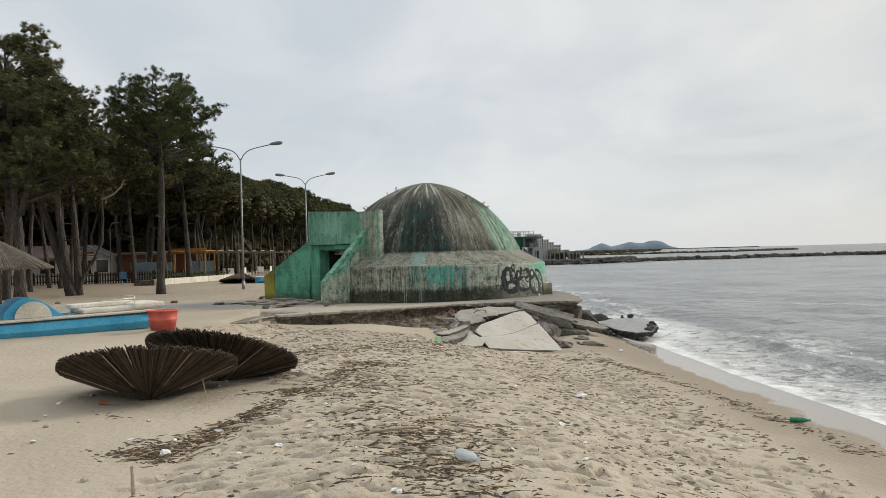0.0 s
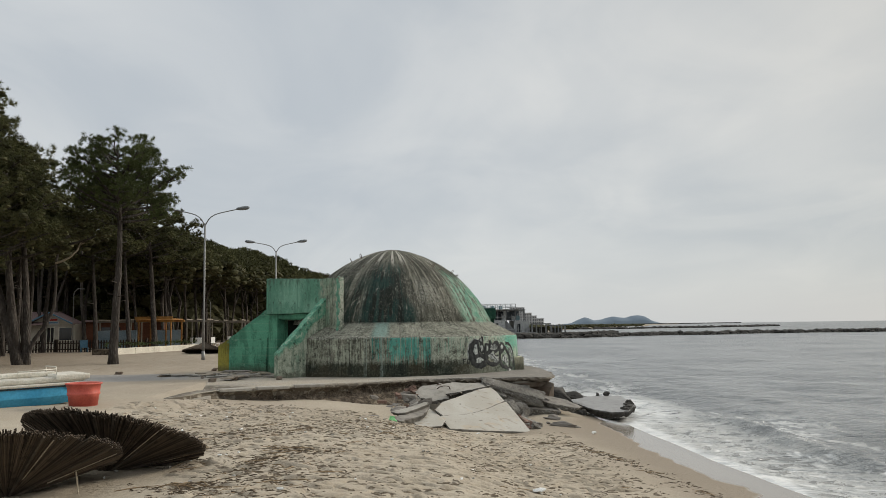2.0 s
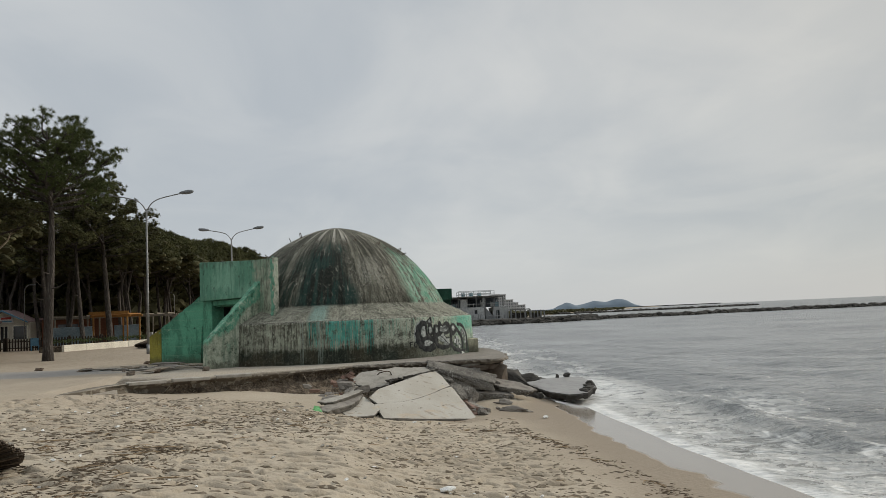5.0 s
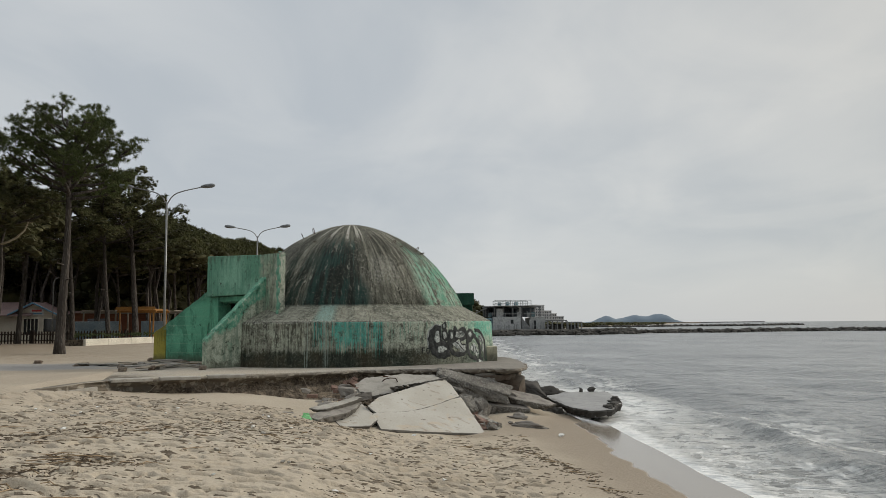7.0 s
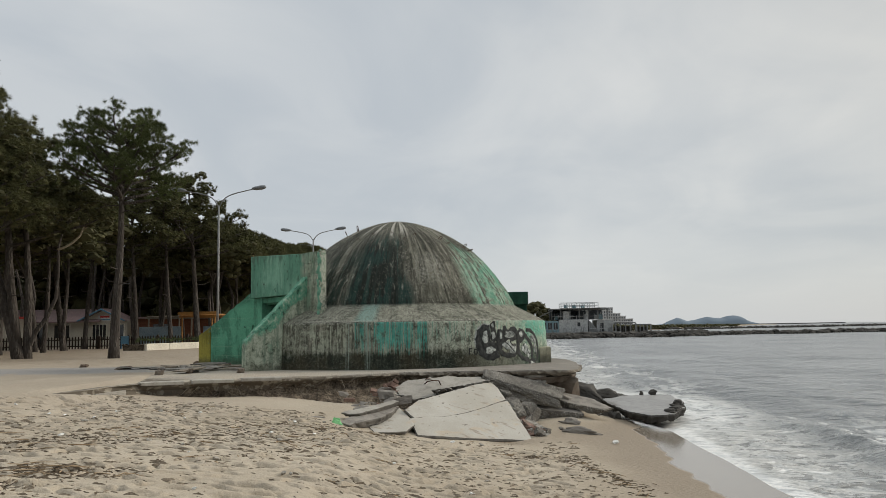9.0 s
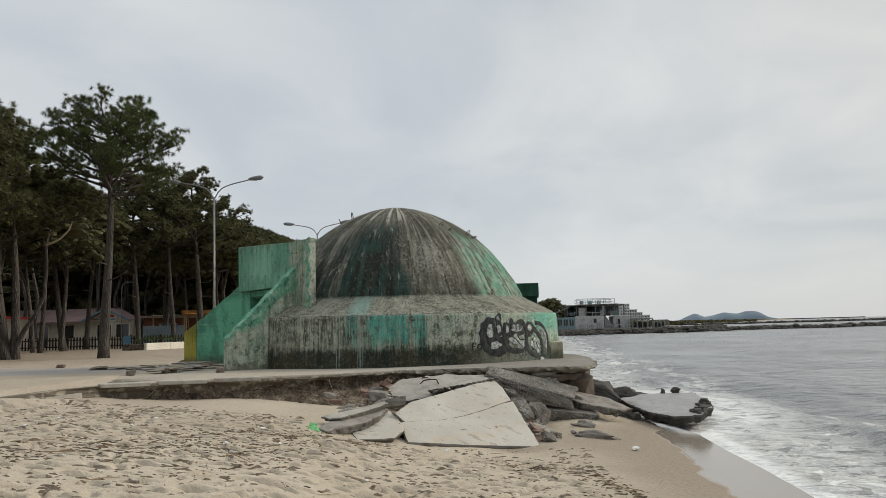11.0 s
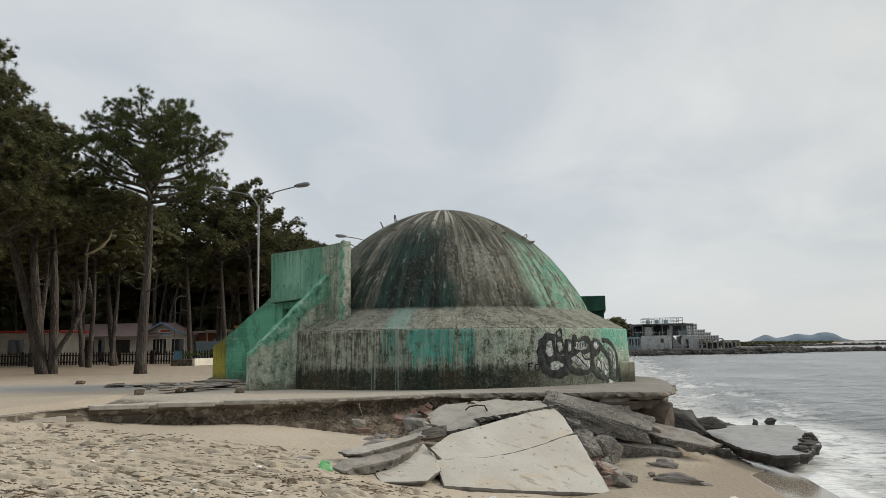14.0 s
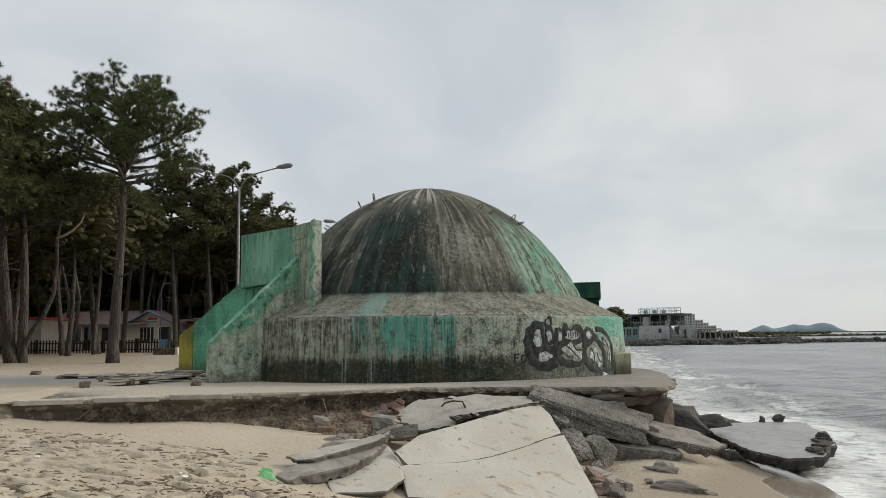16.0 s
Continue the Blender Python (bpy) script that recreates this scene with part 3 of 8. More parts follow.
PAVE = pavement_material()
EARTH = plain("eroded_dark_soil", (0.06, 0.047, 0.035), (0.21, 0.17, 0.125), 5.0, 0.97, fine=0.6, bump=1.0, bscale=22, dist=0.05)
CONC = concrete("weathered_concrete", (0.37, 0.345, 0.30), (0.29, 0.27, 0.235), (0.16, 0.145, 0.12))
def slab_material():
    k = Nodes("pale_stained_slab")
    big, mid = k.noise(0.9, 5), k.noise(2.2, 6, dist=0.6)
    c = k.mix(k.ramp(big, 0.35, 0.65), (0.43, 0.408, 0.36), (0.37, 0.345, 0.295))
    c = k.mix(k.ramp(mid, 0.54, 0.68, 0.0, 0.6), c, (0.42, 0.34, 0.245))
    c = k.mix(k.ramp(k.noise(2.6, 6, k.scaled(1, 2.2, 1)), 0.60, 0.68, 0.0, 0.7), c, (0.24, 0.20, 0.155))
    c = k.mix(k.ramp(k.noise(9, 5), 0.66, 0.70, 0.0, 0.8), c, (0.15, 0.13, 0.11))
    f = k.ramp(k.noise(40, 4), 0.25, 0.75, 0.92, 1.07)
    c = k.mix(1.0, c, k.vec(f, f, f), "MULTIPLY")
    k.bump(k.noise(40, 4), 0.15, 0.006)
    k.bump(k.noise(5, 5), 0.25, 0.02)
    return k.done(c, 0.85)


CONC_PALE = slab_material()
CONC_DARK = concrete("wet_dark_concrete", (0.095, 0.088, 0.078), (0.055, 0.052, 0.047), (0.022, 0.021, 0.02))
PEBBLE = concrete("shelly_pebble_concrete", (0.25, 0.232, 0.20), (0.17, 0.156, 0.135), (0.06, 0.055, 0.047), 1.0)


def build_pavement():
    rnd = random.Random(11)
    # outline: front edge from the left to the right, round the seaward corner, then back behind the bunker
    front = []
    xs = np.arange(-6.4, 3.9, 0.09)
    for x in xs:
        front.append((x, float(kerb_y(x)) + 0.10 * noise.noise(Vector((x * 1.6, 0.3, 0))) + 0.035 * noise.noise(Vector((x * 7, 2.3, 0)))))
    corner = [(3.9, 24.98), (4.22, 25.1), (4.42, 25.85), (4.5, 26.6), (4.58, 27.6), (4.52, 28.4), (4.6, 29.6), (4.4, 31), (4.1, 33), (3.6, 35.5), (1, 36.4)]
    walked = []
    for (x0, y0), (x1, y1) in zip(corner[:8], corner[1:9]):
        n = max(1, int(math.hypot(x1 - x0, y1 - y0) / 0.13))
        walked += [(x0 + (x1 - x0) * i / n + rnd.gauss(0, 0.022), y0 + (y1 - y0) * i / n + rnd.gauss(0, 0.022)) for i in range(n)]
    corner = walked + corner[8:]
    back = [(-5, 36.2), (-10, 34.5), (-12.5, 31), (-11, 28.2), (-8.6, 25.4), (-7.2, 22.5)]
    edge = front + corner + back
    n = len(edge)
    cx, cy = -1.5, 28.5
    V, F = [], []

    def ring(pull, z_of, jit=0.0):
        for i, (x, y) in enumerate(edge):
            d = Vector((cx - x, cy - y, 0)).normalized() * pull
            j = rnd.gauss(0, jit)
            px, py = x + d.x + j, y + d.y + j
            V.append((px, py, z_of(px, py, i)))

    def top(x, y, i):
        far = max(0.0, (y - 32) * 0.03, (-8.2 - x) * 0.05)
        left = max(0.0, (-4.5 - x)) * 0.085 if y < 24 else 0.0
        return 0.018 * noise.noise(Vector((x * 0.8, y * 0.8, 0))) - far - left

    def low(depth):
        return lambda x, y, i: top(x, y, i) - min(depth, 0.62 if x < 2.3 else 0.16) * (0.85 + 0.4 * noise.noise(Vector((x * 2.2, y * 2.2, depth))))
    ring(0.9, top)
    ring(0.25, top)
    ring(0.02, lambda x, y, i: top(x, y, i) - 0.012, 0.012)
    ring(0.0, low(0.09), 0.02)
    ring(0.05, low(0.13), 0.02)
    ring(0.2, low(0.20), 0.03)
    ring(0.42, low(0.62), 0.04)
    for r in range(6):
        for i in range(n):
            k = (i + 1) % n
            F.append((r * n + i, r * n + k, (r + 1) * n + k, (r + 1) * n + i))
    F.append(tuple(range(n)))
    bm = bmesh.new()
    vs = [bm.verts.new(p) for p in V]
    for f in F:
        bm.faces.new([vs[i] for i in f])
    bmesh.ops.triangulate(bm, faces=[f for f in bm.faces if len(f.verts) > 4])
    bmesh.ops.recalc_face_normals(bm, faces=bm.faces[:])
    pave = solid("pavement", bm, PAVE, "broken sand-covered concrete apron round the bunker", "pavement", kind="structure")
    # the eroded bank under the edge
    V, F = [], []
    xs = np.arange(-4.9, 0.75, 0.07)
    rows = ((0.10, -0.07, 0.02), (0.16, -0.14, 0.03), (0.22, -0.22, 0.04), (0.16, -0.30, 0.05), (0.10, -0.37, 0.06), (-0.10, -0.46, 0.06), (-0.30, -0.58, 0.05), (-0.7, -0.78, 0.03))
    for off, z, jit in rows:
        for x in xs:
            q = Vector((x * 2.1, z * 9, 0.0))
            nn = noise.noise(q) * 1.2 + noise.noise(q * 3.1) * 0.8 + noise.noise(q * 8.0) * 0.5
            V.append((x, float(kerb_y(x)) + off + nn * jit * 1.8, z + noise.noise(q * 2.3) * 0.03))
    m = len(xs)
    for r in range(len(rows) - 1):
        for i in range(m - 1):
            F.append((r * m + i, (r + 1) * m + i, (r + 1) * m + i + 1, r * m + i + 1))
    solid("earth_bank", Geo().add(V, F), EARTH, "dark eroded earth bank under the broken pavement", "earth bank", kind="structure")
    return pave


pavement = build_pavement()

# ---- the bunker ----
BX, BY = -0.56, 30.35
U = Vector((-0.722, -0.692, 0)).normalized()      # outwards through the entrance
W = Vector((0.692, -0.722, 0)).normalized()       # along the entrance's face


def bunker_material():
    k = Nodes("weathered_painted_concrete")
    x, y, z = k.xyz()
    ang = k.m("ARCTAN2", x, k.m("MULTIPLY", y, -1.0))            # 0 towards the beach, growing towards the sea
    true = k.m("MULTIPLY", ang, 57.2958)
    wide = k.noise(1.1, 5)
    rag = k.noise(6.0, 8, rough=0.7)
    deg = k.m("ADD", true, k.m("ADD", k.m("MULTIPLY", k.m("SUBTRACT", wide, 0.5), 9.0), k.m("MULTIPLY", k.m("SUBTRACT", rag, 0.5), 4.0)))

    def runs(freq, tall, seed, rough=0.7, detail=7):
        return k.noise(1.0, detail, k.vec(k.m("MULTIPLY", ang, freq), k.m("MULTIPLY", z, tall), seed), rough)

    def band(v, lo, hi, soft):
        return k.m("MULTIPLY", k.ramp(v, lo - soft, lo + soft), k.ramp(v, hi - soft, hi + soft, 1.0, 0.0))
    streak, thin, hair = runs(9.0, 0.5, 0.0), runs(30.0, 0.7, 4.0), runs(75.0, 1.1, 7.0)
    spots = k.noise(5, 13, rough=0.86)
    flecks = k.noise(15, 12, rough=0.85)
    crumbs = k.noise(24, 8, rough=0.8)
    grain = k.noise(60, 6, rough=0.75)
    pick = k.noise(1.0, 9, k.vec(k.m("MULTIPLY", ang, 26.0), k.m("MULTIPLY", z, 3.2), 5.0), 0.8)
    # bare concrete: brown grey, dark runs, pale worn flecks
    c = k.mix(k.ramp(streak, 0.40, 0.60), (0.160, 0.154, 0.120), (0.064, 0.064, 0.049))
    c = k.mix(k.ramp(thin, 0.49, 0.57, 0.0, 0.75), c, (0.030, 0.029, 0.023))
    c = k.mix(k.ramp(hair, 0.55, 0.63, 0.0, 0.6), c, (0.020, 0.020, 0.017))
    c = k.mix(k.m("MULTIPLY", k.ramp(flecks, 0.535, 0.57), k.ramp(wide, 0.42, 0.58, 0.2, 1.0)), c, (0.235, 0.225, 0.185))
    c = k.mix(k.m("MULTIPLY", k.ramp(pick, 0.545, 0.58), k.ramp(streak, 0.55, 0.42, 0.3, 1.0)), c, (0.29, 0.28, 0.23))
    c = k.mix(k.ramp(spots, 0.45, 0.40, 0.0, 0.7), c, (0.014, 0.016, 0.013))
    c = k.mix(k.ramp(crumbs, 0.44, 0.38, 0.0, 0.55), c, (0.014, 0.015, 0.012))
    dome = k.ramp(z, 1.55, 1.66)
    # dark tar and old dark green over the face of the dome
    half = k.ramp(z, 1.4, 3.7, 15.5, 12.0)
    tar = k.ramp(k.m("ABSOLUTE", k.m("ADD", deg, 1.5)), k.m("SUBTRACT", half, 3.0), k.m("ADD", half, 3.0), 1.0, 0.0)
    tar = k.m("MULTIPLY", k.m("MULTIPLY", tar, dome), k.ramp(k.m("ADD", z, k.m("MULTIPLY", k.m("SUBTRACT", thin, 0.5), 1.6)), 3.2, 3.75, 1.0, 0.0))
    side = k.m("MULTIPLY", k.m("MULTIPLY", k.ramp(k.m("ABSOLUTE", k.m("ADD", deg, 22.0)), 8, 22, 1.0, 0.0), dome), k.ramp(z, 2.6, 3.6, 0.75, 0.0))
    tar = k.m("MULTIPLY", k.m("MAXIMUM", tar, k.m("MULTIPLY", side, k.ramp(streak, 0.40, 0.54))), k.m("MULTIPLY", k.ramp(flecks, 0.57, 0.61, 1.0, 0.3), k.ramp(pick, 0.57, 0.60, 1.0, 0.35)))
    c = k.mix(k.m("MULTIPLY", tar, 0.9), c, k.mix(k.ramp(k.m("ADD", k.m("MULTIPLY", thin, 0.6), k.m("MULTIPLY", wide, 0.4)), 0.46, 0.54), (0.016, 0.042, 0.036), (0.016, 0.020, 0.016)))
    # pale lichen patch beside it, pale streaks at the crown
    pale = k.m("MULTIPLY", k.m("MULTIPLY", k.ramp(k.m("ABSOLUTE", k.m("SUBTRACT", deg, 26.0)), 5, 10, 1.0, 0.0), k.ramp(k.m("ABSOLUTE", k.m("SUBTRACT", z, 2.62)), 0.15, 0.6, 1.0, 0.0)), k.ramp(flecks, 0.49, 0.53))
    c = k.mix(k.m("MULTIPLY", pale, 0.5), c, (0.33, 0.325, 0.28))
    crown = k.m("MULTIPLY", k.ramp(k.m("ADD", z, k.m("MULTIPLY", k.m("SUBTRACT", thin, 0.5), 1.4)), 3.5, 3.85), k.ramp(runs(11.0, 0.05, 9.0, 0.35), 0.53, 0.56))
    c = k.mix(k.m("MULTIPLY", crown, k.ramp(flecks, 0.42, 0.5, 0.15, 0.9)), c, (0.42, 0.40, 0.345))
    # green paint that has held on the seaward side of the dome, broken by runs and bare patches
    g = k.m("MULTIPLY", k.ramp(deg, 41, 50), k.m("MULTIPLY", dome, k.ramp(k.m("ADD", z, k.m("MULTIPLY", k.m("SUBTRACT", thin, 0.5), 3.0)), 2.75, 3.4, 1.0, 0.0)))
    gp = k.m("MULTIPLY", g, k.ramp(k.m("ADD", k.m("ADD", k.m("MULTIPLY", spots, 0.45), k.m("MULTIPLY", thin, 0.35)), k.m("MULTIPLY", wide, 0.2)), 0.525, 0.50))
    c = k.mix(k.m("MULTIPLY", gp, 0.85), c, k.mix(k.ramp(k.m("ADD", k.m("MULTIPLY", wide, 0.5), k.m("MULTIPLY", pick, 0.5)), 0.46, 0.56), (0.10, 0.265, 0.18), (0.27, 0.41, 0.31)))
    c = k.mix(k.m("MULTIPLY", g, k.ramp(crumbs, 0.56, 0.60, 0.0, 0.55)), c, (0.34, 0.40, 0.32))
    # shoulder: paler, washed concrete, pitted
    sh = k.m("MULTIPLY", k.ramp(z, 1.165, 1.19), k.ramp(z, 1.56, 1.66, 1.0, 0.0))
    c = k.mix(k.m("MULTIPLY", sh, k.ramp(k.m("ADD", k.m("MULTIPLY", spots, 0.6), k.m("MULTIPLY", flecks, 0.4)), 0.47, 0.54, 0.12, 0.65)), c, (0.31, 0.312, 0.25))
    c = k.mix(k.m("MULTIPLY", sh, k.m("MULTIPLY", band(true, -6.0, 0.5, 1.5), k.ramp(flecks, 0.42, 0.52, 0.25, 0.9))), c, (0.19, 0.29, 0.25))
    lip = k.m("MULTIPLY", k.ramp(z, 1.10, 1.14), k.ramp(z, 1.2, 1.23, 1.0, 0.0))
    c = k.mix(k.m("MULTIPLY", lip, k.ramp(flecks, 0.49, 0.55, 0.0, 0.6)), c, (0.36, 0.35, 0.30))
    # ring wall: dark and streaked landward, pale and washed green seaward
    ring = k.ramp(z, 1.15, 1.165, 1.0, 0.0)
    worn = k.m("ADD", k.m("MULTIPLY", hair, 0.45), k.m("MULTIPLY", spots, 0.55))
    c = k.mix(k.m("MULTIPLY", ring, k.ramp(worn, 0.475, 0.545, 0.05, 0.85)), c, (0.36, 0.385, 0.30))
    seaward = k.m("MULTIPLY", ring, k.ramp(true, 17, 19))
    c = k.mix(k.m("MULTIPLY", seaward, k.ramp(k.m("ADD", k.m("MULTIPLY", spots, 0.6), k.m("MULTIPLY", pick, 0.4)), 0.455, 0.50, 0.1, 0.9)), c, (0.42, 0.45, 0.36))
    c = k.mix(k.m("MULTIPLY", k.m("MULTIPLY", seaward, k.ramp(hair, 0.52, 0.58, 0.0, 0.7)), k.ramp(z, 0.5, 0.9)), c, (0.15, 0.31, 0.235))
    c = k.mix(k.m("MULTIPLY", k.m("MULTIPLY", ring, k.ramp(deg, 50, 62)), k.m("MULTIPLY", k.ramp(z, 0.55, 0.95, 0.35, 1.0), k.ramp(worn, 0.55, 0.48, 0.1, 0.95))), c, (0.13, 0.40, 0.295))
    c = k.mix(k.m("MULTIPLY", seaward, k.ramp(crumbs, 0.455, 0.42, 0.0, 0.8)), c, (0.03, 0.035, 0.028))
    c = k.mix(k.m("MULTIPLY", k.m("MULTIPLY", ring, k.ramp(true, 16, 18, 1.0, 0.0)), k.ramp(k.m("ADD", k.m("MULTIPLY", streak, 0.5), k.m("MULTIPLY", wide, 0.5)), 0.44, 0.58, 0.0, 0.25)), c, (0.05, 0.055, 0.043))
    # turquoise paint run down in drips
    dd, de = runs(95.0, 0.10, 2.0, 0.55, 4), runs(140.0, 0.12, 12.0, 0.5, 3)
    dense = k.m("MAXIMUM", band(true, 1.0, 12.0, 0.6), band(true, 14.6, 17.8, 0.25))
    some = k.m("MAXIMUM", band(true, -6.4, -1.8, 0.3), band(true, -1.0, 18.0, 0.4))
    cut = k.m("SUBTRACT", 0.50, k.m("MULTIPLY", dense, 0.06))
    paint = k.m("MULTIPLY", some, k.ramp(k.m("SUBTRACT", de, cut), -0.012, 0.012))
    ends = k.m("SUBTRACT", k.ramp(dd, 0.36, 0.56, 0.95, 0.34), k.m("MULTIPLY", band(true, 15.0, 17.6, 0.3), 0.15))
    ends = k.m("MINIMUM", ends, k.m("SUBTRACT", 0.90, k.m("MULTIPLY", dense, 0.25)))
    paint = k.m("MULTIPLY", paint, k.ramp(k.m("SUBTRACT", z, ends), -0.05, 0.05))
    paint = k.m("MULTIPLY", k.m("MULTIPLY", ring, paint), k.m("MULTIPLY", k.ramp(spots, 0.43, 0.48, 0.12, 1.0), k.ramp(flecks, 0.54, 0.60, 1.0, 0.3)))
    tint = k.mix(k.ramp(streak, 0.42, 0.60), (0.075, 0.34, 0.275), (0.04, 0.19, 0.16))
    c = k.mix(k.m("MULTIPLY", paint, 0.95), c, k.mix(k.ramp(hair, 0.44, 0.56, 0.0, 0.6), tint, (0.14, 0.37, 0.29)))
    # foot: damp, nearly black below a ragged line, pale scale along the line
    level = k.m("ADD", z, k.m("ADD", k.m("MULTIPLY", k.m("SUBTRACT", rag, 0.5), 0.5), k.m("MULTIPLY", k.m("SUBTRACT", hair, 0.5), 0.4)))
    foot = k.m("MULTIPLY", ring, k.ramp(level, 0.30, 0.58, 1.0, 0.0))
    c = k.mix(k.m("MULTIPLY", foot, k.m("MULTIPLY", k.ramp(flecks, 0.48, 0.62, 0.95, 0.7), k.ramp(deg, 30, 42, 1.0, 0.7))), c, k.mix(k.ramp(wide, 0.42, 0.58), (0.016, 0.022, 0.016), (0.042, 0.038, 0.024)))
    scale = k.m("MULTIPLY", k.m("MULTIPLY", ring, k.ramp(k.m("ABSOLUTE", k.m("SUBTRACT", level, 0.47)), 0.02, 0.08, 1.0, 0.0)), k.ramp(flecks, 0.48, 0.53))
    c = k.mix(k.m("MULTIPLY", scale, 0.45), c, (0.29, 0.285, 0.235))
    lines = k.m("MULTIPLY", k.m("MULTIPLY", ring, k.m("MAXIMUM", band(true, -8.9, -7.2, 0.2), band(true, -2.6, -0.8, 0.4))), k.ramp(de, 0.50, 0.53))
    c = k.mix(k.m("MULTIPLY", lines, k.ramp(flecks, 0.42, 0.5, 0.2, 0.75)), c, (0.25, 0.30, 0.26))
    f = k.ramp(grain, 0.30, 0.70, 0.62, 1.62)
    c = k.mix(1.0, c, k.vec(f, f, f), "MULTIPLY")
    k.bump(grain, 0.4, 0.012)
    k.bump(flecks, 0.6, 0.03)
    k.bump(spots, 0.9, 0.06)
    k.bump(k.ramp(thin, 0.35, 0.65), 0.3, 0.03)
    return k.done(c, 0.88)


def green_paint(name, tone, worn, pale, amount=0.55, mould=0.36, joints=0.0):
    k = Nodes(name)
    x, y, z = k.xyz()
    wide = k.noise(0.9, 5)
    spots = k.noise(4, 13, rough=0.85)
    flecks = k.noise(14, 12, rough=0.85)
    run = k.noise(1.0, 8, k.scaled(4, 4, 0.8, shift=False), 0.75)
    grain = k.noise(60, 5, rough=0.7)
    c = k.mix(k.ramp(wide, 0.40, 0.60), tone, tuple(v * 0.58 for v in tone))
    c = k.mix(k.ramp(run, 0.49, 0.58, 0.0, 0.62), c, tuple(v * 0.42 for v in tone))
    c = k.mix(k.ramp(flecks, 0.56, 0.62, 0.0, 0.35), c, pale)
    peel = k.ramp(k.m("ADD", k.m("MULTIPLY", spots, 0.6), k.m("MULTIPLY", wide, 0.4)), amount, amount + 0.03)
    c = k.mix(peel, c, k.mix(k.ramp(flecks, 0.44, 0.56), worn, pale))
    c = k.mix(k.ramp(spots, mould, mould - 0.05, 0.0, 0.85), c, (0.022, 0.024, 0.02))
    if joints:
        rows = k.m("ABSOLUTE", k.m("SUBTRACT", k.m("FRACT", k.m("MULTIPLY", z, 3.6)), 0.5))
        line = k.m("MULTIPLY", k.ramp(rows, 0.46, 0.49), k.ramp(spots, 0.42, 0.52))
        c = k.mix(k.m("MULTIPLY", line, joints), c, pale)
    low = k.ramp(k.m("ADD", z, k.m("MULTIPLY", spots, 0.6)), 0.36, 0.62, 1.0, 0.0)
    c = k.mix(k.m("MULTIPLY", low, 0.65), c, (0.06, 0.06, 0.042))
    f = k.ramp(grain, 0.28, 0.72, 0.7, 1.28)
    c = k.mix(1.0, c, k.vec(f, f, f), "MULTIPLY")
    k.bump(grain, 0.35, 0.012)
    k.bump(peel, 0.4, 0.015)
    k.bump(spots, 0.5, 0.03)
    return k.done(c, 0.82)


BUNKER = bunker_material()
GREEN = green_paint("worn_green_paint", (0.105, 0.31, 0.20), (0.085, 0.20, 0.14), (0.27, 0.40, 0.29), 0.55, 0.425, 0.3)
# darker copy of the green: shade on the rear block put into colour
GREEN_SHADED = green_paint("dark_green_paint", (0.028, 0.085, 0.058), (0.07, 0.065, 0.05), (0.10, 0.12, 0.10), 0.56, 0.38)
YELLOW = green_paint("yellow_and_green_paint", (0.27, 0.24, 0.05), (0.10, 0.21, 0.11), (0.17, 0.22, 0.12), 0.535, 0.36)
BEIGE = green_paint("stained_beige_render", (0.50, 0.47, 0.34), (0.32, 0.33, 0.23), (0.58, 0.55, 0.43), 0.55, 0.40)
# near-black colour standing in for the unlit depth of the passage
PASSAGE_SHADE = plain("black_passage", (0.02, 0.03, 0.025), (0.035, 0.045, 0.035), 2, 0.95)
RUST = plain("rusty_iron", (0.055, 0.04, 0.032), (0.10, 0.055, 0.035), 20, 0.8, metal=0.4, bump=0.5)
SPRAY = plain("black_spray_paint", (0.012, 0.014, 0.014), (0.050, 0.052, 0.050), 7, 0.7, fine=0.5, bscale=40)
SPRAY_GREY = plain("grey_spray_fill", (0.15, 0.165, 0.155), (0.44, 0.46, 0.43), 9, 0.75, fine=0.6, bscale=30)
BLUE_PANEL = plain("faded_blue_board", (0.10, 0.19, 0.23), (0.16, 0.25, 0.28), 6, 0.7)

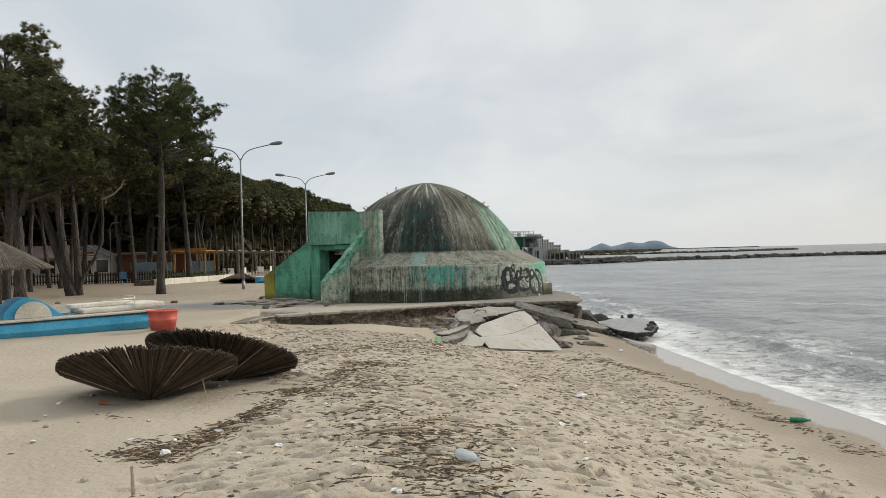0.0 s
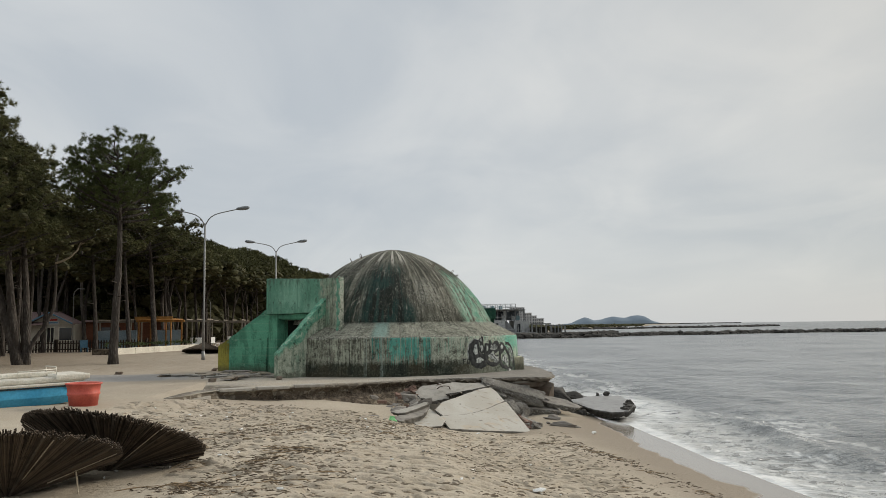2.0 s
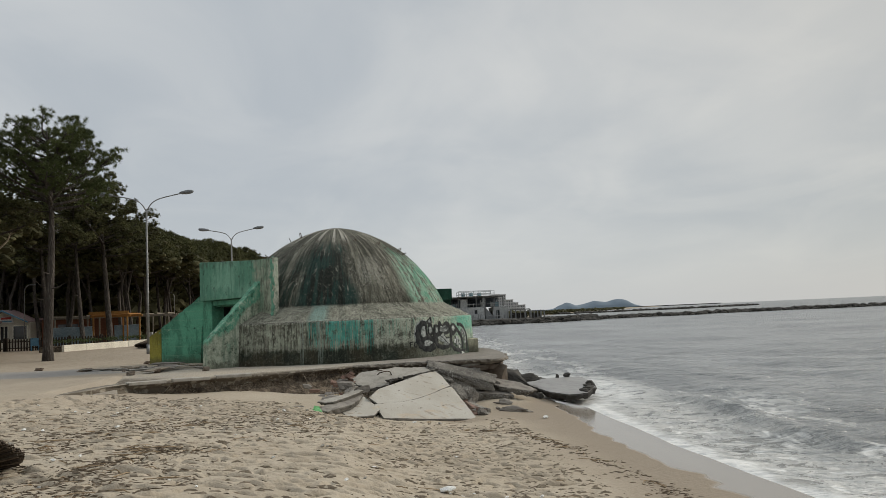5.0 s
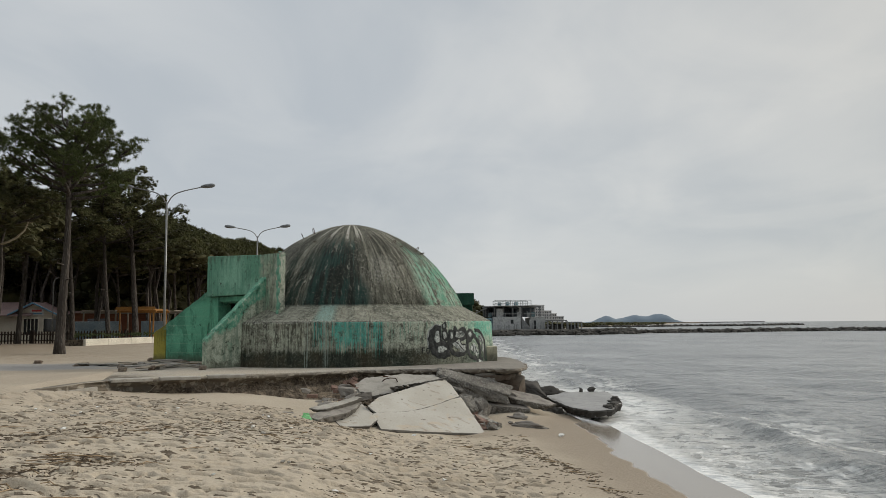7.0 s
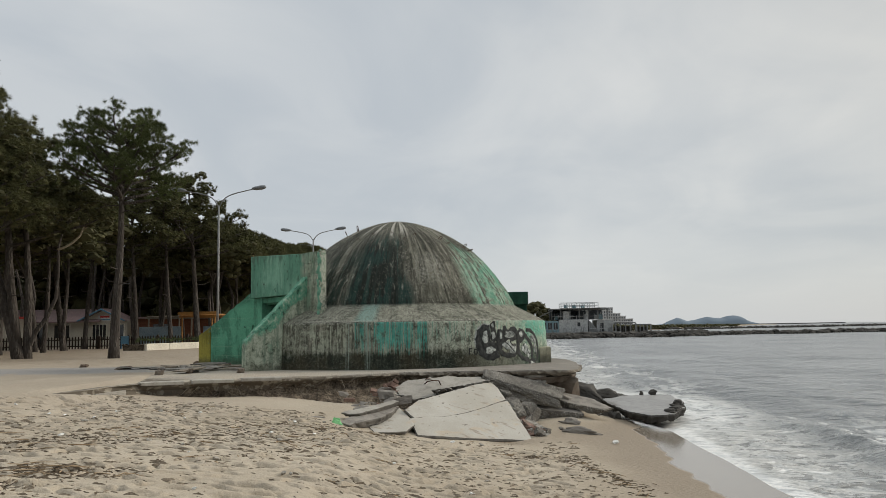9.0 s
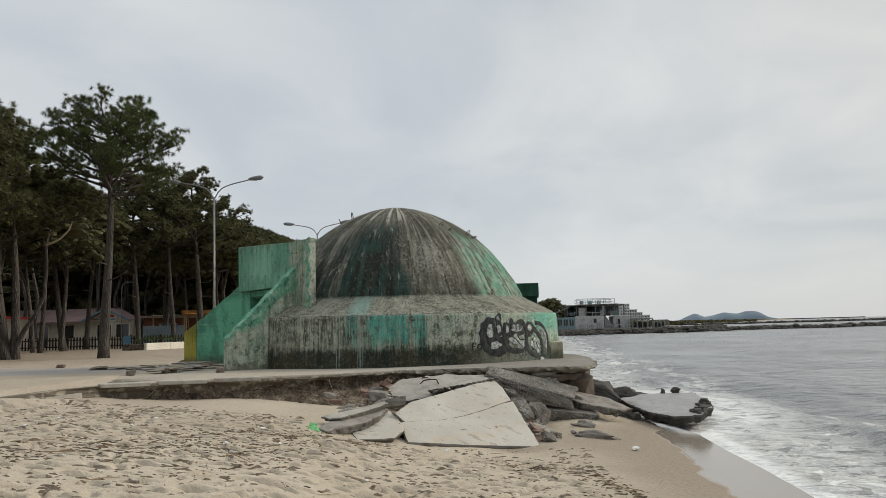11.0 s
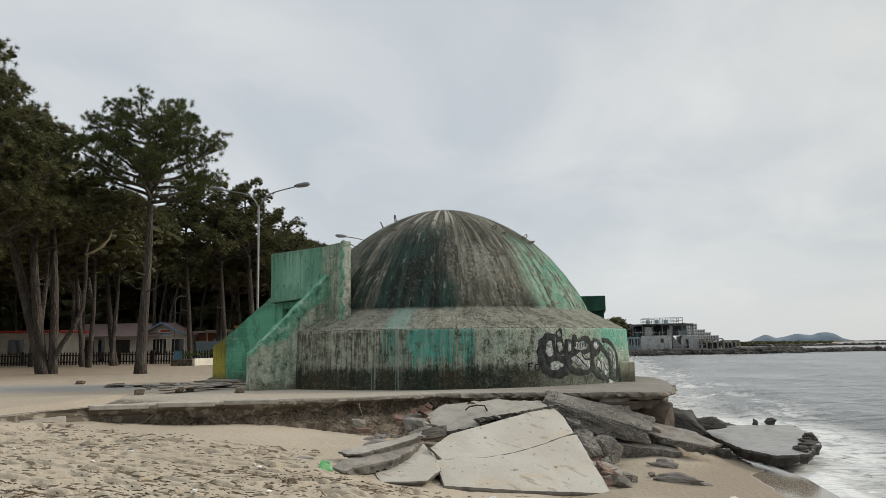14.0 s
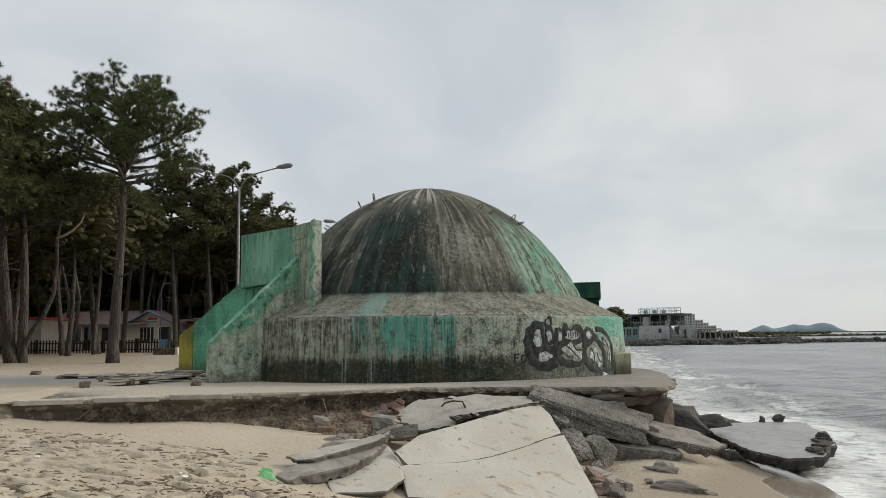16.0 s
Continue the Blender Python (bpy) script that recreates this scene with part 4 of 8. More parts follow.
def entrance_paint():
    """Green paint towards the land, bare crusted blockwork towards the sea, a ragged border between."""
    k = Nodes("green_paint_over_blockwork")
    x, y, z = k.xyz()
    w = k.m("ADD", k.m("MULTIPLY", x, W.x), k.m("MULTIPLY", y, W.y))
    wide, spots, flecks = k.noise(1.1, 6, rough=0.65), k.noise(4.5, 12, rough=0.82), k.noise(15, 12, rough=0.85)
    run = k.noise(1.0, 8, k.scaled(7, 7, 0.7, shift=False), 0.75)
    grain = k.noise(60, 5, rough=0.7)
    green = k.mix(k.ramp(wide, 0.38, 0.62), (0.19, 0.37, 0.27), (0.105, 0.25, 0.175))
    green = k.mix(k.ramp(run, 0.50, 0.60, 0.0, 0.5), green, (0.05, 0.125, 0.09))
    green = k.mix(k.ramp(flecks, 0.55, 0.62, 0.0, 0.4), green, (0.27, 0.40, 0.30))
    grey = k.mix(k.ramp(spots, 0.40, 0.60), (0.16, 0.195, 0.145), (0.35, 0.385, 0.30))
    grey = k.mix(k.ramp(wide, 0.48, 0.62, 0.0, 0.65), grey, (0.14, 0.25, 0.18))
    grey = k.mix(k.ramp(run, 0.50, 0.58, 0.0, 0.55), grey, (0.085, 0.085, 0.065))
    edge = k.m("ADD", w, k.m("ADD", k.m("MULTIPLY", k.m("SUBTRACT", spots, 0.5), 1.7), k.m("MULTIPLY", k.m("SUBTRACT", wide, 0.5), 1.0)))
    c = k.mix(k.ramp(edge, 0.52, 0.72), green, grey)
    # pale crust along the seaward corner, dark stains under the coping
    c = k.mix(k.m("MULTIPLY", k.ramp(edge, 1.38, 1.55), k.ramp(flecks, 0.45, 0.53, 0.0, 0.75)), c, (0.50, 0.49, 0.41))
    top = k.ramp(k.m("ADD", z, k.m("MULTIPLY", k.m("SUBTRACT", run, 0.5), 1.4)), 2.98, 3.12)
    c = k.mix(k.m("MULTIPLY", top, k.ramp(spots, 0.42, 0.56, 0.1, 0.7)), c, (0.07, 0.10, 0.075))
    c = k.mix(k.ramp(spots, 0.44, 0.38, 0.0, 0.85), c, (0.025, 0.03, 0.022))
    f = k.ramp(grain, 0.28, 0.72, 0.7, 1.28)
    c = k.mix(1.0, c, k.vec(f, f, f), "MULTIPLY")
    k.bump(grain, 0.4, 0.012)
    k.bump(spots, 0.6, 0.04)
    return k.done(c, 0.85)


def wing_paint():
    """Pale bare render with mould, and a band of green paint left along the sloping top."""
    k = Nodes("green_band_on_pale_render")
    x, y, z = k.xyz()
    u = k.m("ADD", k.m("MULTIPLY", x, U.x), k.m("MULTIPLY", y, U.y))
    below = k.m("SUBTRACT", k.m("SUBTRACT", 2.56, k.m("MULTIPLY", k.m("SUBTRACT", u, 3.4), 0.963)), z)
    wide, spots, flecks = k.noise(1.3, 6, rough=0.65), k.noise(5, 12, rough=0.84), k.noise(16, 12, rough=0.85)
    run = k.noise(1.0, 8, k.scaled(9, 9, 0.8, shift=False), 0.75)
    c = k.mix(k.ramp(spots, 0.42, 0.58), (0.22, 0.255, 0.19), (0.43, 0.465, 0.365))
    c = k.mix(k.ramp(run, 0.50, 0.58, 0.0, 0.65), c, (0.13, 0.19, 0.14))
    c = k.mix(k.ramp(wide, 0.55, 0.66, 0.0, 0.6), c, (0.12, 0.28, 0.19))
    reach = k.m("ADD", k.m("ADD", 0.42, k.m("MULTIPLY", k.m("SUBTRACT", wide, 0.5), 0.9)), k.m("MULTIPLY", k.m("SUBTRACT", spots, 0.5), 0.8))
    reach = k.m("SUBTRACT", reach, k.ramp(u, 4.5, 5.2, 0.0, 0.32))
    green = k.mix(k.ramp(spots, 0.42, 0.60), (0.075, 0.24, 0.16), (0.15, 0.37, 0.25))
    c = k.mix(k.m("MULTIPLY", k.ramp(k.m("SUBTRACT", below, reach), -0.06, 0.06, 1.0, 0.0), k.m("MULTIPLY", k.ramp(flecks, 0.53, 0.60, 0.95, 0.2), k.ramp(spots, 0.53, 0.58, 1.0, 0.25))), c, green)
    c = k.mix(k.ramp(spots, 0.46, 0.40, 0.0, 0.9), c, (0.03, 0.038, 0.028))
    foot = k.m("ADD", z, k.m("MULTIPLY", k.m("SUBTRACT", spots, 0.5), 0.9))
    c = k.mix(k.ramp(foot, 0.05, 0.25, 0.6, 0.0), c, (0.09, 0.085, 0.06))
    g = k.ramp(k.noise(60, 5, rough=0.7), 0.28, 0.72, 0.7, 1.28)
    c = k.mix(1.0, c, k.vec(g, g, g), "MULTIPLY")
    k.bump(spots, 0.7, 0.04)
    k.bump(flecks, 0.5, 0.015)
    return k.done(c, 0.86)


ENTRANCE = entrance_paint()
WING = wing_paint()
bunker = thing("bunker", "domed concrete bunker with peeling green paint, streaks and graffiti", "bunker", pose(BX, BY, 0))


def rough_shell(profile, seg, amp, door=False):
    def wob(t, z):
        p = Vector((math.cos(t) * 2.2, math.sin(t) * 2.2, z * 1.3))
        return noise.noise(p) * amp + noise.noise(p * 4) * amp * 0.35
    g = Geo().revolve(profile, seg, wob)
    if door:
        # left open between the wing walls
        def shut(q):
            p = sum((Vector(g.v[i]) for i in q), Vector()) / 4
            return p.dot(U) < 0 or not -2.6 < p.dot(W) < 0.62
        g.f = [q for q in g.f if shut(q)]
    return g


def dome_profile():
    key = [(3.475, 1.60), (3.36, 1.86), (3.13, 2.25), (2.82, 2.68), (2.42, 3.12), (1.95, 3.50), (1.42, 3.81), (0.88, 4.04), (0.4, 4.17), (0.0, 4.22)]
    rs, zs = [k[0] for k in key], [k[1] for k in key]
    t = np.linspace(0, len(key) - 1, 46)
    out = []
    for q in t:
        i = min(int(q), len(key) - 2)
        f = q - i
        out.append((rs[i] * (1 - f) + rs[i + 1] * f + 0.012 * math.sin(math.pi * f), zs[i] * (1 - f) + zs[i + 1] * f + 0.012 * math.sin(math.pi * f)))
    return [(max(r, 0.002), z) for r, z in out]


part("ring_wall", rough_shell([(4.40 - 0.03 * max(q, 0) / 1.1, q) for q in np.linspace(-0.25, 1.12, 24)] + [(4.355, 1.165), (4.32, 1.18)], 200, 0.018, True), BUNKER, bunker, "ring wall with turquoise paint drips and a damp dark foot", True)
part("shoulder", rough_shell([(4.32, 1.18), (4.20, 1.25), (4.0, 1.355), (3.8, 1.455), (3.62, 1.545), (3.50, 1.61), (3.445, 1.65)], 200, 0.02, True), BUNKER, bunker, "sloping pale grey concrete shoulder", True)
part("dome", rough_shell(dome_profile(), 160, 0.022), BUNKER, bunker, "dark streaked concrete dome with green paint on one flank", True)


def face_geo(blocks, bevel=0.02, slope=0.0):
    """Blocks in the entrance's own axes: outwards, along the face, up."""
    m = Matrix((( U.x, W.x, 0, 0), (U.y, W.y, 0, 0), (0, 0, 1, 0), (0, 0, 0, 1)))
    g = Geo()
    for b in blocks:
        g.box(*b, m=m)
    if slope:
        # the top rises towards the landward end
        g.v = [(q[0], q[1], q[2] + (slope * (0.62 - Vector(q).dot(W)) / 3.2 if q[2] > 2.5 else 0)) for q in g.v]
    return bevelled(g, bevel)


def wedge(p_in, p_out, thick, z_in, z_out, foot=-0.25):
    """A wing wall from p_in at the bunker to p_out (outwards, along the face), its top sloping down."""
    (u0, w0), (u1, w1) = p_in, p_out
    ln = math.hypot(u1 - u0, w1 - w0)
    nu, nw = (w1 - w0) / ln * thick, -(u1 - u0) / ln * thick
    m = lambda u, w, z: U * u + W * w + Vector((0, 0, z))
    n = 15
    V, F = [], []
    for side in (0, 1):
        for top in (0, 1):
            for i in range(n):
                t = i / (n - 1)
                chip = 0.03 * noise.noise(Vector((i * 0.9, w0, side * 0.4))) + 0.018 * noise.noise(Vector((i * 2.7, w0, side * 2.0)))
                z = z_in + (z_out - z_in) * t + chip if top else foot
                V.append(m(u0 + (u1 - u0) * t + nu * side, w0 + (w1 - w0) * t + nw * side, z))
    for i in range(n - 1):
        F += [(i, i + 1, n + i + 1, n + i), (2 * n + i, 3 * n + i, 3 * n + i + 1, 2 * n + i + 1), (n + i, n + i + 1, 3 * n + i + 1, 3 * n + i), (i, 2 * n + i, 2 * n + i + 1, i + 1)]
    F += [(n - 1, 3 * n - 1, 4 * n - 1, 2 * n - 1), (0, n, 3 * n, 2 * n)]
    return bevelled(Geo().add(V, F), 0.022)


part("entrance_block", face_geo([(3.20, 3.55, -2.6, 0.62, 1.97, 3.05), (1.6, 3.195, -2.55, -0.9, 1.98, 2.90)], 0.03, 0.17), ENTRANCE, bunker, "green painted block over the entrance")
for i in range(6):
    # six courses of two blocks, broken joints
    z0, mid, lift = 1.25 + i * 0.30, (0.95, 1.16)[i % 2], 0.006 * (i % 3)
    part("bare_block", face_geo([(3.36, 3.56 + lift, 0.625, mid - 0.003, z0 + 0.003, z0 + 0.298)], 0.008), ENTRANCE, bunker, "unpainted grey block")
    part("bare_block", face_geo([(3.36, 3.565 - lift, mid + 0.003, 1.47, z0 + 0.003, z0 + 0.298)], 0.008), ENTRANCE, bunker, "unpainted grey block")
part("mortar", face_geo([(3.37, 3.556, 0.63, 1.465, 1.26, 3.04)], 0.005), ENTRANCE, bunker)
part("corner_strip", face_geo([(3.38, 3.585, 1.475, 1.56, 1.25, 3.06)], 0.02), ENTRANCE, bunker)
for i in range(9):
    # lime crust swollen along the seaward corner
    p = U * (3.575 - 0.012 * (i % 3)) + W * (1.50 + 0.02 * (i % 2))
    part("crust", chunk("crust", 0.045, 0.05, 0.10 + 0.02 * (i % 3), 200 + i, 0.3, 4), ENTRANCE, bunker, "", False, pose(p.x, p.y, 1.42 + i * 0.19, 0, 0, 44 + 11 * (i % 4)))
part("lintel", face_geo([(2.0, 3.30, -2.30, 0.62, 1.76, 1.966)]), GREEN, bunker)
part("lintel_step", face_geo([(2.9, 3.42, -2.05, 0.6, 1.80, 1.962)]), GREEN, bunker)
part("passage_wall", face_geo([(2.0, 3.0, -2.58, -2.08, -0.2, 1.75)], 0.01), PASSAGE_SHADE, bunker)
part("door_pier", face_geo([(3.01, 3.45, -2.6, -2.06, -0.2, 1.964)]), GREEN, bunker)
part("door_pier", face_geo([(2.0, 3.45, 0.42, 0.70, -0.2, 1.964)]), GREEN, bunker)
# sheet across the passage, its shade put into the colour
part("passage", face_geo([(2.05, 2.15, -2.1, 0.5, -0.1, 1.758)], 0.005), PASSAGE_SHADE, bunker, "near-black sheet standing in for the shade deep in the passage")
part("blue_board", face_geo([(3.0, 3.04, -1.25, -0.72, -0.05, 0.93), (3.04, 3.07, -1.25, -1.19, -0.05, 0.93), (3.04, 3.07, -0.78, -0.72, -0.05, 0.93), (2.97, 3.12, -1.3, -0.7, 0.93, 0.97)], 0.005), BLUE_PANEL, bunker, "faded blue board leaning in the doorway")
part("wing_wall", wedge((3.40, 0.87), (5.29, 0.87), 0.27, 2.56, 0.74), WING, bunker, "sloping wing wall with peeling pale green paint")
part("wing_wall", wedge((3.42, -2.58), (4.28, -3.80), 0.30, 2.24, 1.16), GREEN, bunker, "splayed green wing wall")
part("wing_end", wedge((4.283, -3.804), (4.52, -4.14), 0.30, 1.15, 0.90), YELLOW, bunker, "wing wall end with yellow paint")
# block on the far flank and the low buttress on the seaward side
part("rear_block", bevelled(Geo().box(2.6, 3.93, 3.3, 5.0, 1.75, 2.17), 0.02), GREEN_SHADED, bunker, "green block on the far flank")
part("rear_pier", bevelled(Geo().box(2.5, 3.88, 3.5, 4.9, -0.2, 1.748), 0.02), GREEN_SHADED, bunker)
g = Geo().box(4.05, 4.46, -1.45, -0.55, -0.1, 0.42)
part("buttress", bevelled(g, 0.03), BEIGE, bunker, "low pale buttress against the ring wall")


def hook_geo(h=0.2, w=0.09):
    pts = []
    for i in range(15):
        t = i / 14
        if t < 0.35:
            pts.append((-w / 2, 0, t / 0.35 * (h - w / 2) - 0.05))
        elif t > 0.65:
            pts.append((w / 2, 0, (1 - t) / 0.35 * (h - w / 2) - 0.05))
        else:
            a = math.pi * (1 - (t - 0.35) / 0.3)
            pts.append((math.cos(a) * w / 2, 0, h - w / 2 - 0.05 + math.sin(a) * w / 2))
    return Geo().tube(pts, 0.011, 6)


def dome_at(deg, z):
    prof = dome_profile()
    r = np.interp(z, [p[1] for p in prof], [p[0] for p in prof])
    a = radians(deg)
    return Vector((r * math.sin(a), -r * math.cos(a), z)), Vector((math.sin(a), -math.cos(a), 0))


hook = hook_geo().mesh("lifting_hook", True)
for deg, z, lean, s in ((-58, 3.72, 25, 1.0), (-52, 3.86, 10, 1.1), (46, 3.50, 55, 0.9), (66, 3.28, 40, 1.0), (69, 3.20, 75, 1.0), (24, 3.62, 70, 0.7),
                        (-72, 3.3, 60, 0.9), (-78, 3.25, 50, 0.9), (3, 3.7, 80, 0.6), (-14, 3.66, 80, 0.6), (-25, 3.5, 75, 0.7), (50, 3.38, 70, 0.7), (14, 3.5, 80, 0.6)):
    p, out = dome_at(deg, z)
    turn = Matrix.Rotation(radians(deg), 4, "Z") @ Matrix.Rotation(radians(lean), 4, "X")
    part("lifting_hook", hook, RUST, bunker, "", True, Matrix.Translation(p) @ turn @ Matrix.Rotation(radians(deg * 3 % 60 - 30), 4, "Z") @ Matrix.Diagonal((s, s, s, 1)))


# ---- graffiti: sprayed strokes lying on the ring wall ----
def on_ring(deg, z, lift):
    a = radians(deg)
    p = Vector((math.cos(a - math.pi / 2) * 2.2, math.sin(a - math.pi / 2) * 2.2, z * 1.3))
    r = 4.40 - 0.03 * max(z, 0) / 1.1 + noise.noise(p) * 0.018 + noise.noise(p * 4) * 0.0063 + lift
    return Vector((r * math.sin(a), -r * math.cos(a), z))


def stroke(pts, width, lift=0.006):
    """A ribbon through (degrees, z) points, following the wall."""
    fine = []
    for i in range(len(pts) - 1):
        p0, p1, p2, p3 = pts[max(i - 1, 0)], pts[i], pts[i + 1], pts[min(i + 2, len(pts) - 1)]
        for k in range(6):
            t = k / 6
            fine.append(tuple(0.5 * ((2 * p1[j]) + (-p0[j] + p2[j]) * t + (2 * p0[j] - 5 * p1[j] + 4 * p2[j] - p3[j]) * t * t + (-p0[j] + 3 * p1[j] - 3 * p2[j] + p3[j]) * t ** 3) for j in (0, 1)))
    fine.append(tuple(pts[-1]))
    V, F = [], []
    n = len(fine)
    for i, (d, z) in enumerate(fine):
        a, b = fine[max(i - 1, 0)], fine[min(i + 1, n - 1)]
        tx, tz = (b[0] - a[0]) * 0.0762, b[1] - a[1]
        ln = math.hypot(tx, tz) or 1
        nx, nz = -tz / ln, tx / ln
        w = width * (0.5 + 0.08 * math.sin(i * 1.3)) * (0.6 if i in (0, n - 1) else 1)
        for s in (-1, -0.33, 0.33, 1):
            V.append(on_ring(d + nx * w * s / 0.0762, z + nz * w * s, lift - (0.004 if abs(s) == 1 else 0)))
    for i in range(n - 1):
        for q in range(3):
            F.append((i * 4 + q, i * 4 + q + 1, i * 4 + q + 5, i * 4 + q + 4))
    return Geo().add(V, F)


def blob(deg, z, wide, tall, tilt, lift, seed):
    """An uneven sprayed disc on the wall: half-width in degrees, half-height in metres."""
    V, F = [on_ring(deg, z, lift)], []
    n = 22
    for r in (0.35, 0.7, 1.0):
        for i in range(n):
            t = 2 * math.pi * i / n
            e = r * (1 + 0.5 * noise.noise(Vector((math.cos(t) * 1.3, math.sin(t) * 1.3, seed * 1.7))))
            u, v = math.cos(t) * wide * 0.0762 * e, math.sin(t) * tall * e
            c, q = math.cos(tilt), math.sin(tilt)
            V.append(on_ring(deg + (u * c - v * q) / 0.0762, z + u * q + v * c, lift - (0.003 if r == 1 else 0)))
    F += [(0, 1 + i, 1 + (i + 1) % n) for i in range(n)]
    for r in range(2):
        F += [(1 + r * n + i, 1 + (r + 1) * n + i, 1 + (r + 1) * n + (i + 1) % n, 1 + r * n + (i + 1) % n) for i in range(n)]
    return Geo().add(V, F)


# pale halo, black bubble letters, pale fills, black detail
part("graffiti_halo", stroke([(41.2, 1.03), (38.2, 1.06), (35.6, 0.94), (34.5, 0.72), (34.8, 0.46)], 0.05, 0.007), SPRAY_GREY, bunker)
for pts, w in (([(40.3, 0.93), (38.2, 0.96), (36.3, 0.82), (35.9, 0.60), (36.7, 0.40), (39, 0.27), (42, 0.25), (44.2, 0.33)], 0.19), ([(59.5, 0.90), (63, 0.88), (66.5, 0.72), (68.6, 0.45), (67.4, 0.05)], 0.10),
               ([(45, 0.92), (44, 0.7), (44.6, 0.42), (47, 0.28), (51, 0.26), (54, 0.38), (54.4, 0.62), (53.6, 0.88)], 0.13), ([(55, 0.9), (57, 0.86), (60, 0.70), (62.8, 0.52), (63.8, 0.34), (63, 0.15)], 0.12), ([(54.4, 0.6), (54.8, 0.32), (57, 0.16), (61, 0.12)], 0.12)):
    part("graffiti_stroke", stroke(pts, w, 0.012), SPRAY, bunker, "black sprayed line")
for i, (d, z, w, h, t) in enumerate(((38.7, 0.62, 2.6, 0.34, 0), (41.0, 0.44, 3.2, 0.2, 0), (41.9, 1.03, 1.35, 0.12, 0), (42.1, 0.80, 1.7, 0.18, 0), (45.6, 0.72, 1.8, 0.26, 0), (47.7, 0.80, 1.9, 0.18, 0), (51.5, 0.80, 2.9, 0.18, 0), (56.2, 0.78, 2.3, 0.18, 0), (63.2, 0.02, 3.6, 0.13, 0))):
    part("graffiti_shape", blob(d, z, w, h, t, 0.009, i), SPRAY, bunker, "black sprayed bubble shape")
for i, (d, z, w, h, t) in enumerate(((38.6, 0.74, 1.2, 0.17, 0), (40.6, 0.42, 1.9, 0.09, 0.1), (41.9, 1.03, 0.55, 0.05, 0), (42.0, 0.79, 0.8, 0.10, 0), (45.3, 0.78, 0.6, 0.10, 0), (49.6, 0.79, 2.9, 0.10, 0), (48.6, 0.52, 2.6, 0.10, -0.1), (51.4, 0.42, 1.8, 0.10, 0.4), (56.3, 0.79, 1.2, 0.07, -0.3), (58.4, 0.42, 1.9, 0.14, 0.3), (60.6, 0.28, 1.3, 0.10, 0.2), (64.6, 0.66, 2.0, 0.10, -0.5), (66.2, 0.40, 1.0, 0.18, 0.1), (63.2, 0.0, 2.3, 0.07, 0))):
    part("graffiti_fill", blob(d, z, w, h, t, 0.015, i * 3.3 + 20), SPRAY_GREY, bunker, "pale grey sprayed fill")
for j in range(9):
    part("graffiti_detail", stroke([(46.9 + j * 0.66, 0.88 - 0.02 * (j % 3)), (46.85 + j * 0.67, 0.74 + 0.03 * (j % 2))], 0.018 + 0.008 * (j % 2), 0.019), SPRAY, bunker)
for pts, w in (([(46.0, 0.64), (48.4, 0.56), (50.4, 0.44), (51.8, 0.36)], 0.03), ([(49.8, 0.62), (51.0, 0.52), (53.2, 0.52)], 0.035), ([(57.0, 0.55), (58.2, 0.40), (58.0, 0.26)], 0.03), ([(59.6, 0.44), (60.4, 0.32), (61.8, 0.26)], 0.03), ([(62.6, 0.74), (65.0, 0.62), (66.2, 0.46), (66.4, 0.24)], 0.03)):
    part("graffiti_detail", stroke(pts, w, 0.019), SPRAY, bunker)
for pts in ([(31.9, 0.46), (33.3, 0.46)], [(32.0, 0.40), (33.1, 0.40)], [(32.2, 0.46), (32.1, 0.32)], [(34.0, 0.44), (35.2, 0.43), (34.9, 0.32), (34.0, 0.34), (34.0, 0.44)]):
    part("tag_stroke", stroke(pts, 0.03, 0.010), SPRAY, bunker)


# ---- broken slabs and rubble in front of the pavement ----
BRICK = plain("broken_red_brick", (0.15, 0.095, 0.075), (0.20, 0.135, 0.105), 8, 0.9, fine=0.3, bump=0.6)
REDEARTH = plain("crushed_brick_mortar", (0.27, 0.17, 0.135), (0.20, 0.165, 0.13), 9, 0.95, fine=0.45, bump=0.9, bscale=40, dist=0.03)
WOOD_YELLOW = plain("pale_yellow_board", (0.46, 0.36, 0.21), (0.38, 0.29, 0.17), 5, 0.85, stretch=(5, 1, 1))
WOOD_GREY = plain("driftwood", (0.33, 0.28, 0.215), (0.24, 0.20, 0.155), 6, 0.85, stretch=(1, 1, 6), bump=0.5)
WEED = plain("dry_brown_weed", (0.075, 0.058, 0.042), (0.17, 0.13, 0.09), 9, 0.95, fine=0.35)
# wet top face: pale base colour stands in for reflected sky
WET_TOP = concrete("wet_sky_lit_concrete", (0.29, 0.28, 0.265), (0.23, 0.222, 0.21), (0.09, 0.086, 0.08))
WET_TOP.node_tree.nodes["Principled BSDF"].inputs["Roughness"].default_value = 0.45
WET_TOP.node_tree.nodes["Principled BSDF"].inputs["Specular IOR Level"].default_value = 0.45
BROWN_CONC = concrete("brown_stained_concrete", (0.19, 0.165, 0.135), (0.135, 0.10, 0.075), (0.07, 0.055, 0.042))
CONC_EDGE = concrete("broken_concrete_edge", (0.27, 0.247, 0.215), (0.19, 0.172, 0.15), (0.065, 0.058, 0.05))
# fractured slab sides, darkened in colour for the shade along the edges
CONC_SHADE_SIDE = concrete("dark_fractured_concrete", (0.17, 0.157, 0.137), (0.105, 0.096, 0.083), (0.035, 0.031, 0.027))
G_SLABS = "broken concrete slabs by the pavement"

main_top = plane_of((1.18, 20.9, -0.83), (3.15, 22.0, -1.05), (2.42, 23.7, -0.28))
slab = thing("concrete_slab", "large pale cracked concrete slab tilted down onto the sand", "concrete slab", group=G_SLABS)
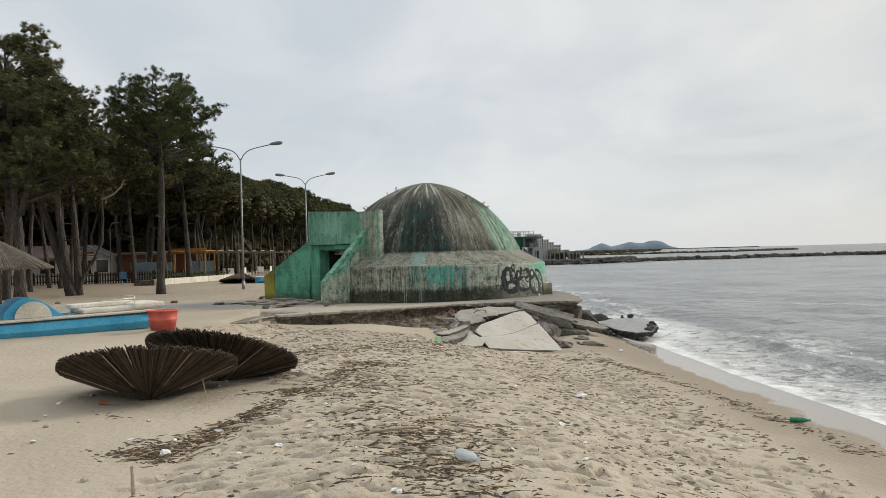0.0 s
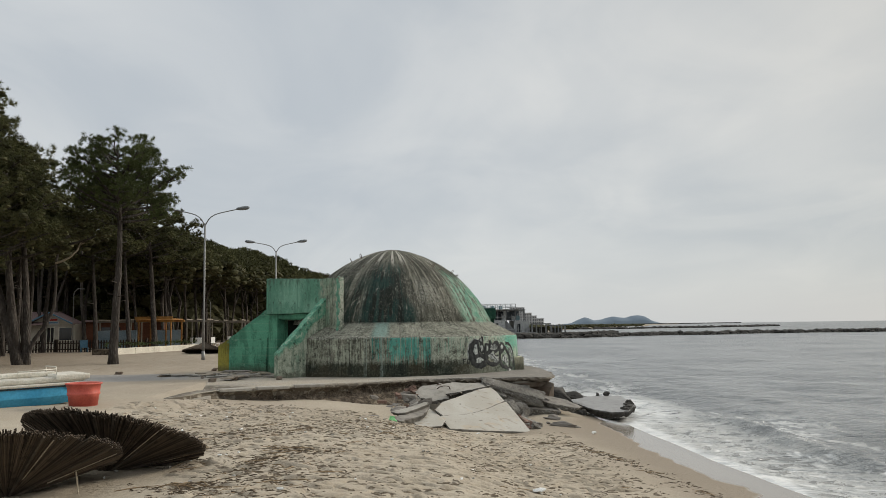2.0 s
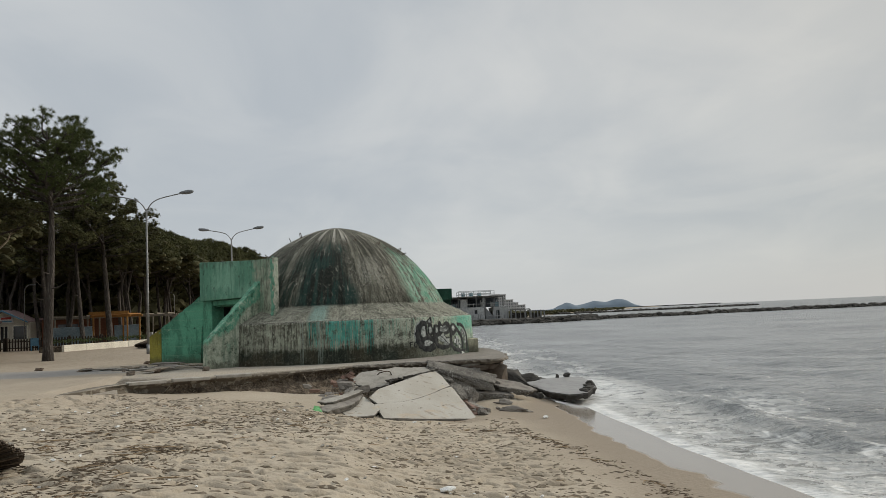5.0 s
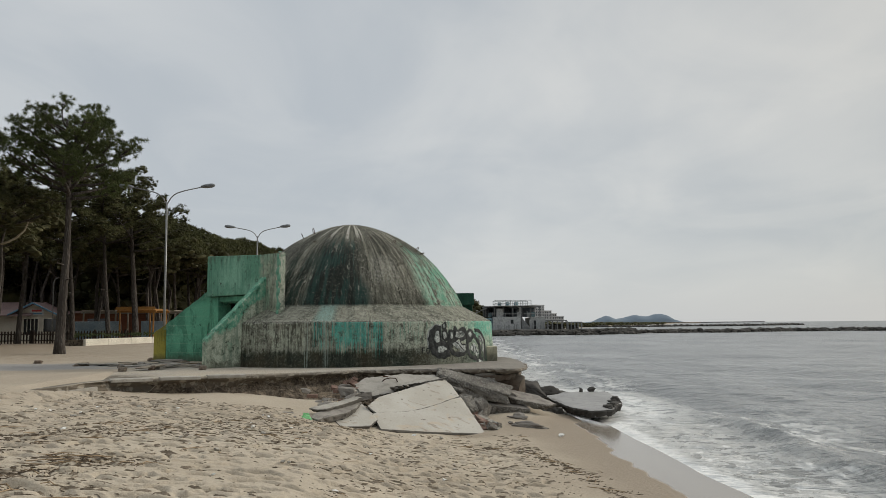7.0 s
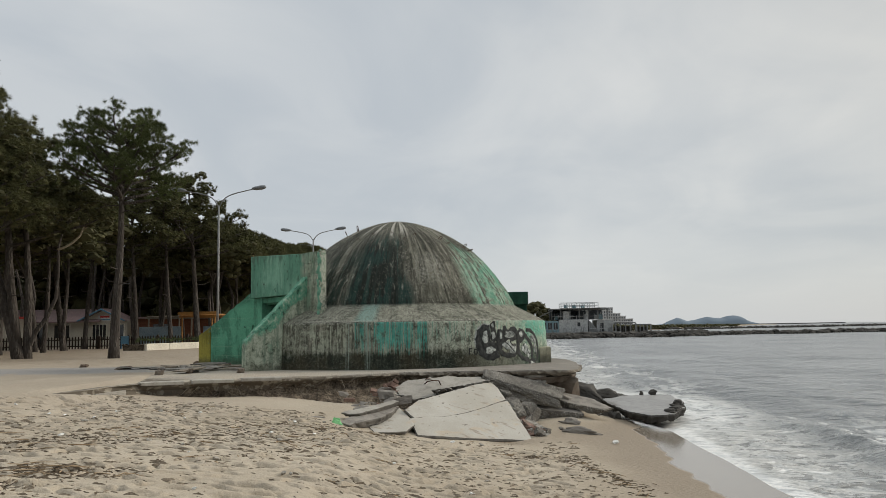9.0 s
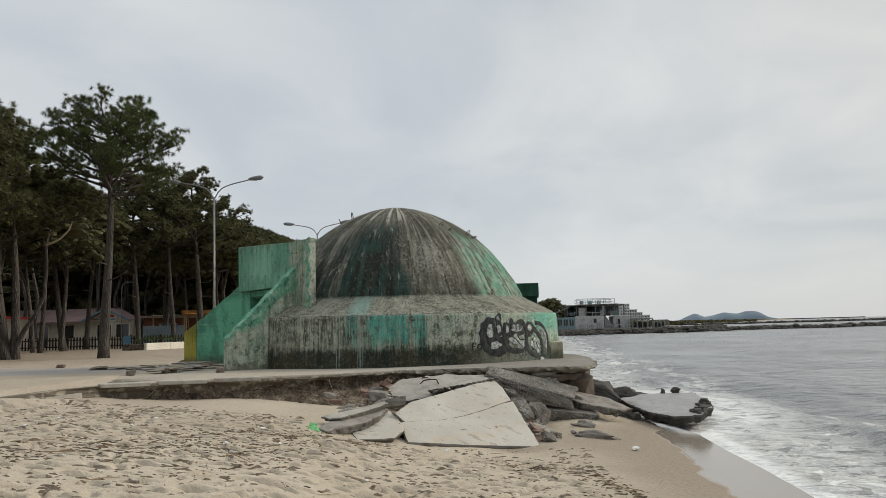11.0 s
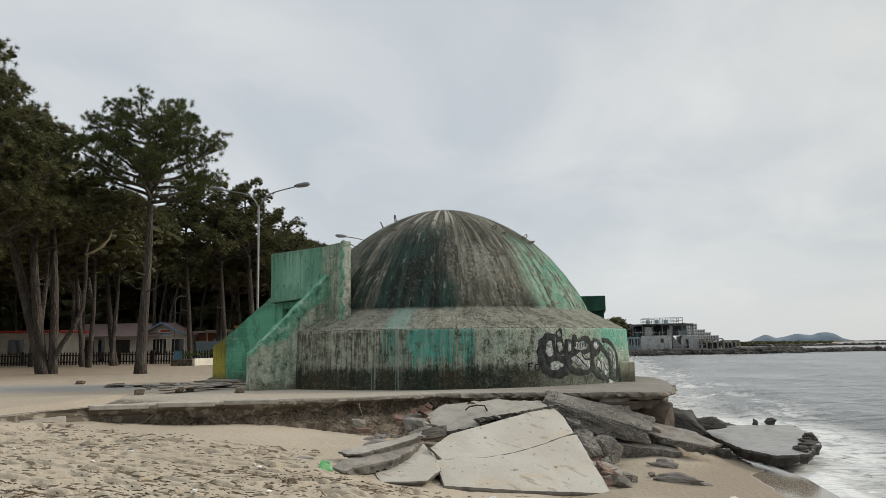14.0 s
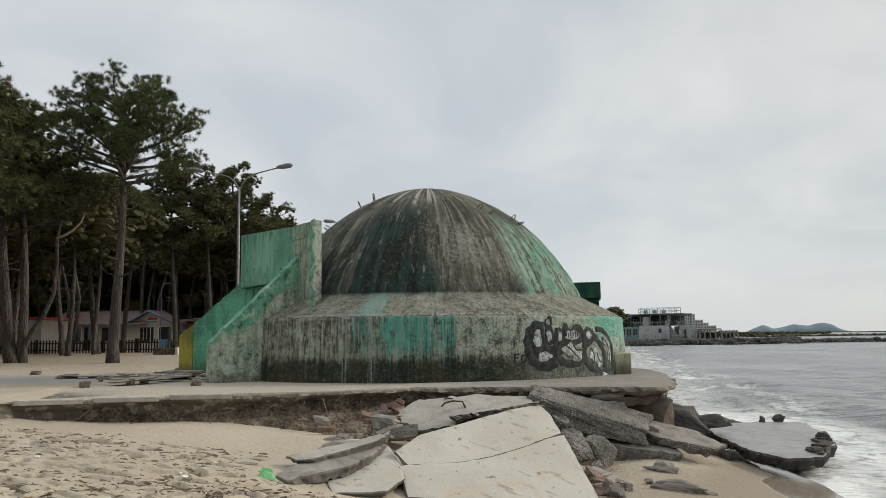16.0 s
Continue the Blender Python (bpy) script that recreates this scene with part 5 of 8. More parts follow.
# broken in two along the long crack
CRACK = [(1.06, 21.32), (1.41, 21.59), (1.66, 21.80), (1.93, 22.10), (2.22, 22.50), (2.57, 23.04)]
front_half = [(1.2, 20.72), (2.2, 21.22), (3.24, 21.8), (2.76, 23.24)] + [(x + 0.010 * i / 5, y - 0.014 * i / 5) for i, (x, y) in reversed(list(enumerate(CRACK)))] + [(0.98, 21.24)]
rear_half = [(0.86, 21.52)] + CRACK + [(2.72, 23.26), (2.56, 23.72), (2.38, 23.98), (1.98, 23.45), (1.54, 22.80), (1.05, 22.08)]
part("slab_piece", slab_mesh("slab_piece", front_half, main_top, 0.13, 3, 0.007, 0.09, 0.03, mats=(CONC_PALE, CONC_SHADE_SIDE)), CONC_PALE, slab)
part("slab_piece", slab_mesh("slab_piece", rear_half, main_top, 0.13, 4, 0.007, 0.09, 0.03, mats=(CONC_PALE, CONC_SHADE_SIDE)), CONC_PALE, slab)
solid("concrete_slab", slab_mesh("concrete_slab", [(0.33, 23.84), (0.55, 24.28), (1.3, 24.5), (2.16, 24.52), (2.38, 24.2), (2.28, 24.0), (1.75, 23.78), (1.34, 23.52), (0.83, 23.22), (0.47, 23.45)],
      plane_of((0.39, 24.0, -0.23), (0.28, 23.64, -0.34), (2.3, 24.0, -0.28)), 0.10, 7, 0.045, 0.07, 0.03, mats=(CONC, CONC_SHADE_SIDE)), CONC, "grey broken concrete slab with a bent iron bar", "concrete slab", group=G_SLABS)
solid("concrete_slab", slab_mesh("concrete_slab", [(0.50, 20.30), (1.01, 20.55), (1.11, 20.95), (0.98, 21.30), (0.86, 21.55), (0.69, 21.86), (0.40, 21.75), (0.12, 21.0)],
      plane_of((1.15, 20.9, -0.76), (0.2, 20.6, -0.70), (0.9, 21.9, -0.54)), 0.07, 9, 0.012, 0.08, 0.03, mats=(CONC_PALE, CONC_SHADE_SIDE)), CONC_PALE, "flat broken slab corner half sunk in sand", "concrete slab", group=G_SLABS)
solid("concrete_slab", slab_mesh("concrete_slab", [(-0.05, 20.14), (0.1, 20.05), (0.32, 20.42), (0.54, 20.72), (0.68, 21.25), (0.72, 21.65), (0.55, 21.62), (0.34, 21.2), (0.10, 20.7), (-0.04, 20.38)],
      plane_of((-0.05, 20.14, -0.60), (0.72, 21.65, -0.47), (0.54, 20.72, -0.59)), 0.11, 13, 0.013, 0.06, 0.09, mats=(CONC_EDGE, CONC_SHADE_SIDE)), CONC_EDGE, "grey slab shard leaning on another", "concrete slab", group=G_SLABS)
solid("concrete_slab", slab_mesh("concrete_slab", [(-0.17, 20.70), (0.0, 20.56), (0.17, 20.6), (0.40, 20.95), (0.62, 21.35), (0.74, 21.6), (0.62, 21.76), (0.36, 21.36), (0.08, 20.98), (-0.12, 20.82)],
      plane_of((-0.17, 20.70, -0.49), (0.74, 21.6, -0.385), (0.52, 21.85, -0.36)), 0.085, 17, 0.013, 0.06, 0.09, mats=(CONC, CONC_SHADE_SIDE)), CONC, "grey slab shard lying on a larger one", "concrete slab", group=G_SLABS)
# the crumbling lip between the two plates
solid("concrete_shard", slab_mesh("concrete_shard", [(1.25, 23.3), (1.7, 23.42), (2.3, 23.82), (2.48, 24.02), (2.36, 24.14), (1.7, 23.82), (1.2, 23.52)],
      plane_of((1.25, 23.35, -0.30), (2.4, 23.95, -0.15), (1.6, 23.7, -0.26)), 0.075, 19, 0.05, 0.05, 0.03, mats=(CONC, CONC_SHADE_SIDE)), CONC, "long thin shard of broken concrete", "concrete shard", group=G_SLABS)


solid("concrete_beam", chunk("concrete_beam", 0.88, 0.35, 0.165, 74, 0.15, 17), PEBBLE, "fallen thick plate of pebbly concrete with shells", "concrete slab", pose(3.06, 24.74, -0.37, 16, 19, -2), G_SLABS)
solid("concrete_plate", slab_mesh("concrete_plate", [(2.9, 25.0), (3.45, 24.88), (4.1, 24.75), (4.2, 25.0), (3.6, 25.3), (3.0, 25.35)],
      plane_of((2.9, 25.0, -0.14), (4.1, 24.75, -0.62), (3.0, 25.35, -0.14)), 0.15, 6, 0.03, 0.10, 0.06, (CONC_EDGE, CONC_EDGE)), CONC_EDGE, "smooth grey concrete plate behind the pebbly one", "concrete slab", group=G_SLABS)
solid("support_block", bevelled(Geo().box(3.12, 3.63, 25.15, 25.6, -0.36, -0.10), 0.02), CONC, "grey block under the pavement's edge", "concrete block", group="rubble under the pavement corner")
solid("concrete_block", chunk("concrete_block", 0.32, 0.36, 0.27, 61, 0.08), BROWN_CONC, "brown-stained block under the pavement corner", "concrete block", pose(4.1, 25.86, -0.44, -8, 14, -24), "rubble under the pavement corner")
under = lambda x, y: -0.17 + 0.02 * noise.noise(Vector((x * 2, y * 2, 5)))
solid("concrete_slab", slab_mesh("concrete_slab", [(2.35, 25.3), (3.0, 25.16), (3.72, 25.14), (4.14, 25.5), (4.36, 26.3), (4.46, 27.5), (4.1, 28.2), (3.0, 26.6), (2.4, 25.9)], under, 0.13, 29, 0.03, 0.09, 0.02, (CONC_EDGE, BROWN_CONC)), CONC_EDGE,
      "brownish lower slab layer under the pavement's corner", "concrete slab", group="rubble under the pavement corner")
solid("concrete_beam", slab_mesh("concrete_beam", [(3.25, 24.85), (4.0, 24.62), (4.85, 24.5), (5.05, 24.75), (4.6, 25.2), (3.5, 25.4)],
      plane_of((3.25, 24.85, -0.50), (4.85, 24.5, -0.86), (3.5, 25.4, -0.42)), 0.15, 5, 0.04, 0.10, 0.10, (CONC_EDGE, PEBBLE)), CONC_EDGE, "fallen grey concrete plate under the pavement edge", "concrete slab", group=G_SLABS)
solid("concrete_wedge", slab_mesh("concrete_wedge", [(3.12, 24.5), (3.6, 24.36), (4.36, 24.42), (4.34, 24.72), (3.5, 24.95)],
      plane_of((3.12, 24.5, -0.74), (4.36, 24.42, -0.93), (3.5, 24.95, -0.72)), 0.22, 8, 0.04, 0.08, 0.10, (CONC_EDGE, PEBBLE)), CONC_EDGE, "wedge of grey concrete lying on the sand", "concrete slab", group=G_SLABS)
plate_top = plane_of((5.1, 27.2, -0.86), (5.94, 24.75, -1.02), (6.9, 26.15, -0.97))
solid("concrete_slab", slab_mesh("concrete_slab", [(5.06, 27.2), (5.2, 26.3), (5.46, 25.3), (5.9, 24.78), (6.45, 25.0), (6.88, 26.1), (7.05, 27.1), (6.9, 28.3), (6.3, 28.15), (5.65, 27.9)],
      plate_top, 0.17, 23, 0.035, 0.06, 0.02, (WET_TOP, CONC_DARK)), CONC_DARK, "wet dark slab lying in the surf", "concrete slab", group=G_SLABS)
rnd = random.Random(8)
for i in range(14):
    # flaked layers along the slab's outer edge
    t = rnd.random()
    x, y = 6.35 + 0.5 * t + rnd.gauss(0, 0.06), 25.15 + 1.3 * t + rnd.gauss(0, 0.08)
    w = rnd.uniform(0.08, 0.2)
    solid("concrete_flake", slab_mesh("concrete_flake", [(-w, -w * 0.5), (w * 0.5, -w * 0.6), (w, w * 0.2), (0.1 * w, w * 0.6), (-w * 0.8, w * 0.3)], lambda x, y: 0.0, 0.04, i, 0.02, 0.08), CONC_DARK, "wet flake on the slab in the surf", "concrete flake",
          pose(x, y, float(plate_top(x, y)) + 0.035, rnd.uniform(-14, 14), rnd.uniform(-14, 14), rnd.uniform(0, 360)), "flakes on the wet slab")


def rocks(spec, material, label, category, group=""):
    for i, (x, y, z, sx, sy, sz, turn, lean, seed) in enumerate(spec):
        name = category.replace(" ", "_")
        solid(name, chunk(name, sx * 0.82, sy * 0.82, sz * 0.85, seed), material, label, category, pose(x, y, z, lean, lean * 0.4, turn), group)


rocks([(4.62, 26.45, -0.66, 0.36, 0.5, 0.24, 20, 8, 7), (5.0, 26.5, -0.68, 0.40, 0.24, 0.13, 8, -10, 8), (4.55, 25.9, -0.86, 0.32, 0.4, 0.16, 30, 0, 9), (4.98, 25.6, -1.02, 0.20, 0.14, 0.10, 0, 0, 14), (5.2, 25.5, -1.08, 0.16, 0.12, 0.09, 40, 0, 17), (5.6, 28.1, -0.92, 0.34, 0.26, 0.14, 0, 6, 10),
       (6.48, 28.2, -0.78, 0.11, 0.08, 0.08, 25, 25, 12), (6.2, 28.1, -0.82, 0.04, 0.08, 0.07, 25, 20, 15), (6.80, 26.45, -0.90, 0.13, 0.06, 0.08, 25, 10, 16), (4.2, 25.35, -0.80, 0.30, 0.32, 0.15, 70, -6, 5)], CONC_DARK, "wet dark boulder at the water's edge", "boulder", "wet boulders")
for x, y, z, sx, sy, sz, turn, seed in ((2.86, 23.42, -0.74, 0.17, 0.24, 0.20, 32, 21), (3.2, 23.72, -0.80, 0.24, 0.20, 0.17, 60, 22), (2.72, 23.9, -0.62, 0.16, 0.22, 0.24, 48, 26)):
    solid("concrete_lump", chunk("concrete_lump", sx, sy, sz, seed), PEBBLE, "lump of pebbly concrete beside the slab", "concrete lump", pose(x, y, z, 8, -6, turn), "lumps beside the slab")
rnd = random.Random(17)
for i in range(52):
    t = rnd.random()
    x, y = 2.95 + 0.42 * t + rnd.gauss(0, 0.09), 23.1 - 0.85 * t + rnd.gauss(0, 0.12)
    q = rnd.uniform(0.04, 0.13)
    m = (PEBBLE, CONC, REDEARTH, PEBBLE, BRICK)[i % 5]
    q *= 0.8
    g = Geo().box(-q * 1.2, q * 1.2, -q, q, -q * 0.7, q * 0.7)
    g.v = [(p[0] + rnd.gauss(0, q * 0.22), p[1] + rnd.gauss(0, q * 0.22), p[2] + rnd.gauss(0, q * 0.2)) for p in g.v]
    solid("rubble_lump", bevelled(g, q * 0.14), m, "crumbled reddish brick and mortar" if m in (REDEARTH, BRICK) else "crumbled piece of pebbly mortar", "rubble lump",
          pose(x, y, -0.98 - 0.12 * t + rnd.uniform(-0.03, 0.06), rnd.uniform(-25, 25), rnd.uniform(-25, 25), rnd.uniform(0, 180)), "lumps beside the slab")
rocks([(3.2, 22.55, -1.02, 0.13, 0.26, 0.10, 30, 22, 23)], REDEARTH, "broken brick wall piece in mortar", "rubble lump", "lumps beside the slab")
for x, y, sx, sy, sz, turn, seed in ((4.02, 23.78, 0.25, 0.10, 0.075, -10, 31), (4.2, 22.70, 0.40, 0.12, 0.085, -8, 32), (3.86, 23.0, 0.08, 0.05, 0.04, 30, 35)):
    solid("flat_stone", rock_mesh("flat_stone", sx, sy, sz, seed, 0.7, 4), CONC_EDGE, "flat broken piece of dark concrete in the wet sand", "flat stone", pose(x, y, ground_at(x, y) + 0.01, 4, 3, turn), "stones in the wet sand")
rocks([(-0.75, 23.55, -0.40, 0.12, 0.1, 0.07, 20, 5, 41), (0.02, 23.9, -0.38, 0.2, 0.14, 0.12, 35, 0, 42), (0.22, 23.55, -0.44, 0.24, 0.13, 0.12, -20, 6, 43), (0.3, 23.2, -0.55, 0.18, 0.11, 0.10, 45, -12, 44), (0.58, 23.05, -0.52, 0.24, 0.12, 0.09, 30, -20, 45),
       (-0.2, 22.6, -0.58, 0.22, 0.12, 0.07, 0, 0, 46), (0.35, 22.55, -0.56, 0.17, 0.1, 0.06, 12, 4, 47), (-0.05, 22.1, -0.60, 0.24, 0.13, 0.10, 12, 4, 48), (-0.55, 20.55, -0.60, 0.17, 0.08, 0.06, 12, 4, 49), (0.0, 21.75, -0.60, 0.17, 0.1, 0.08, 12, 4, 50)],
      CONC_EDGE, "grey piece of broken concrete in the sand", "concrete rubble", "rubble below the bank")
# bricks and orange lumps below the bank
brick = bevelled(Geo().box(-0.12, 0.12, -0.06, 0.06, -0.035, 0.035), 0.012)
brick_me = as_mesh(brick, "brick")
brick_me.materials.append(BRICK)
for x, y, z, r, l in ((-0.10, 23.78, -0.36, 20, 30), (0.10, 24.02, -0.30, 80, 50), (0.14, 24.12, -0.24, 40, -25), (0.26, 24.16, -0.20, 120, 35), (0.12, 23.72, -0.40, 5, 8), (-0.02, 23.62, -0.41, 60, 0), (0.30, 24.02, -0.28, 10, 60), (-0.52, 23.05, -0.47, 15, 4), (-4.35, 21.45, -0.34, 30, 10)):
    tagged(new("brick", brick_me), "broken red brick below the earth bank", "brick", "bricks in the rubble").matrix_basis = pose(x, y, z, l, l * 0.5, r)
# broken blocks and boards jumbled between the bank and the slabs
rnd = random.Random(44)
for i in range(15):
    t = rnd.uniform(0.4, 1.0)
    x, y = -0.45 + 1.0 * t + rnd.gauss(0, 0.16), 22.35 + 1.5 * t + rnd.gauss(0, 0.22)
    w, d, h = rnd.uniform(0.05, 0.15), rnd.uniform(0.04, 0.09), rnd.uniform(0.02, 0.05)
    g = Geo().box(-w, w, -d, d, -h, h)
    g.v = [(p[0] + rnd.gauss(0, 0.012), p[1] + rnd.gauss(0, 0.012), p[2] + rnd.gauss(0, 0.008)) for p in g.v]
    solid("concrete_piece", bevelled(g, 0.008), (CONC, CONC_EDGE, BRICK, CONC_EDGE)[i % 4], "broken red brick lump in the rubble" if i % 4 == 2 else "broken grey concrete piece in the rubble", "concrete rubble",
          pose(x, y, max(ground_at(x, y), -0.60 + 0.32 * max(0.0, y - 23.2)) + h * 0.8 + 0.01, rnd.uniform(-20, 20), rnd.uniform(-20, 20), rnd.uniform(0, 180)), "rubble below the bank")
solid("board", bevelled(Geo().box(-0.17, 0.17, -0.07, 0.07, -0.012, 0.012), 0.006), WOOD_YELLOW, "pale yellowish board lying in the rubble", "board", pose(-0.05, 22.55, ground_at(-0.05, 22.55) + 0.04, 14, 3, 8))
# bent reinforcing bars
for pts in ([(0.92, 24.05, -0.25), (1.0, 24.0, -0.18), (1.12, 23.98, -0.15), (1.26, 24.0, -0.16), (1.3, 24.02, -0.25)], [(0.9, 24.32, -0.19), (0.95, 24.3, -0.13), (1.05, 24.32, -0.14), (1.06, 24.34, -0.19)]):
    solid("bent_bar", Geo().tube(pts, 0.013, 6), RUST, "bent rusty iron bar sticking from the slab", "iron bar", group="iron bars in the slab", smooth=True)


# roots and dry stalks hanging from the bank
def roots():
    rnd = random.Random(8)
    for i in range(46):
        x = rnd.uniform(-4.3, 0.4)
        y = float(kerb_y(x)) - 0.02
        z = -rnd.uniform(0.10, 0.3)
        pts = [Vector((x, y + 0.15, z))]
        d = Vector((rnd.uniform(-0.7, 0.7), -rnd.uniform(0.5, 1.0), -rnd.uniform(0.0, 0.6)))
        n = rnd.randint(4, 7)
        for k in range(n):
            d += Vector((rnd.gauss(0, 0.35), rnd.gauss(0, 0.2), -0.22))
            q = pts[-1] + d.normalized() * rnd.uniform(0.06, 0.12)
            q.z = max(q.z, float(land(q.x, q.y)) + 0.01)
            pts.append(q)
        r = rnd.uniform(0.003, 0.007)
        solid("root", Geo().tube(pts, [r * (1 - 0.6 * k / n) for k in range(n + 1)], 5), WEED if i % 4 else WOOD_GREY, "dry root hanging from the earth bank", "root", group="roots in the bank", smooth=True)


roots()
# kerb stones along the pavement's edge
kerb_me = as_mesh(bevelled(Geo().box(-0.43, 0.43, -0.10, 0.10, -0.04, 0.03), 0.012), "kerb_stone")
kerb_me.materials.append(CONC)
for x in (-4.15, -3.3, -2.45):
    y = float(kerb_y(x))
    a = math.degrees(math.atan2(float(kerb_y(x + 0.4)) - float(kerb_y(x - 0.4)), 0.8))
    tagged(new("kerb_stone", kerb_me), "grey concrete kerb stone on the broken edge", "kerb stone", "kerb stones").matrix_basis = pose(x, y + 0.05, -0.022, 2, 1.0, a)
for x0, y0, x1, y1 in ((-4.62, 21.4, -4.88, 20.75), (-4.9, 20.65, -5.4, 19.85), (-5.5, 19.8, -6.4, 19.25)):
    ln, a = math.hypot(x1 - x0, y1 - y0), math.degrees(math.atan2(y1 - y0, x1 - x0))
    solid("kerb_stone", bevelled(Geo().box(-ln / 2, ln / 2, -0.09, 0.09, -0.1, 0.05), 0.015), CONC, "grey concrete kerb half buried in sand", "kerb stone", pose((x0 + x1) / 2, (y0 + y1) / 2, -0.165 - 0.045 * (-4.7 - (x0 + x1) / 2), 2, 2, a), "kerb stones")

# boards and rubble lying in front of the entrance
rnd = random.Random(31)
for i in range(40):
    a, b = rnd.uniform(4.6, 6.9), rnd.uniform(-2.6, 0.45)
    p = Vector((BX, BY, 0)) + U * a + W * b
    s = rnd.uniform(0.16, 0.5)
    if i % 4:
        k = rnd.uniform(0.22, 0.5)
        o = [(-s, -s * k), (s * 0.4, -s * k * 1.1), (s, -s * k * 0.5), (s * 0.85, s * k), (-s * 0.3, s * k * 0.9), (-s * 0.9, s * k * 0.6)]
        me = slab_mesh("broken_board", o, lambda x, y: 0.0, 0.03, i, 0.012, 0.1)
        solid("broken_board", me, (CONC_EDGE, WOOD_GREY, CONC)[i % 3], "broken grey sheet in the heap by the entrance", "debris sheet", pose(p.x, p.y, 0.045 + 0.09 * rnd.random() ** 2, rnd.uniform(-5, 5), rnd.uniform(-5, 5), rnd.gauss(40, 35)), "debris by the entrance")
    else:
        solid("concrete_rubble", chunk("concrete_rubble", s * 0.24, s * 0.2, s * 0.13, i, 0.16, 3), CONC_EDGE, "piece of rubble by the entrance", "concrete rubble", pose(p.x, p.y, 0.05, 0, 0, rnd.uniform(0, 360)), "debris by the entrance")
for x, y, sx, sy in ((-7.6, 27.3, 0.30, 0.12), (-6.9, 30.6, 0.16, 0.1), (-9.7, 29.1, 0.22, 0.14), (-5.4, 24.7, 0.13, 0.08), (-12.4, 27.2, 0.14, 0.12), (-14.6, 30.5, 0.12, 0.1), (-4.9, 25.3, 0.11, 0.06), (-3.6, 25.2, 0.12, 0.06), (-6.1, 26.2, 0.07, 0.05)):
    solid("stone", chunk("stone", sx * 0.7, sy * 0.8, 0.055, int(abs(x) * 10), 0.2, 4), BROWN_CONC, "loose brownish block lying on the sandy apron", "stone", pose(x, y, 0.06, 0, 0, x * 40), "loose stones on the apron")

# ---- thatched parasols ----
def reed_material():
    k = Nodes("dark_brown_reed_strips")
    c = k.mix(k.island(), (0.030, 0.023, 0.017), (0.125, 0.096, 0.07))
    c = k.mix(k.ramp(k.noise(9, 5), 0.5, 0.7, 0.0, 0.6), c, (0.022, 0.018, 0.014))
    k.bump(k.noise(60, 4), 0.4, 0.005)
    return k.done(c, 0.9)


THATCH_DARK = reed_material()
THATCH_GREY = plain("grey_weathered_reed", (0.12, 0.10, 0.08), (0.21, 0.18, 0.145), 10, 0.92, fine=0.4)
POLE = plain("dark_weathered_pole", (0.055, 0.045, 0.035), (0.10, 0.08, 0.06), 6, 0.85)
CANE = plain("pale_cane", (0.42, 0.36, 0.27), (0.30, 0.25, 0.18), 8, 0.8)


def thatch_mesh(slant, half_angle, count, seed, thick=0.011, gaps=False, ragged=0.08):
    """Reeds laid from the tip to the rim of a cone whose axis is z."""
    rnd = np.random.RandomState(seed)
    ca, sa = math.cos(half_angle), math.sin(half_angle)
    V, F = [], []
    for i in range(count):
        t = 2 * math.pi * (i + rnd.rand() * 0.9) / count
        layer = rnd.choice([-0.012, 0.0, 0.012])
        if gaps and noise.noise(Vector((math.cos(t) * 7, math.sin(t) * 7, seed))) > 0.42:
            continue
        l0, l1 = slant * rnd.uniform(0.02, 0.25), slant * (1 - rnd.rand() ** 2 * ragged * 2.2 + ragged * 0.4)
        tw = rnd.normal(0, 0.02)
        p0 = Vector((sa * math.cos(t) * l0, sa * math.sin(t) * l0, ca * l0 + layer))
        p1 = Vector((sa * math.cos(t + tw) * l1, sa * math.sin(t + tw) * l1, ca * l1 + layer + rnd.normal(0, 0.012)))
        side = Vector((-math.sin(t), math.cos(t), 0))
        nrm = Vector((-ca * math.cos(t), -ca * math.sin(t), sa))
        n = len(V)
        for p, w in ((p0, thick * 0.7), (p0.lerp(p1, 0.55), thick * 1.2), (p1, thick * 1.0)):
            V += [p + side * w, p + nrm * w, p - side * w, p - nrm * w]
        for r in range(2):
            for j in range(4):
                k = (j + 1) % 4
                F.append((n + r * 4 + j, n + r * 4 + k, n + r * 4 + 4 + k, n + r * 4 + 4 + j))
        F.append((n + 8, n + 9, n + 10, n + 11))
    return Geo().add(V, F)


def fallen_parasol(at, seed, label):
    par = thing("thatched_parasol", label, "parasol", at, "fallen thatched parasols")
    half, slant = radians(68), 1.02
    part("thatch", thatch_mesh(slant, half, 1500, seed, 0.0066, True, ragged=0.012), THATCH_DARK, par, "dark brown reed thatch")
    part("under_thatch", thatch_mesh(slant * 0.97, half - 0.012, 620, seed, 0.0085, True, ragged=0.02), THATCH_DARK, par)
    ca, sa = math.cos(half), math.sin(half)
    for k in range(8):
        t = 2 * math.pi * k / 8 + 0.3
        part("rib", Geo().tube([(sa * math.cos(t) * l, sa * math.sin(t) * l, ca * l - 0.03) for l in (0.05, 0.55, 1.02)], 0.011, 6), POLE, par)
    part("hub", Geo().tube([(0, 0, -0.02), (0, 0, 0.12)], [0.05, 0.07], 10), POLE, par)
    for k in range(5):
        t = 2.2 + k * 0.97
        part("loose_cane", Geo().tube([(sa * math.cos(t) * l * 1.0, sa * math.sin(t) * l, ca * l - 0.028) for l in (0.35, 0.65, 0.98)], 0.005, 5), CANE, par, "pale bare cane")
    return par


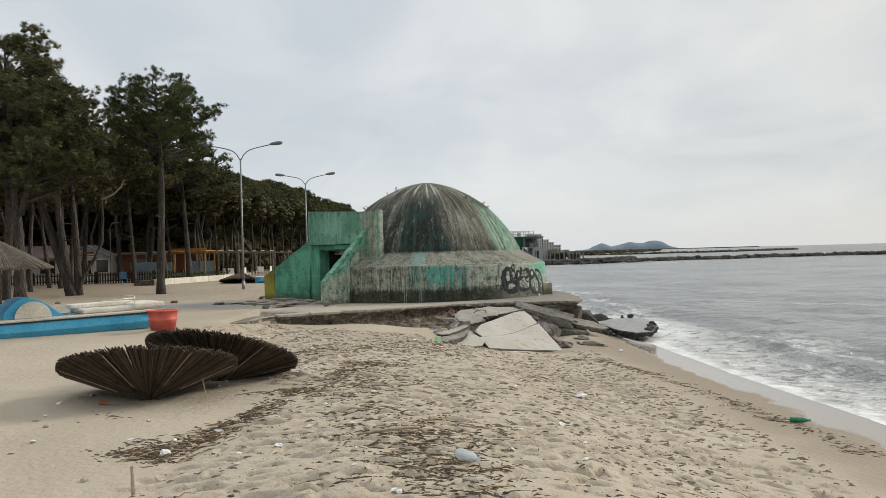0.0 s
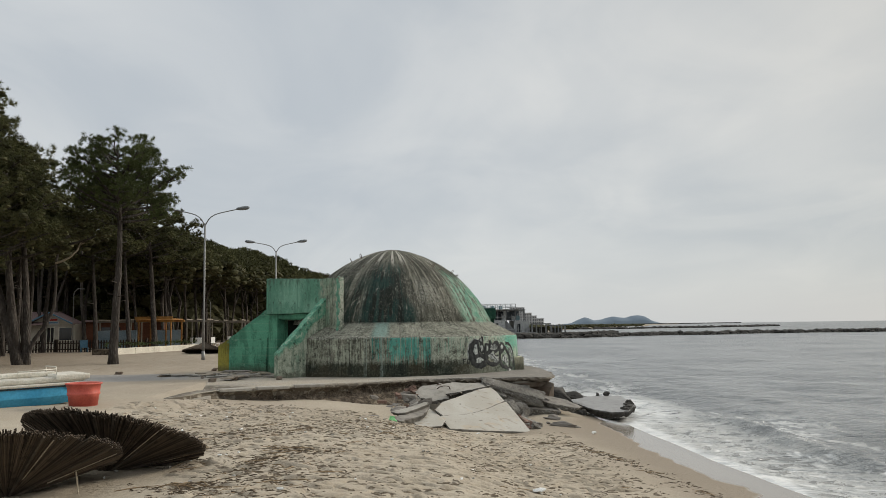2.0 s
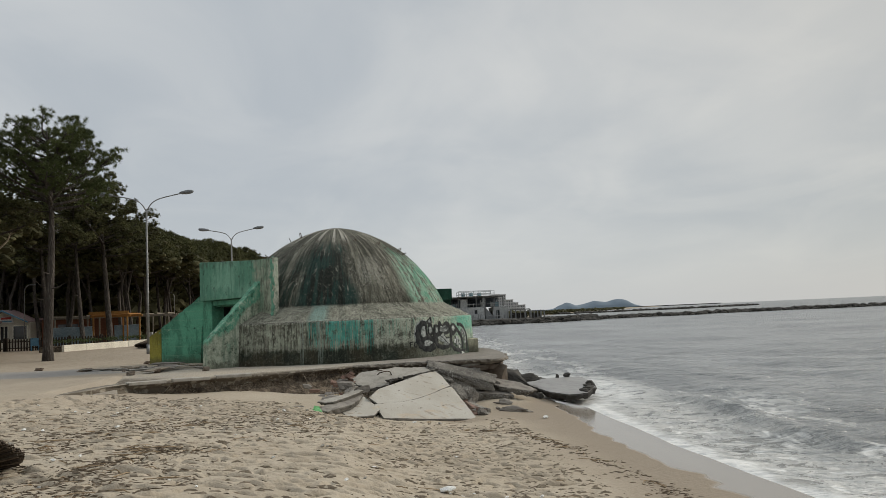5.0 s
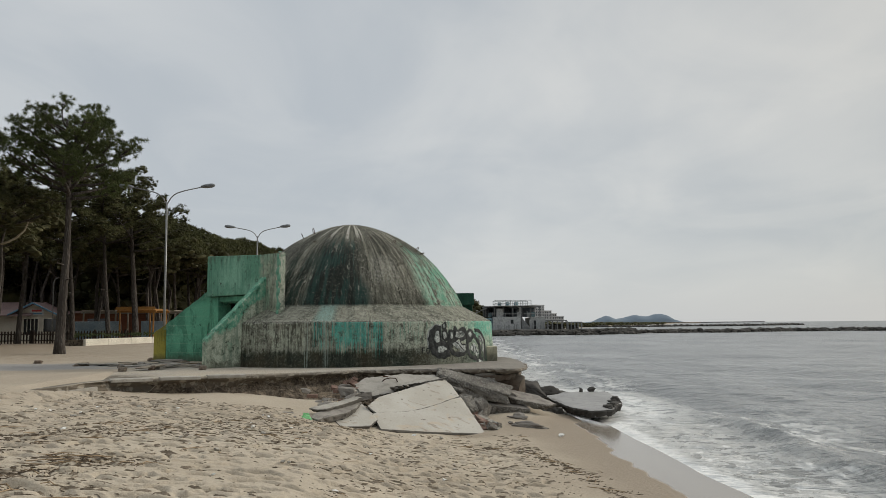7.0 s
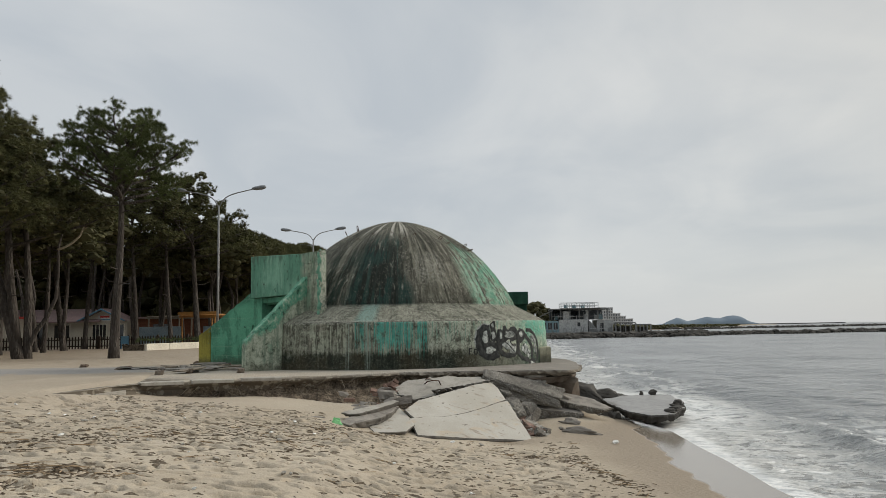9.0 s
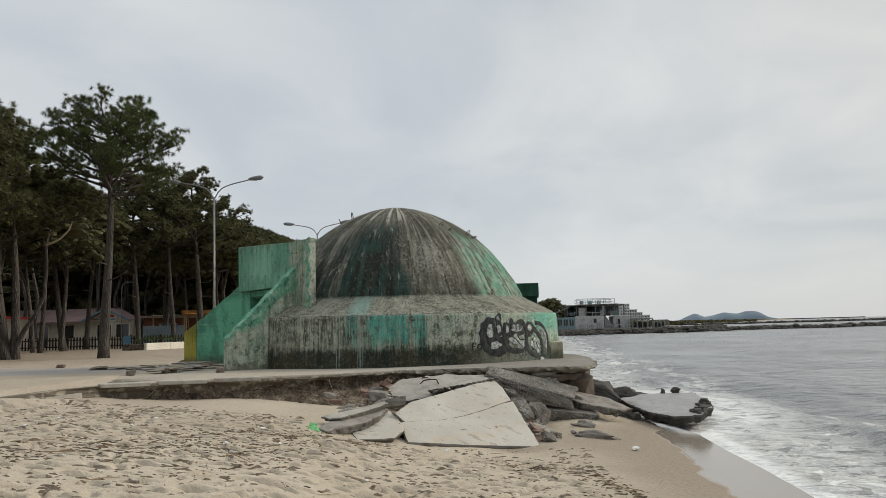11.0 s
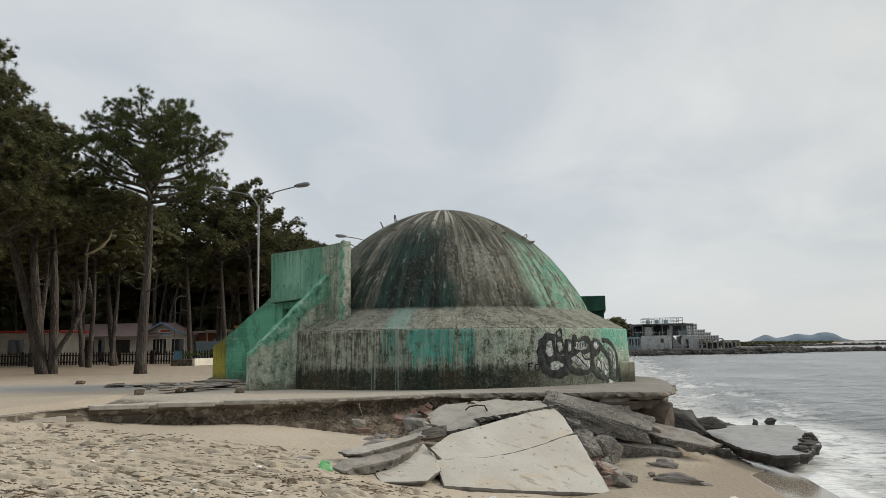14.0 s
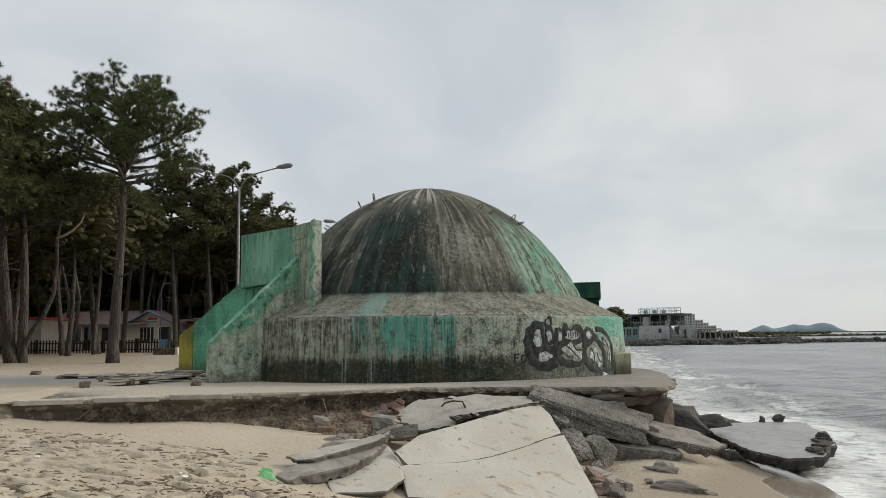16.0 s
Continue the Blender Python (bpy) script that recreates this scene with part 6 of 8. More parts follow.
fallen_parasol(Matrix.Translation((-3.55, 10.0, float(land(-3.55, 10.0)) - 0.02)) @ Matrix.Rotation(radians(-18), 4, "X") @ Matrix.Rotation(radians(-4), 4, "Y") @ Matrix.Scale(1.13, 4) @ Matrix.Rotation(0.4, 4, "Z"), 5, "dark thatched parasol top lying upside down on the sand")
fallen_parasol(Matrix.Translation((-3.12, 11.45, float(land(-3.12, 11.45)) - 0.02)) @ Matrix.Rotation(radians(-22), 4, "X") @ Matrix.Rotation(radians(6), 4, "Y") @ Matrix.Scale(1.13, 4) @ Matrix.Rotation(1.4, 4, "Z"), 9, "dark thatched parasol top lying upside down behind another")
fallen_parasol(Matrix.Translation((-13.3, 52.5, 0.66)) @ Matrix.Rotation(radians(172), 4, "X") @ Matrix.Scale(1.4, 4), 14, "brown thatched parasol top lying on the sand near the low wall")
solid("cane_prop", Geo().tube([(-2.96, 10.21, 0.12), (-2.86, 10.09, -0.24)], 0.008, 5), CANE, "thin pale cane propping the fallen parasol", "cane")


def standing_parasol(x, y, h, seed, label):
    z = float(land(x, y))
    par = thing("thatched_parasol", label, "parasol", pose(x, y, z), "standing thatched parasols")
    part("pole", Geo().tube([(0, 0, -0.2), (0, 0, h)], 0.045, 10), POLE, par, "dark wooden pole", True)
    m = Matrix.Translation((0, 0, h + 0.02)) @ Matrix.Rotation(math.pi, 4, "X")
    g = thatch_mesh(1.30, radians(60), 520, seed, 0.013)
    part("thatch", g, THATCH_GREY, par, "grey weathered reed thatch", at=m)
    part("under_thatch", thatch_mesh(1.26, radians(59), 300, seed + 1, 0.015), THATCH_GREY, par, at=m)
    for k in range(8):
        t = 2 * math.pi * k / 8
        part("rib", Geo().tube([(0, 0, h - 0.05), (math.cos(t) * 1.05, math.sin(t) * 1.05, h - 0.68)], 0.014, 6), POLE, par)


standing_parasol(-9.6, 17.4, 2.13, 21, "standing thatched parasol with a grey reed roof")
standing_parasol(-16.2, 29.5, 2.3, 25, "standing thatched parasol near the pines")

# ---- pedal boat ----
BLUE = plain("sun_faded_blue_hull", (0.055, 0.29, 0.48), (0.085, 0.36, 0.55), 2, 0.45, fine=0.12, bump=0.1)
CREAM = plain("dirty_cream_plastic", (0.62, 0.59, 0.51), (0.50, 0.46, 0.38), 3, 0.5, fine=0.15, bump=0.1)
DARKLINE = plain("dark_rubbing_strip", (0.03, 0.05, 0.06), (0.05, 0.06, 0.07), 5, 0.6)
RED_TUB = plain("faded_red_plastic", (0.42, 0.085, 0.065), (0.52, 0.13, 0.095), 3, 0.5, fine=0.12, bump=0.1)


def pontoon(length, y0, y1, h):
    V, F, n = [], [], 17
    for i in range(n):
        t = i / (n - 1)
        x = -length / 2 + length * t
        k = min(1.0, (1 - t) * 9.0 + 0.1) ** 0.5 * min(1.0, t * 9 + 0.3)
        lift = 0.07 * max(0, (t - 0.75) / 0.25) ** 2
        ym, w = (y0 + y1) / 2, (y1 - y0) / 2
        V += [(x, ym - w * 0.55 * k, lift), (x, ym - w * k, h * 0.45 + lift * 0.5), (x, ym - w * k * 1.02, h), (x, ym + w * k * 1.02, h), (x, ym + w * k, h * 0.45 + lift * 0.5), (x, ym + w * 0.55 * k, lift)]
    for i in range(n - 1):
        for j in range(6):
            k = (j + 1) % 6
            F.append((i * 6 + j, (i + 1) * 6 + j, (i + 1) * 6 + k, i * 6 + k))
    F += [(0, 1, 2, 3, 4, 5), tuple((n - 1) * 6 + j for j in range(5, -1, -1))]
    return bevelled(Geo().add(V, F), 0.012)


def pedal_boat():
    a = math.degrees(math.atan2(2.1, 2.55))
    boat = thing("pedal_boat", "blue and cream pedal boat beached on the sand", "pedal boat", pose(-8.72, 18.5, -0.08, 0, -1.0, a))
    part("hull", pontoon(4.2, -0.72, -0.22, 0.40), BLUE, boat, "faded blue hull")
    part("hull", pontoon(4.2, 0.22, 0.72, 0.40), BLUE, boat, "faded blue hull")
    part("rubbing_strip", bevelled(Geo().box(-2.08, 1.85, -0.742, -0.715, 0.365, 0.395), 0.005), DARKLINE, boat)
    part("deck", bevelled(Geo().box(-2.0, 1.95, -0.76, 0.76, 0.402, 0.455), 0.02), CREAM, boat, "dirty cream deck")
    part("bow_deck", bevelled(Geo().box(0.35, 2.12, -0.58, 0.58, 0.457, 0.56), 0.035), CREAM, boat)
    part("bow_rim", bevelled(Geo().box(1.5, 2.2, -0.62, 0.62, 0.50, 0.62), 0.04), CREAM, boat)
    part("bench", bevelled(Geo().box(0.25, 1.7, 0.1, 0.5, 0.56, 0.66), 0.03), CREAM, boat)
    rail = Geo().tube([(1.55, -0.45, 0.6), (1.55, -0.45, 0.78), (1.55, 0.35, 0.78), (1.55, 0.35, 0.6)], 0.014, 6)
    part("rail", rail, CREAM, boat, "bent white rail", True)
    part("rail", Geo().tube([(0.8, -0.45, 0.58), (0.8, -0.45, 0.72), (1.55, -0.45, 0.74)], 0.012, 6), CREAM, boat, "", True)
    # arched wheel housing with a pale seat back
    V, F, n = [], [], 15
    for y in (-0.5, 0.5):
        for i in range(n):
            t = i / (n - 1)
            x = -1.25 + 1.75 * t
            z = 0.45 + 0.46 * math.sin(math.pi * min(1.0, t * 1.35 + 0.06) ** 0.8) * (1 - max(0, t - 0.55) * 1.5)
            V.append((x, y, max(z, 0.455)))
        for i in range(n):
            V.append((-1.25 + 1.75 * i / (n - 1), y, 0.44))
    for i in range(n - 1):
        F += [(i, i + 1, 2 * n + i + 1, 2 * n + i), (i, n + i, n + i + 1, i + 1), (2 * n + i, 2 * n + i + 1, 3 * n + i + 1, 3 * n + i)]
    F += [(0, 2 * n, 3 * n, n), (n - 1, 2 * n - 1, 4 * n - 1, 3 * n - 1)]
    part("wheel_housing", bevelled(Geo().add(V, F), 0.02), BLUE, boat, "arched blue wheel housing")
    seat = Geo().prism([(-1.05 + 0.42 * (1 - math.cos(t)) * 0.9, 0.46 + 0.36 * math.sin(t)) for t in np.linspace(0, math.pi, 13)], -0.54, -0.515)
    seat.v = [(x, z, y) for x, y, z in seat.v]
    part("seat_shell", bevelled(seat, 0.008), CREAM, boat, "pale rounded seat shell")
    return boat


pedal_boat()
tub = thing("tub", "faded red plastic tub standing against the pedal boat", "tub", pose(-6.26, 18.2, ground_at(-6.26, 18.2) - 0.05) @ Matrix.Diagonal((0.93, 0.93, 0.9, 1)))
part("body", Geo().revolve([(0.0, 0.01), (0.27, 0.0), (0.285, 0.02), (0.315, 0.28), (0.335, 0.30), (0.34, 0.335), (0.325, 0.345), (0.35, 0.52), (0.375, 0.525), (0.38, 0.55), (0.365, 0.56), (0.345, 0.545), (0.29, 0.06), (0.0, 0.04)], 40), RED_TUB, tub, "", True)

# ---- litter on the beach ----
CLEAR = Nodes("milky_clear_plastic")
CLEAR.b.inputs["Transmission Weight"].default_value = 0.5
CLEAR.b.inputs["IOR"].default_value = 1.2
CLEAR.b.inputs["Specular IOR Level"].default_value = 0.5
CLEAR = CLEAR.done((0.72, 0.76, 0.78), 0.25)
GREEN_PLASTIC = plain("green_bottle_plastic", (0.03, 0.19, 0.10), (0.05, 0.25, 0.14), 5, 0.3)
LIME = plain("lime_green_bag", (0.16, 0.42, 0.16), (0.26, 0.55, 0.27), 6, 0.5)
WHITE = plain("white_litter", (0.72, 0.71, 0.68), (0.60, 0.59, 0.55), 9, 0.7)
ORANGE = plain("orange_litter", (0.62, 0.17, 0.06), (0.55, 0.14, 0.06), 9, 0.7)


def bottle(at, body, cap, s, label):
    b = thing("bottle", label, "bottle", at)
    part("body", Geo().revolve([(0.001, 0.0), (0.033 * s, 0.002), (0.037 * s, 0.012), (0.037 * s, 0.06), (0.033 * s, 0.075), (0.037 * s, 0.09), (0.037 * s, 0.17 * s), (0.028 * s, 0.21 * s), (0.014 * s, 0.235 * s), (0.013 * s, 0.25 * s)], 20), body, b, "", True)
    part("cap", Geo().revolve([(0.016 * s, 0.25 * s), (0.016 * s, 0.272 * s), (0.001, 0.273 * s)], 14), cap, b)


def lie(x, y, turn, dz=0.03):
    return pose(x, y, float(land(x, y)) + dz, 88, 0, turn)


bottle(lie(0.24, 6.60, 30, 0.04), CLEAR, CLEAR, 1.15, "crushed clear plastic bottle lying on the sand")
bottle(lie(5.43, 12.58, 60, 0.03), GREEN_PLASTIC, GREEN_PLASTIC, 1.1, "green plastic bottle lying at the tide line")
solid("plastic_bag", rock_mesh("plastic_bag", 0.10, 0.07, 0.07, 77, 0.5, 3), LIME, "crumpled lime green plastic bag by the slab", "plastic bag", pose(-0.12, 20.02, -0.60, 10, 20, 0))
solid("driftwood_stick", Geo().tube([(x, y, ground_at(x, y) + up) for x, y, up in ((-0.66, 7.20, 0.05), (-0.36, 7.36, 0.06), (-0.14, 7.50, 0.065), (-0.04, 7.42, 0.045))], [0.009, 0.015, 0.016, 0.009], 6), CANE, "pale driftwood stick on the sand", "stick", smooth=True)
solid("wooden_stake", Geo().tube([(-1.94, 5.37, -0.02), (-1.95, 5.38, 0.17)], [0.014, 0.01], 6), WOOD_GREY, "small grey stake standing in the sand", "stake")


def scatter():
    rnd = random.Random(12)
    white_me, dark_me = [], []
    for i in range(4):
        w = rock_mesh("shell", 0.035, 0.025, 0.014, 60 + i, 0.4, 2)
        w.materials.append(WHITE)
        white_me.append(w)
        d = rock_mesh("pebble", 0.04, 0.028, 0.018, 70 + i, 0.4, 2)
        d.materials.append(CONC)
        dark_me.append(d)
    for i in range(150):
        x, y = rnd.uniform(-5, 4.2), rnd.uniform(4.5, 20.5)
        if y > kerb_y(x) - 0.4:
            continue
        me = rnd.choice(white_me if i % 5 < 3 else dark_me)
        s = rnd.uniform(0.5, 1.4)
        ob = new("shell" if me in white_me else "pebble", me)
        tagged(ob, "white shell lying on the sand" if me in white_me else "small grey pebble on the sand", "shell" if me in white_me else "pebble", "shells on the beach" if me in white_me else "pebbles on the beach")
        ob.matrix_basis = pose(x, y, ground_at(x, y) + 0.012, rnd.uniform(-20, 20), rnd.uniform(-20, 20), rnd.uniform(0, 360)) @ Matrix.Diagonal((s, s, s, 1))
    for x, y, s, mat, what in ((-2.33, 7.12, 1.7, WHITE, "crumpled grey-white litter in the weed"), (-2.12, 8.0, 1.2, WHITE, "white litter in the weed"), (-3.95, 9.62, 1.5, ORANGE, "scrap of orange litter"), (4.75, 21.6, 2.0, WHITE, "white scrap lying on the wet sand"), (1.4, 8.9, 1.3, WHITE, "white scrap on the sand"), (2.2, 12.6, 2.4, WHITE, "pale scrap on the sand")):
        solid("litter", rock_mesh("litter", 0.045 * s, 0.03 * s, 0.014 * s, int(s * 100), 0.5, 2), mat, what, "litter", pose(x, y, ground_at(x, y) + 0.015 * s, 0, 0, x * 90), "litter on the beach")


scatter()


CLUMPS = ((-1.05, 13.3), (-1.75, 10.3))


REED = plain("dry_reed", (0.20, 0.135, 0.075), (0.33, 0.25, 0.16), 4, 0.8)


def weed_stuff():
    """Dry weed and twigs, gathered in wavering drift lines."""
    rnd = random.Random(4)
    spots = []
    lines = (((-2.75, 7.3), (-2.3, 7.1), (-2.15, 7.9), (-1.95, 8.7), (-1.7, 9.9), (-1.4, 12.0), (-1.2, 13.2)), ((0.3, 5.3), (0.2, 6.2), (-0.2, 7.2), (-0.7, 8.4), (-1.0, 10.2), (-0.9, 12.2)), ((-2.6, 13.0), (-2.4, 15.2), (-1.3, 16.8), (0.2, 17.2)), ((2.6, 19.4), (3.8, 19.2), (4.4, 17.5), (4.9, 15.0), (5.3, 12.6), (5.6, 10.5)), ((0.2, 5.6), (0.0, 6.8), (0.3, 8.2)), ((-1.5, 17.6), (-0.2, 18.8), (0.6, 19.7)))
    counts = (1500, 1000, 900, 750, 600, 400)
    for ln, cnt in zip(lines, counts):
        for i in range(cnt):
            t = rnd.random() * (len(ln) - 1)
            k = min(int(t), len(ln) - 2)
            f = t - k
            clump = noise.noise(Vector((t * 3.1, cnt, 0)))
            if clump < rnd.uniform(-0.7, 0.3):
                continue
            sp = 0.13 if ln[0][0] in (2.6, -2.75) else 0.34
            spots.append((ln[k][0] * (1 - f) + ln[k + 1][0] * f + rnd.gauss(0, sp), ln[k][1] * (1 - f) + ln[k + 1][1] * f + rnd.gauss(0, sp * 1.3), 1.0))
    # two denser clumps of twigs and weed
    for cx, cy in CLUMPS:
        for j in range(170):
            spots.append((cx + rnd.gauss(0, 0.26), cy + rnd.gauss(0, 0.12), 1.0))
    # small heaps all over the trampled sand, thicker on the landward half
    for i in range(260):
        cx, cy = rnd.uniform(-5.2, 4.0), rnd.uniform(4.4, 21.0)
        if trampled(cx, cy) < rnd.random() - 0.05 or noise.noise(Vector((cx * 0.5, cy * 0.35, 3.0))) < rnd.uniform(-0.5, 0.4):
            continue
        wide = rnd.uniform(0.04, 0.16)
        for j in range(rnd.randint(3, 14)):
            spots.append((cx + rnd.gauss(0, wide * 1.5), cy + rnd.gauss(0, wide), 0.8))
    for i in range(800):
        x, y = rnd.uniform(-4.5, 4.3), rnd.uniform(4.2, 21.5)
        if trampled(x, y) > rnd.random() - 0.1:
            spots.append((x, y, 0.6))
    g = Geo()
    for x, y, s in spots:
        if y > kerb_y(x) - 0.15 or shore_x(y) - x < 0.9:
            continue
        for _ in range(2 if s == 1.0 else 1):
            px, py = x + rnd.gauss(0, 0.05), y + rnd.gauss(0, 0.05)
            a, l, w = rnd.gauss(0.1, 0.6), rnd.uniform(0.03, 0.16) * s, rnd.uniform(0.003, 0.009)
            if rnd.random() < 0.2:
                a, w = rnd.uniform(0, 3.14), w * 1.8
            z = ground_at(px, py)
            d, n = Vector((math.cos(a), math.sin(a), rnd.gauss(0, 0.10))), Vector((-math.sin(a), math.cos(a), 0))
            p, h = Vector((px, py, z - 0.004)), rnd.uniform(0.007, 0.016)
            up = Vector((0, 0, h))
            # a flat chip with a low ridge
            g.add([p - d * l * 0.5, p - n * w + d * l * rnd.uniform(-0.2, 0.2), p + d * l * 0.5, p + n * w + d * l * rnd.uniform(-0.2, 0.2), p - d * l * 0.2 + up, p + d * l * 0.2 + up * rnd.uniform(0.4, 1.0)],
                  [(0, 1, 4), (1, 5, 4), (1, 2, 5), (2, 3, 5), (3, 4, 5), (3, 0, 4)])
    stems = Geo()
    for x, y, s in rnd.sample(spots, 420):
        if y > kerb_y(x) - 0.3 or shore_x(y) - x < 1.2:
            continue
        a, l = rnd.gauss(0.1, 0.9), 0.05 + 0.22 * rnd.random() ** 2
        dx, dy, r = math.cos(a) * l, math.sin(a) * l, rnd.uniform(0.003, 0.007)
        mx, my = x + rnd.gauss(0, l * 0.12), y + rnd.gauss(0, l * 0.12)
        stems.tube([(x - dx, y - dy, ground_at(x - dx, y - dy) + r), (mx, my, ground_at(mx, my) + r + rnd.uniform(0.004, 0.02)), (x + dx, y + dy, ground_at(x + dx, y + dy) + r)], [r * 0.7, r, r * 0.5], 5)
    solid("reed_stems", stems, REED, "pale brown broken reed stems lying in the weed", "reeds", kind="stuff")
    solid("beach_weed", g, WEED, "dry dark weed and twigs strewn over the sand", "seaweed", kind="stuff")


weed_stuff()


def dent_shade_strips():
    """Low ragged sand ridges between the footprints, coloured dark for shade in the dents."""
    rnd = random.Random(21)
    g = Geo()
    count = 0
    while count < 6500:
        x, y = rnd.uniform(-5.3, 4.6), rnd.uniform(0.5, 21.3)
        if rnd.random() > (y - 0.5) / 4 or rnd.random() > (x + 5.6) / 1.2 or y > kerb_y(x) - 0.25 or shore_x(y) - x < 2.2 or noise.noise(Vector((x * 0.7, y * 0.4, 8.0))) < rnd.uniform(-0.75, 0.25) or trampled(x, y) < rnd.random() * 0.85 + 0.1 or (-0.4 < x < 3.4 and y > 20.2):
            continue
        count += 1
        l = 0.014 + 0.062 * rnd.random() ** 2.0
        l *= 0.6 + 0.4 * min(1.0, max(0.0, (y - 6) / 4))
        wide, h, a = l * rnd.uniform(0.14, 0.32), l * rnd.uniform(0.14, 0.30) + 0.006, rnd.gauss(0.15, 0.35 + 0.5 * (l < 0.04))
        ca, sa = math.cos(a), math.sin(a)
        z = ground_at(x, y) - 0.002
        n = 6
        V = []
        for row, (v, up) in enumerate(((-1.0, 0.0), (-0.35, 1.0), (1.2, -0.1))):
            for i in range(n):
                u = (i / (n - 1) * 2 - 1)
                e = 1 - abs(u) ** 2.5
                du, dv = u * l + rnd.gauss(0, l * 0.05), (v * (0.25 + 0.75 * e) + 0.35 * math.sin(u * 2.2 + a * 5) + rnd.gauss(0, 0.22)) * wide
                V.append((x + du * ca - dv * sa, y + du * sa + dv * ca, z + max(up, 0) * h * e * rnd.uniform(0.6, 1.2) - (0.006 if up <= 0 else 0)))
        g.add(V, [(r * n + i, r * n + i + 1, (r + 1) * n + i + 1, (r + 1) * n + i) for r in range(2) for i in range(n - 1)])
    solid("sand_clods", g, DENT_SHADE, "low sand ridges coloured dark for the shade in footprints", "sand", kind="stuff")


# sand darkened to stand in for the shaded sides of footprints
DENT_SHADE = plain("damp_turned_sand", (0.155, 0.125, 0.093), (0.26, 0.217, 0.165), 5, 0.95, fine=0.3, bump=0.4, bscale=80)
dent_shade_strips()

# ---- pines ----
def bark_material():
    k = Nodes("grey_brown_pine_bark")
    v = k.scaled(1, 1, 0.28)
    plates = k.voronoi(15, v)
    c = k.mix(k.ramp(k.noise(4, 5, v), 0.3, 0.7), (0.112, 0.098, 0.085), (0.053, 0.046, 0.040))
    c = k.mix(k.ramp(plates, 0.35, 0.6, 0.0, 0.55), c, (0.035, 0.028, 0.024))
    k.bump(k.ramp(plates, 0.1, 0.6, 1.0, 0.0), 0.8, 0.05)
    k.bump(k.noise(30, 3, v), 0.4, 0.01)
    return k.done(c, 0.95)


def needle_material(name, a, b):
    k = Nodes(name)
    t = k.island()
    c = k.mix(t, a, b)
    c = k.mix(k.ramp(k.noise(0.7, 3), 0.4, 0.65, 0.0, 0.6), c, tuple(v * 0.6 for v in a))
    k.b.inputs["Subsurface Weight"].default_value = 0.0
    return k.done(c, 0.75)


BARK = bark_material()
NEEDLE = needle_material("olive_pine_needles", (0.055, 0.072, 0.024), (0.115, 0.13, 0.048))
# needle colour darkened for the shade deep in crowns and wood
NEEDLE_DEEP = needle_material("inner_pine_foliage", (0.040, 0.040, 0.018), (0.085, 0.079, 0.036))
NEEDLE_DARK = needle_material("dark_pine_needles", (0.062, 0.066, 0.028), (0.144, 0.140, 0.060))


def needles(centres, out, count, length, width, seed, droop=0.0):
    """Round tufts of thin needles at the given points."""
    rnd = np.random.RandomState(seed)
    n = len(centres)
    C = np.repeat(np.asarray(centres, float), count, 0)
    O = np.repeat(np.asarray(out, float), count, 0)
    D = rnd.normal(size=(n * count, 3)) + O * 0.55 + np.array([0, 0, 0.45 - droop])
    D /= np.linalg.norm(D, axis=1, keepdims=True)
    S = np.cross(D, rnd.normal(size=D.shape))
    S /= np.linalg.norm(S, axis=1, keepdims=True) + 1e-9
    L = length * rnd.uniform(0.7, 1.1, (n * count, 1))
    base = C + D * length * 0.08
    P = np.stack([base + S * width, base - S * width, base + D * L], 1).reshape(-1, 3)
    me = bpy.data.meshes.new("crown")
    me.vertices.add(len(P))
    me.vertices.foreach_set("co", P.astype(np.float32).ravel())
    me.loops.add(len(P))
    me.loops.foreach_set("vertex_index", np.arange(len(P), dtype=np.int32))
    me.polygons.add(len(P) // 3)
    me.polygons.foreach_set("loop_start", np.arange(0, len(P), 3, dtype=np.int32))
    me.update(calc_edges=True)
    return me


def bend(a, b, n, rnd, wob):
    a, b = Vector(a), Vector(b)
    ph = rnd.uniform(0, 6.28)
    side = Vector((rnd.gauss(0, 1), rnd.gauss(0, 1), 0)).normalized()
    return [a.lerp(b, i / (n - 1)) + side * wob * math.sin(math.pi * i / (n - 1)) * math.cos(ph + 2.3 * i / n) for i in range(n)]


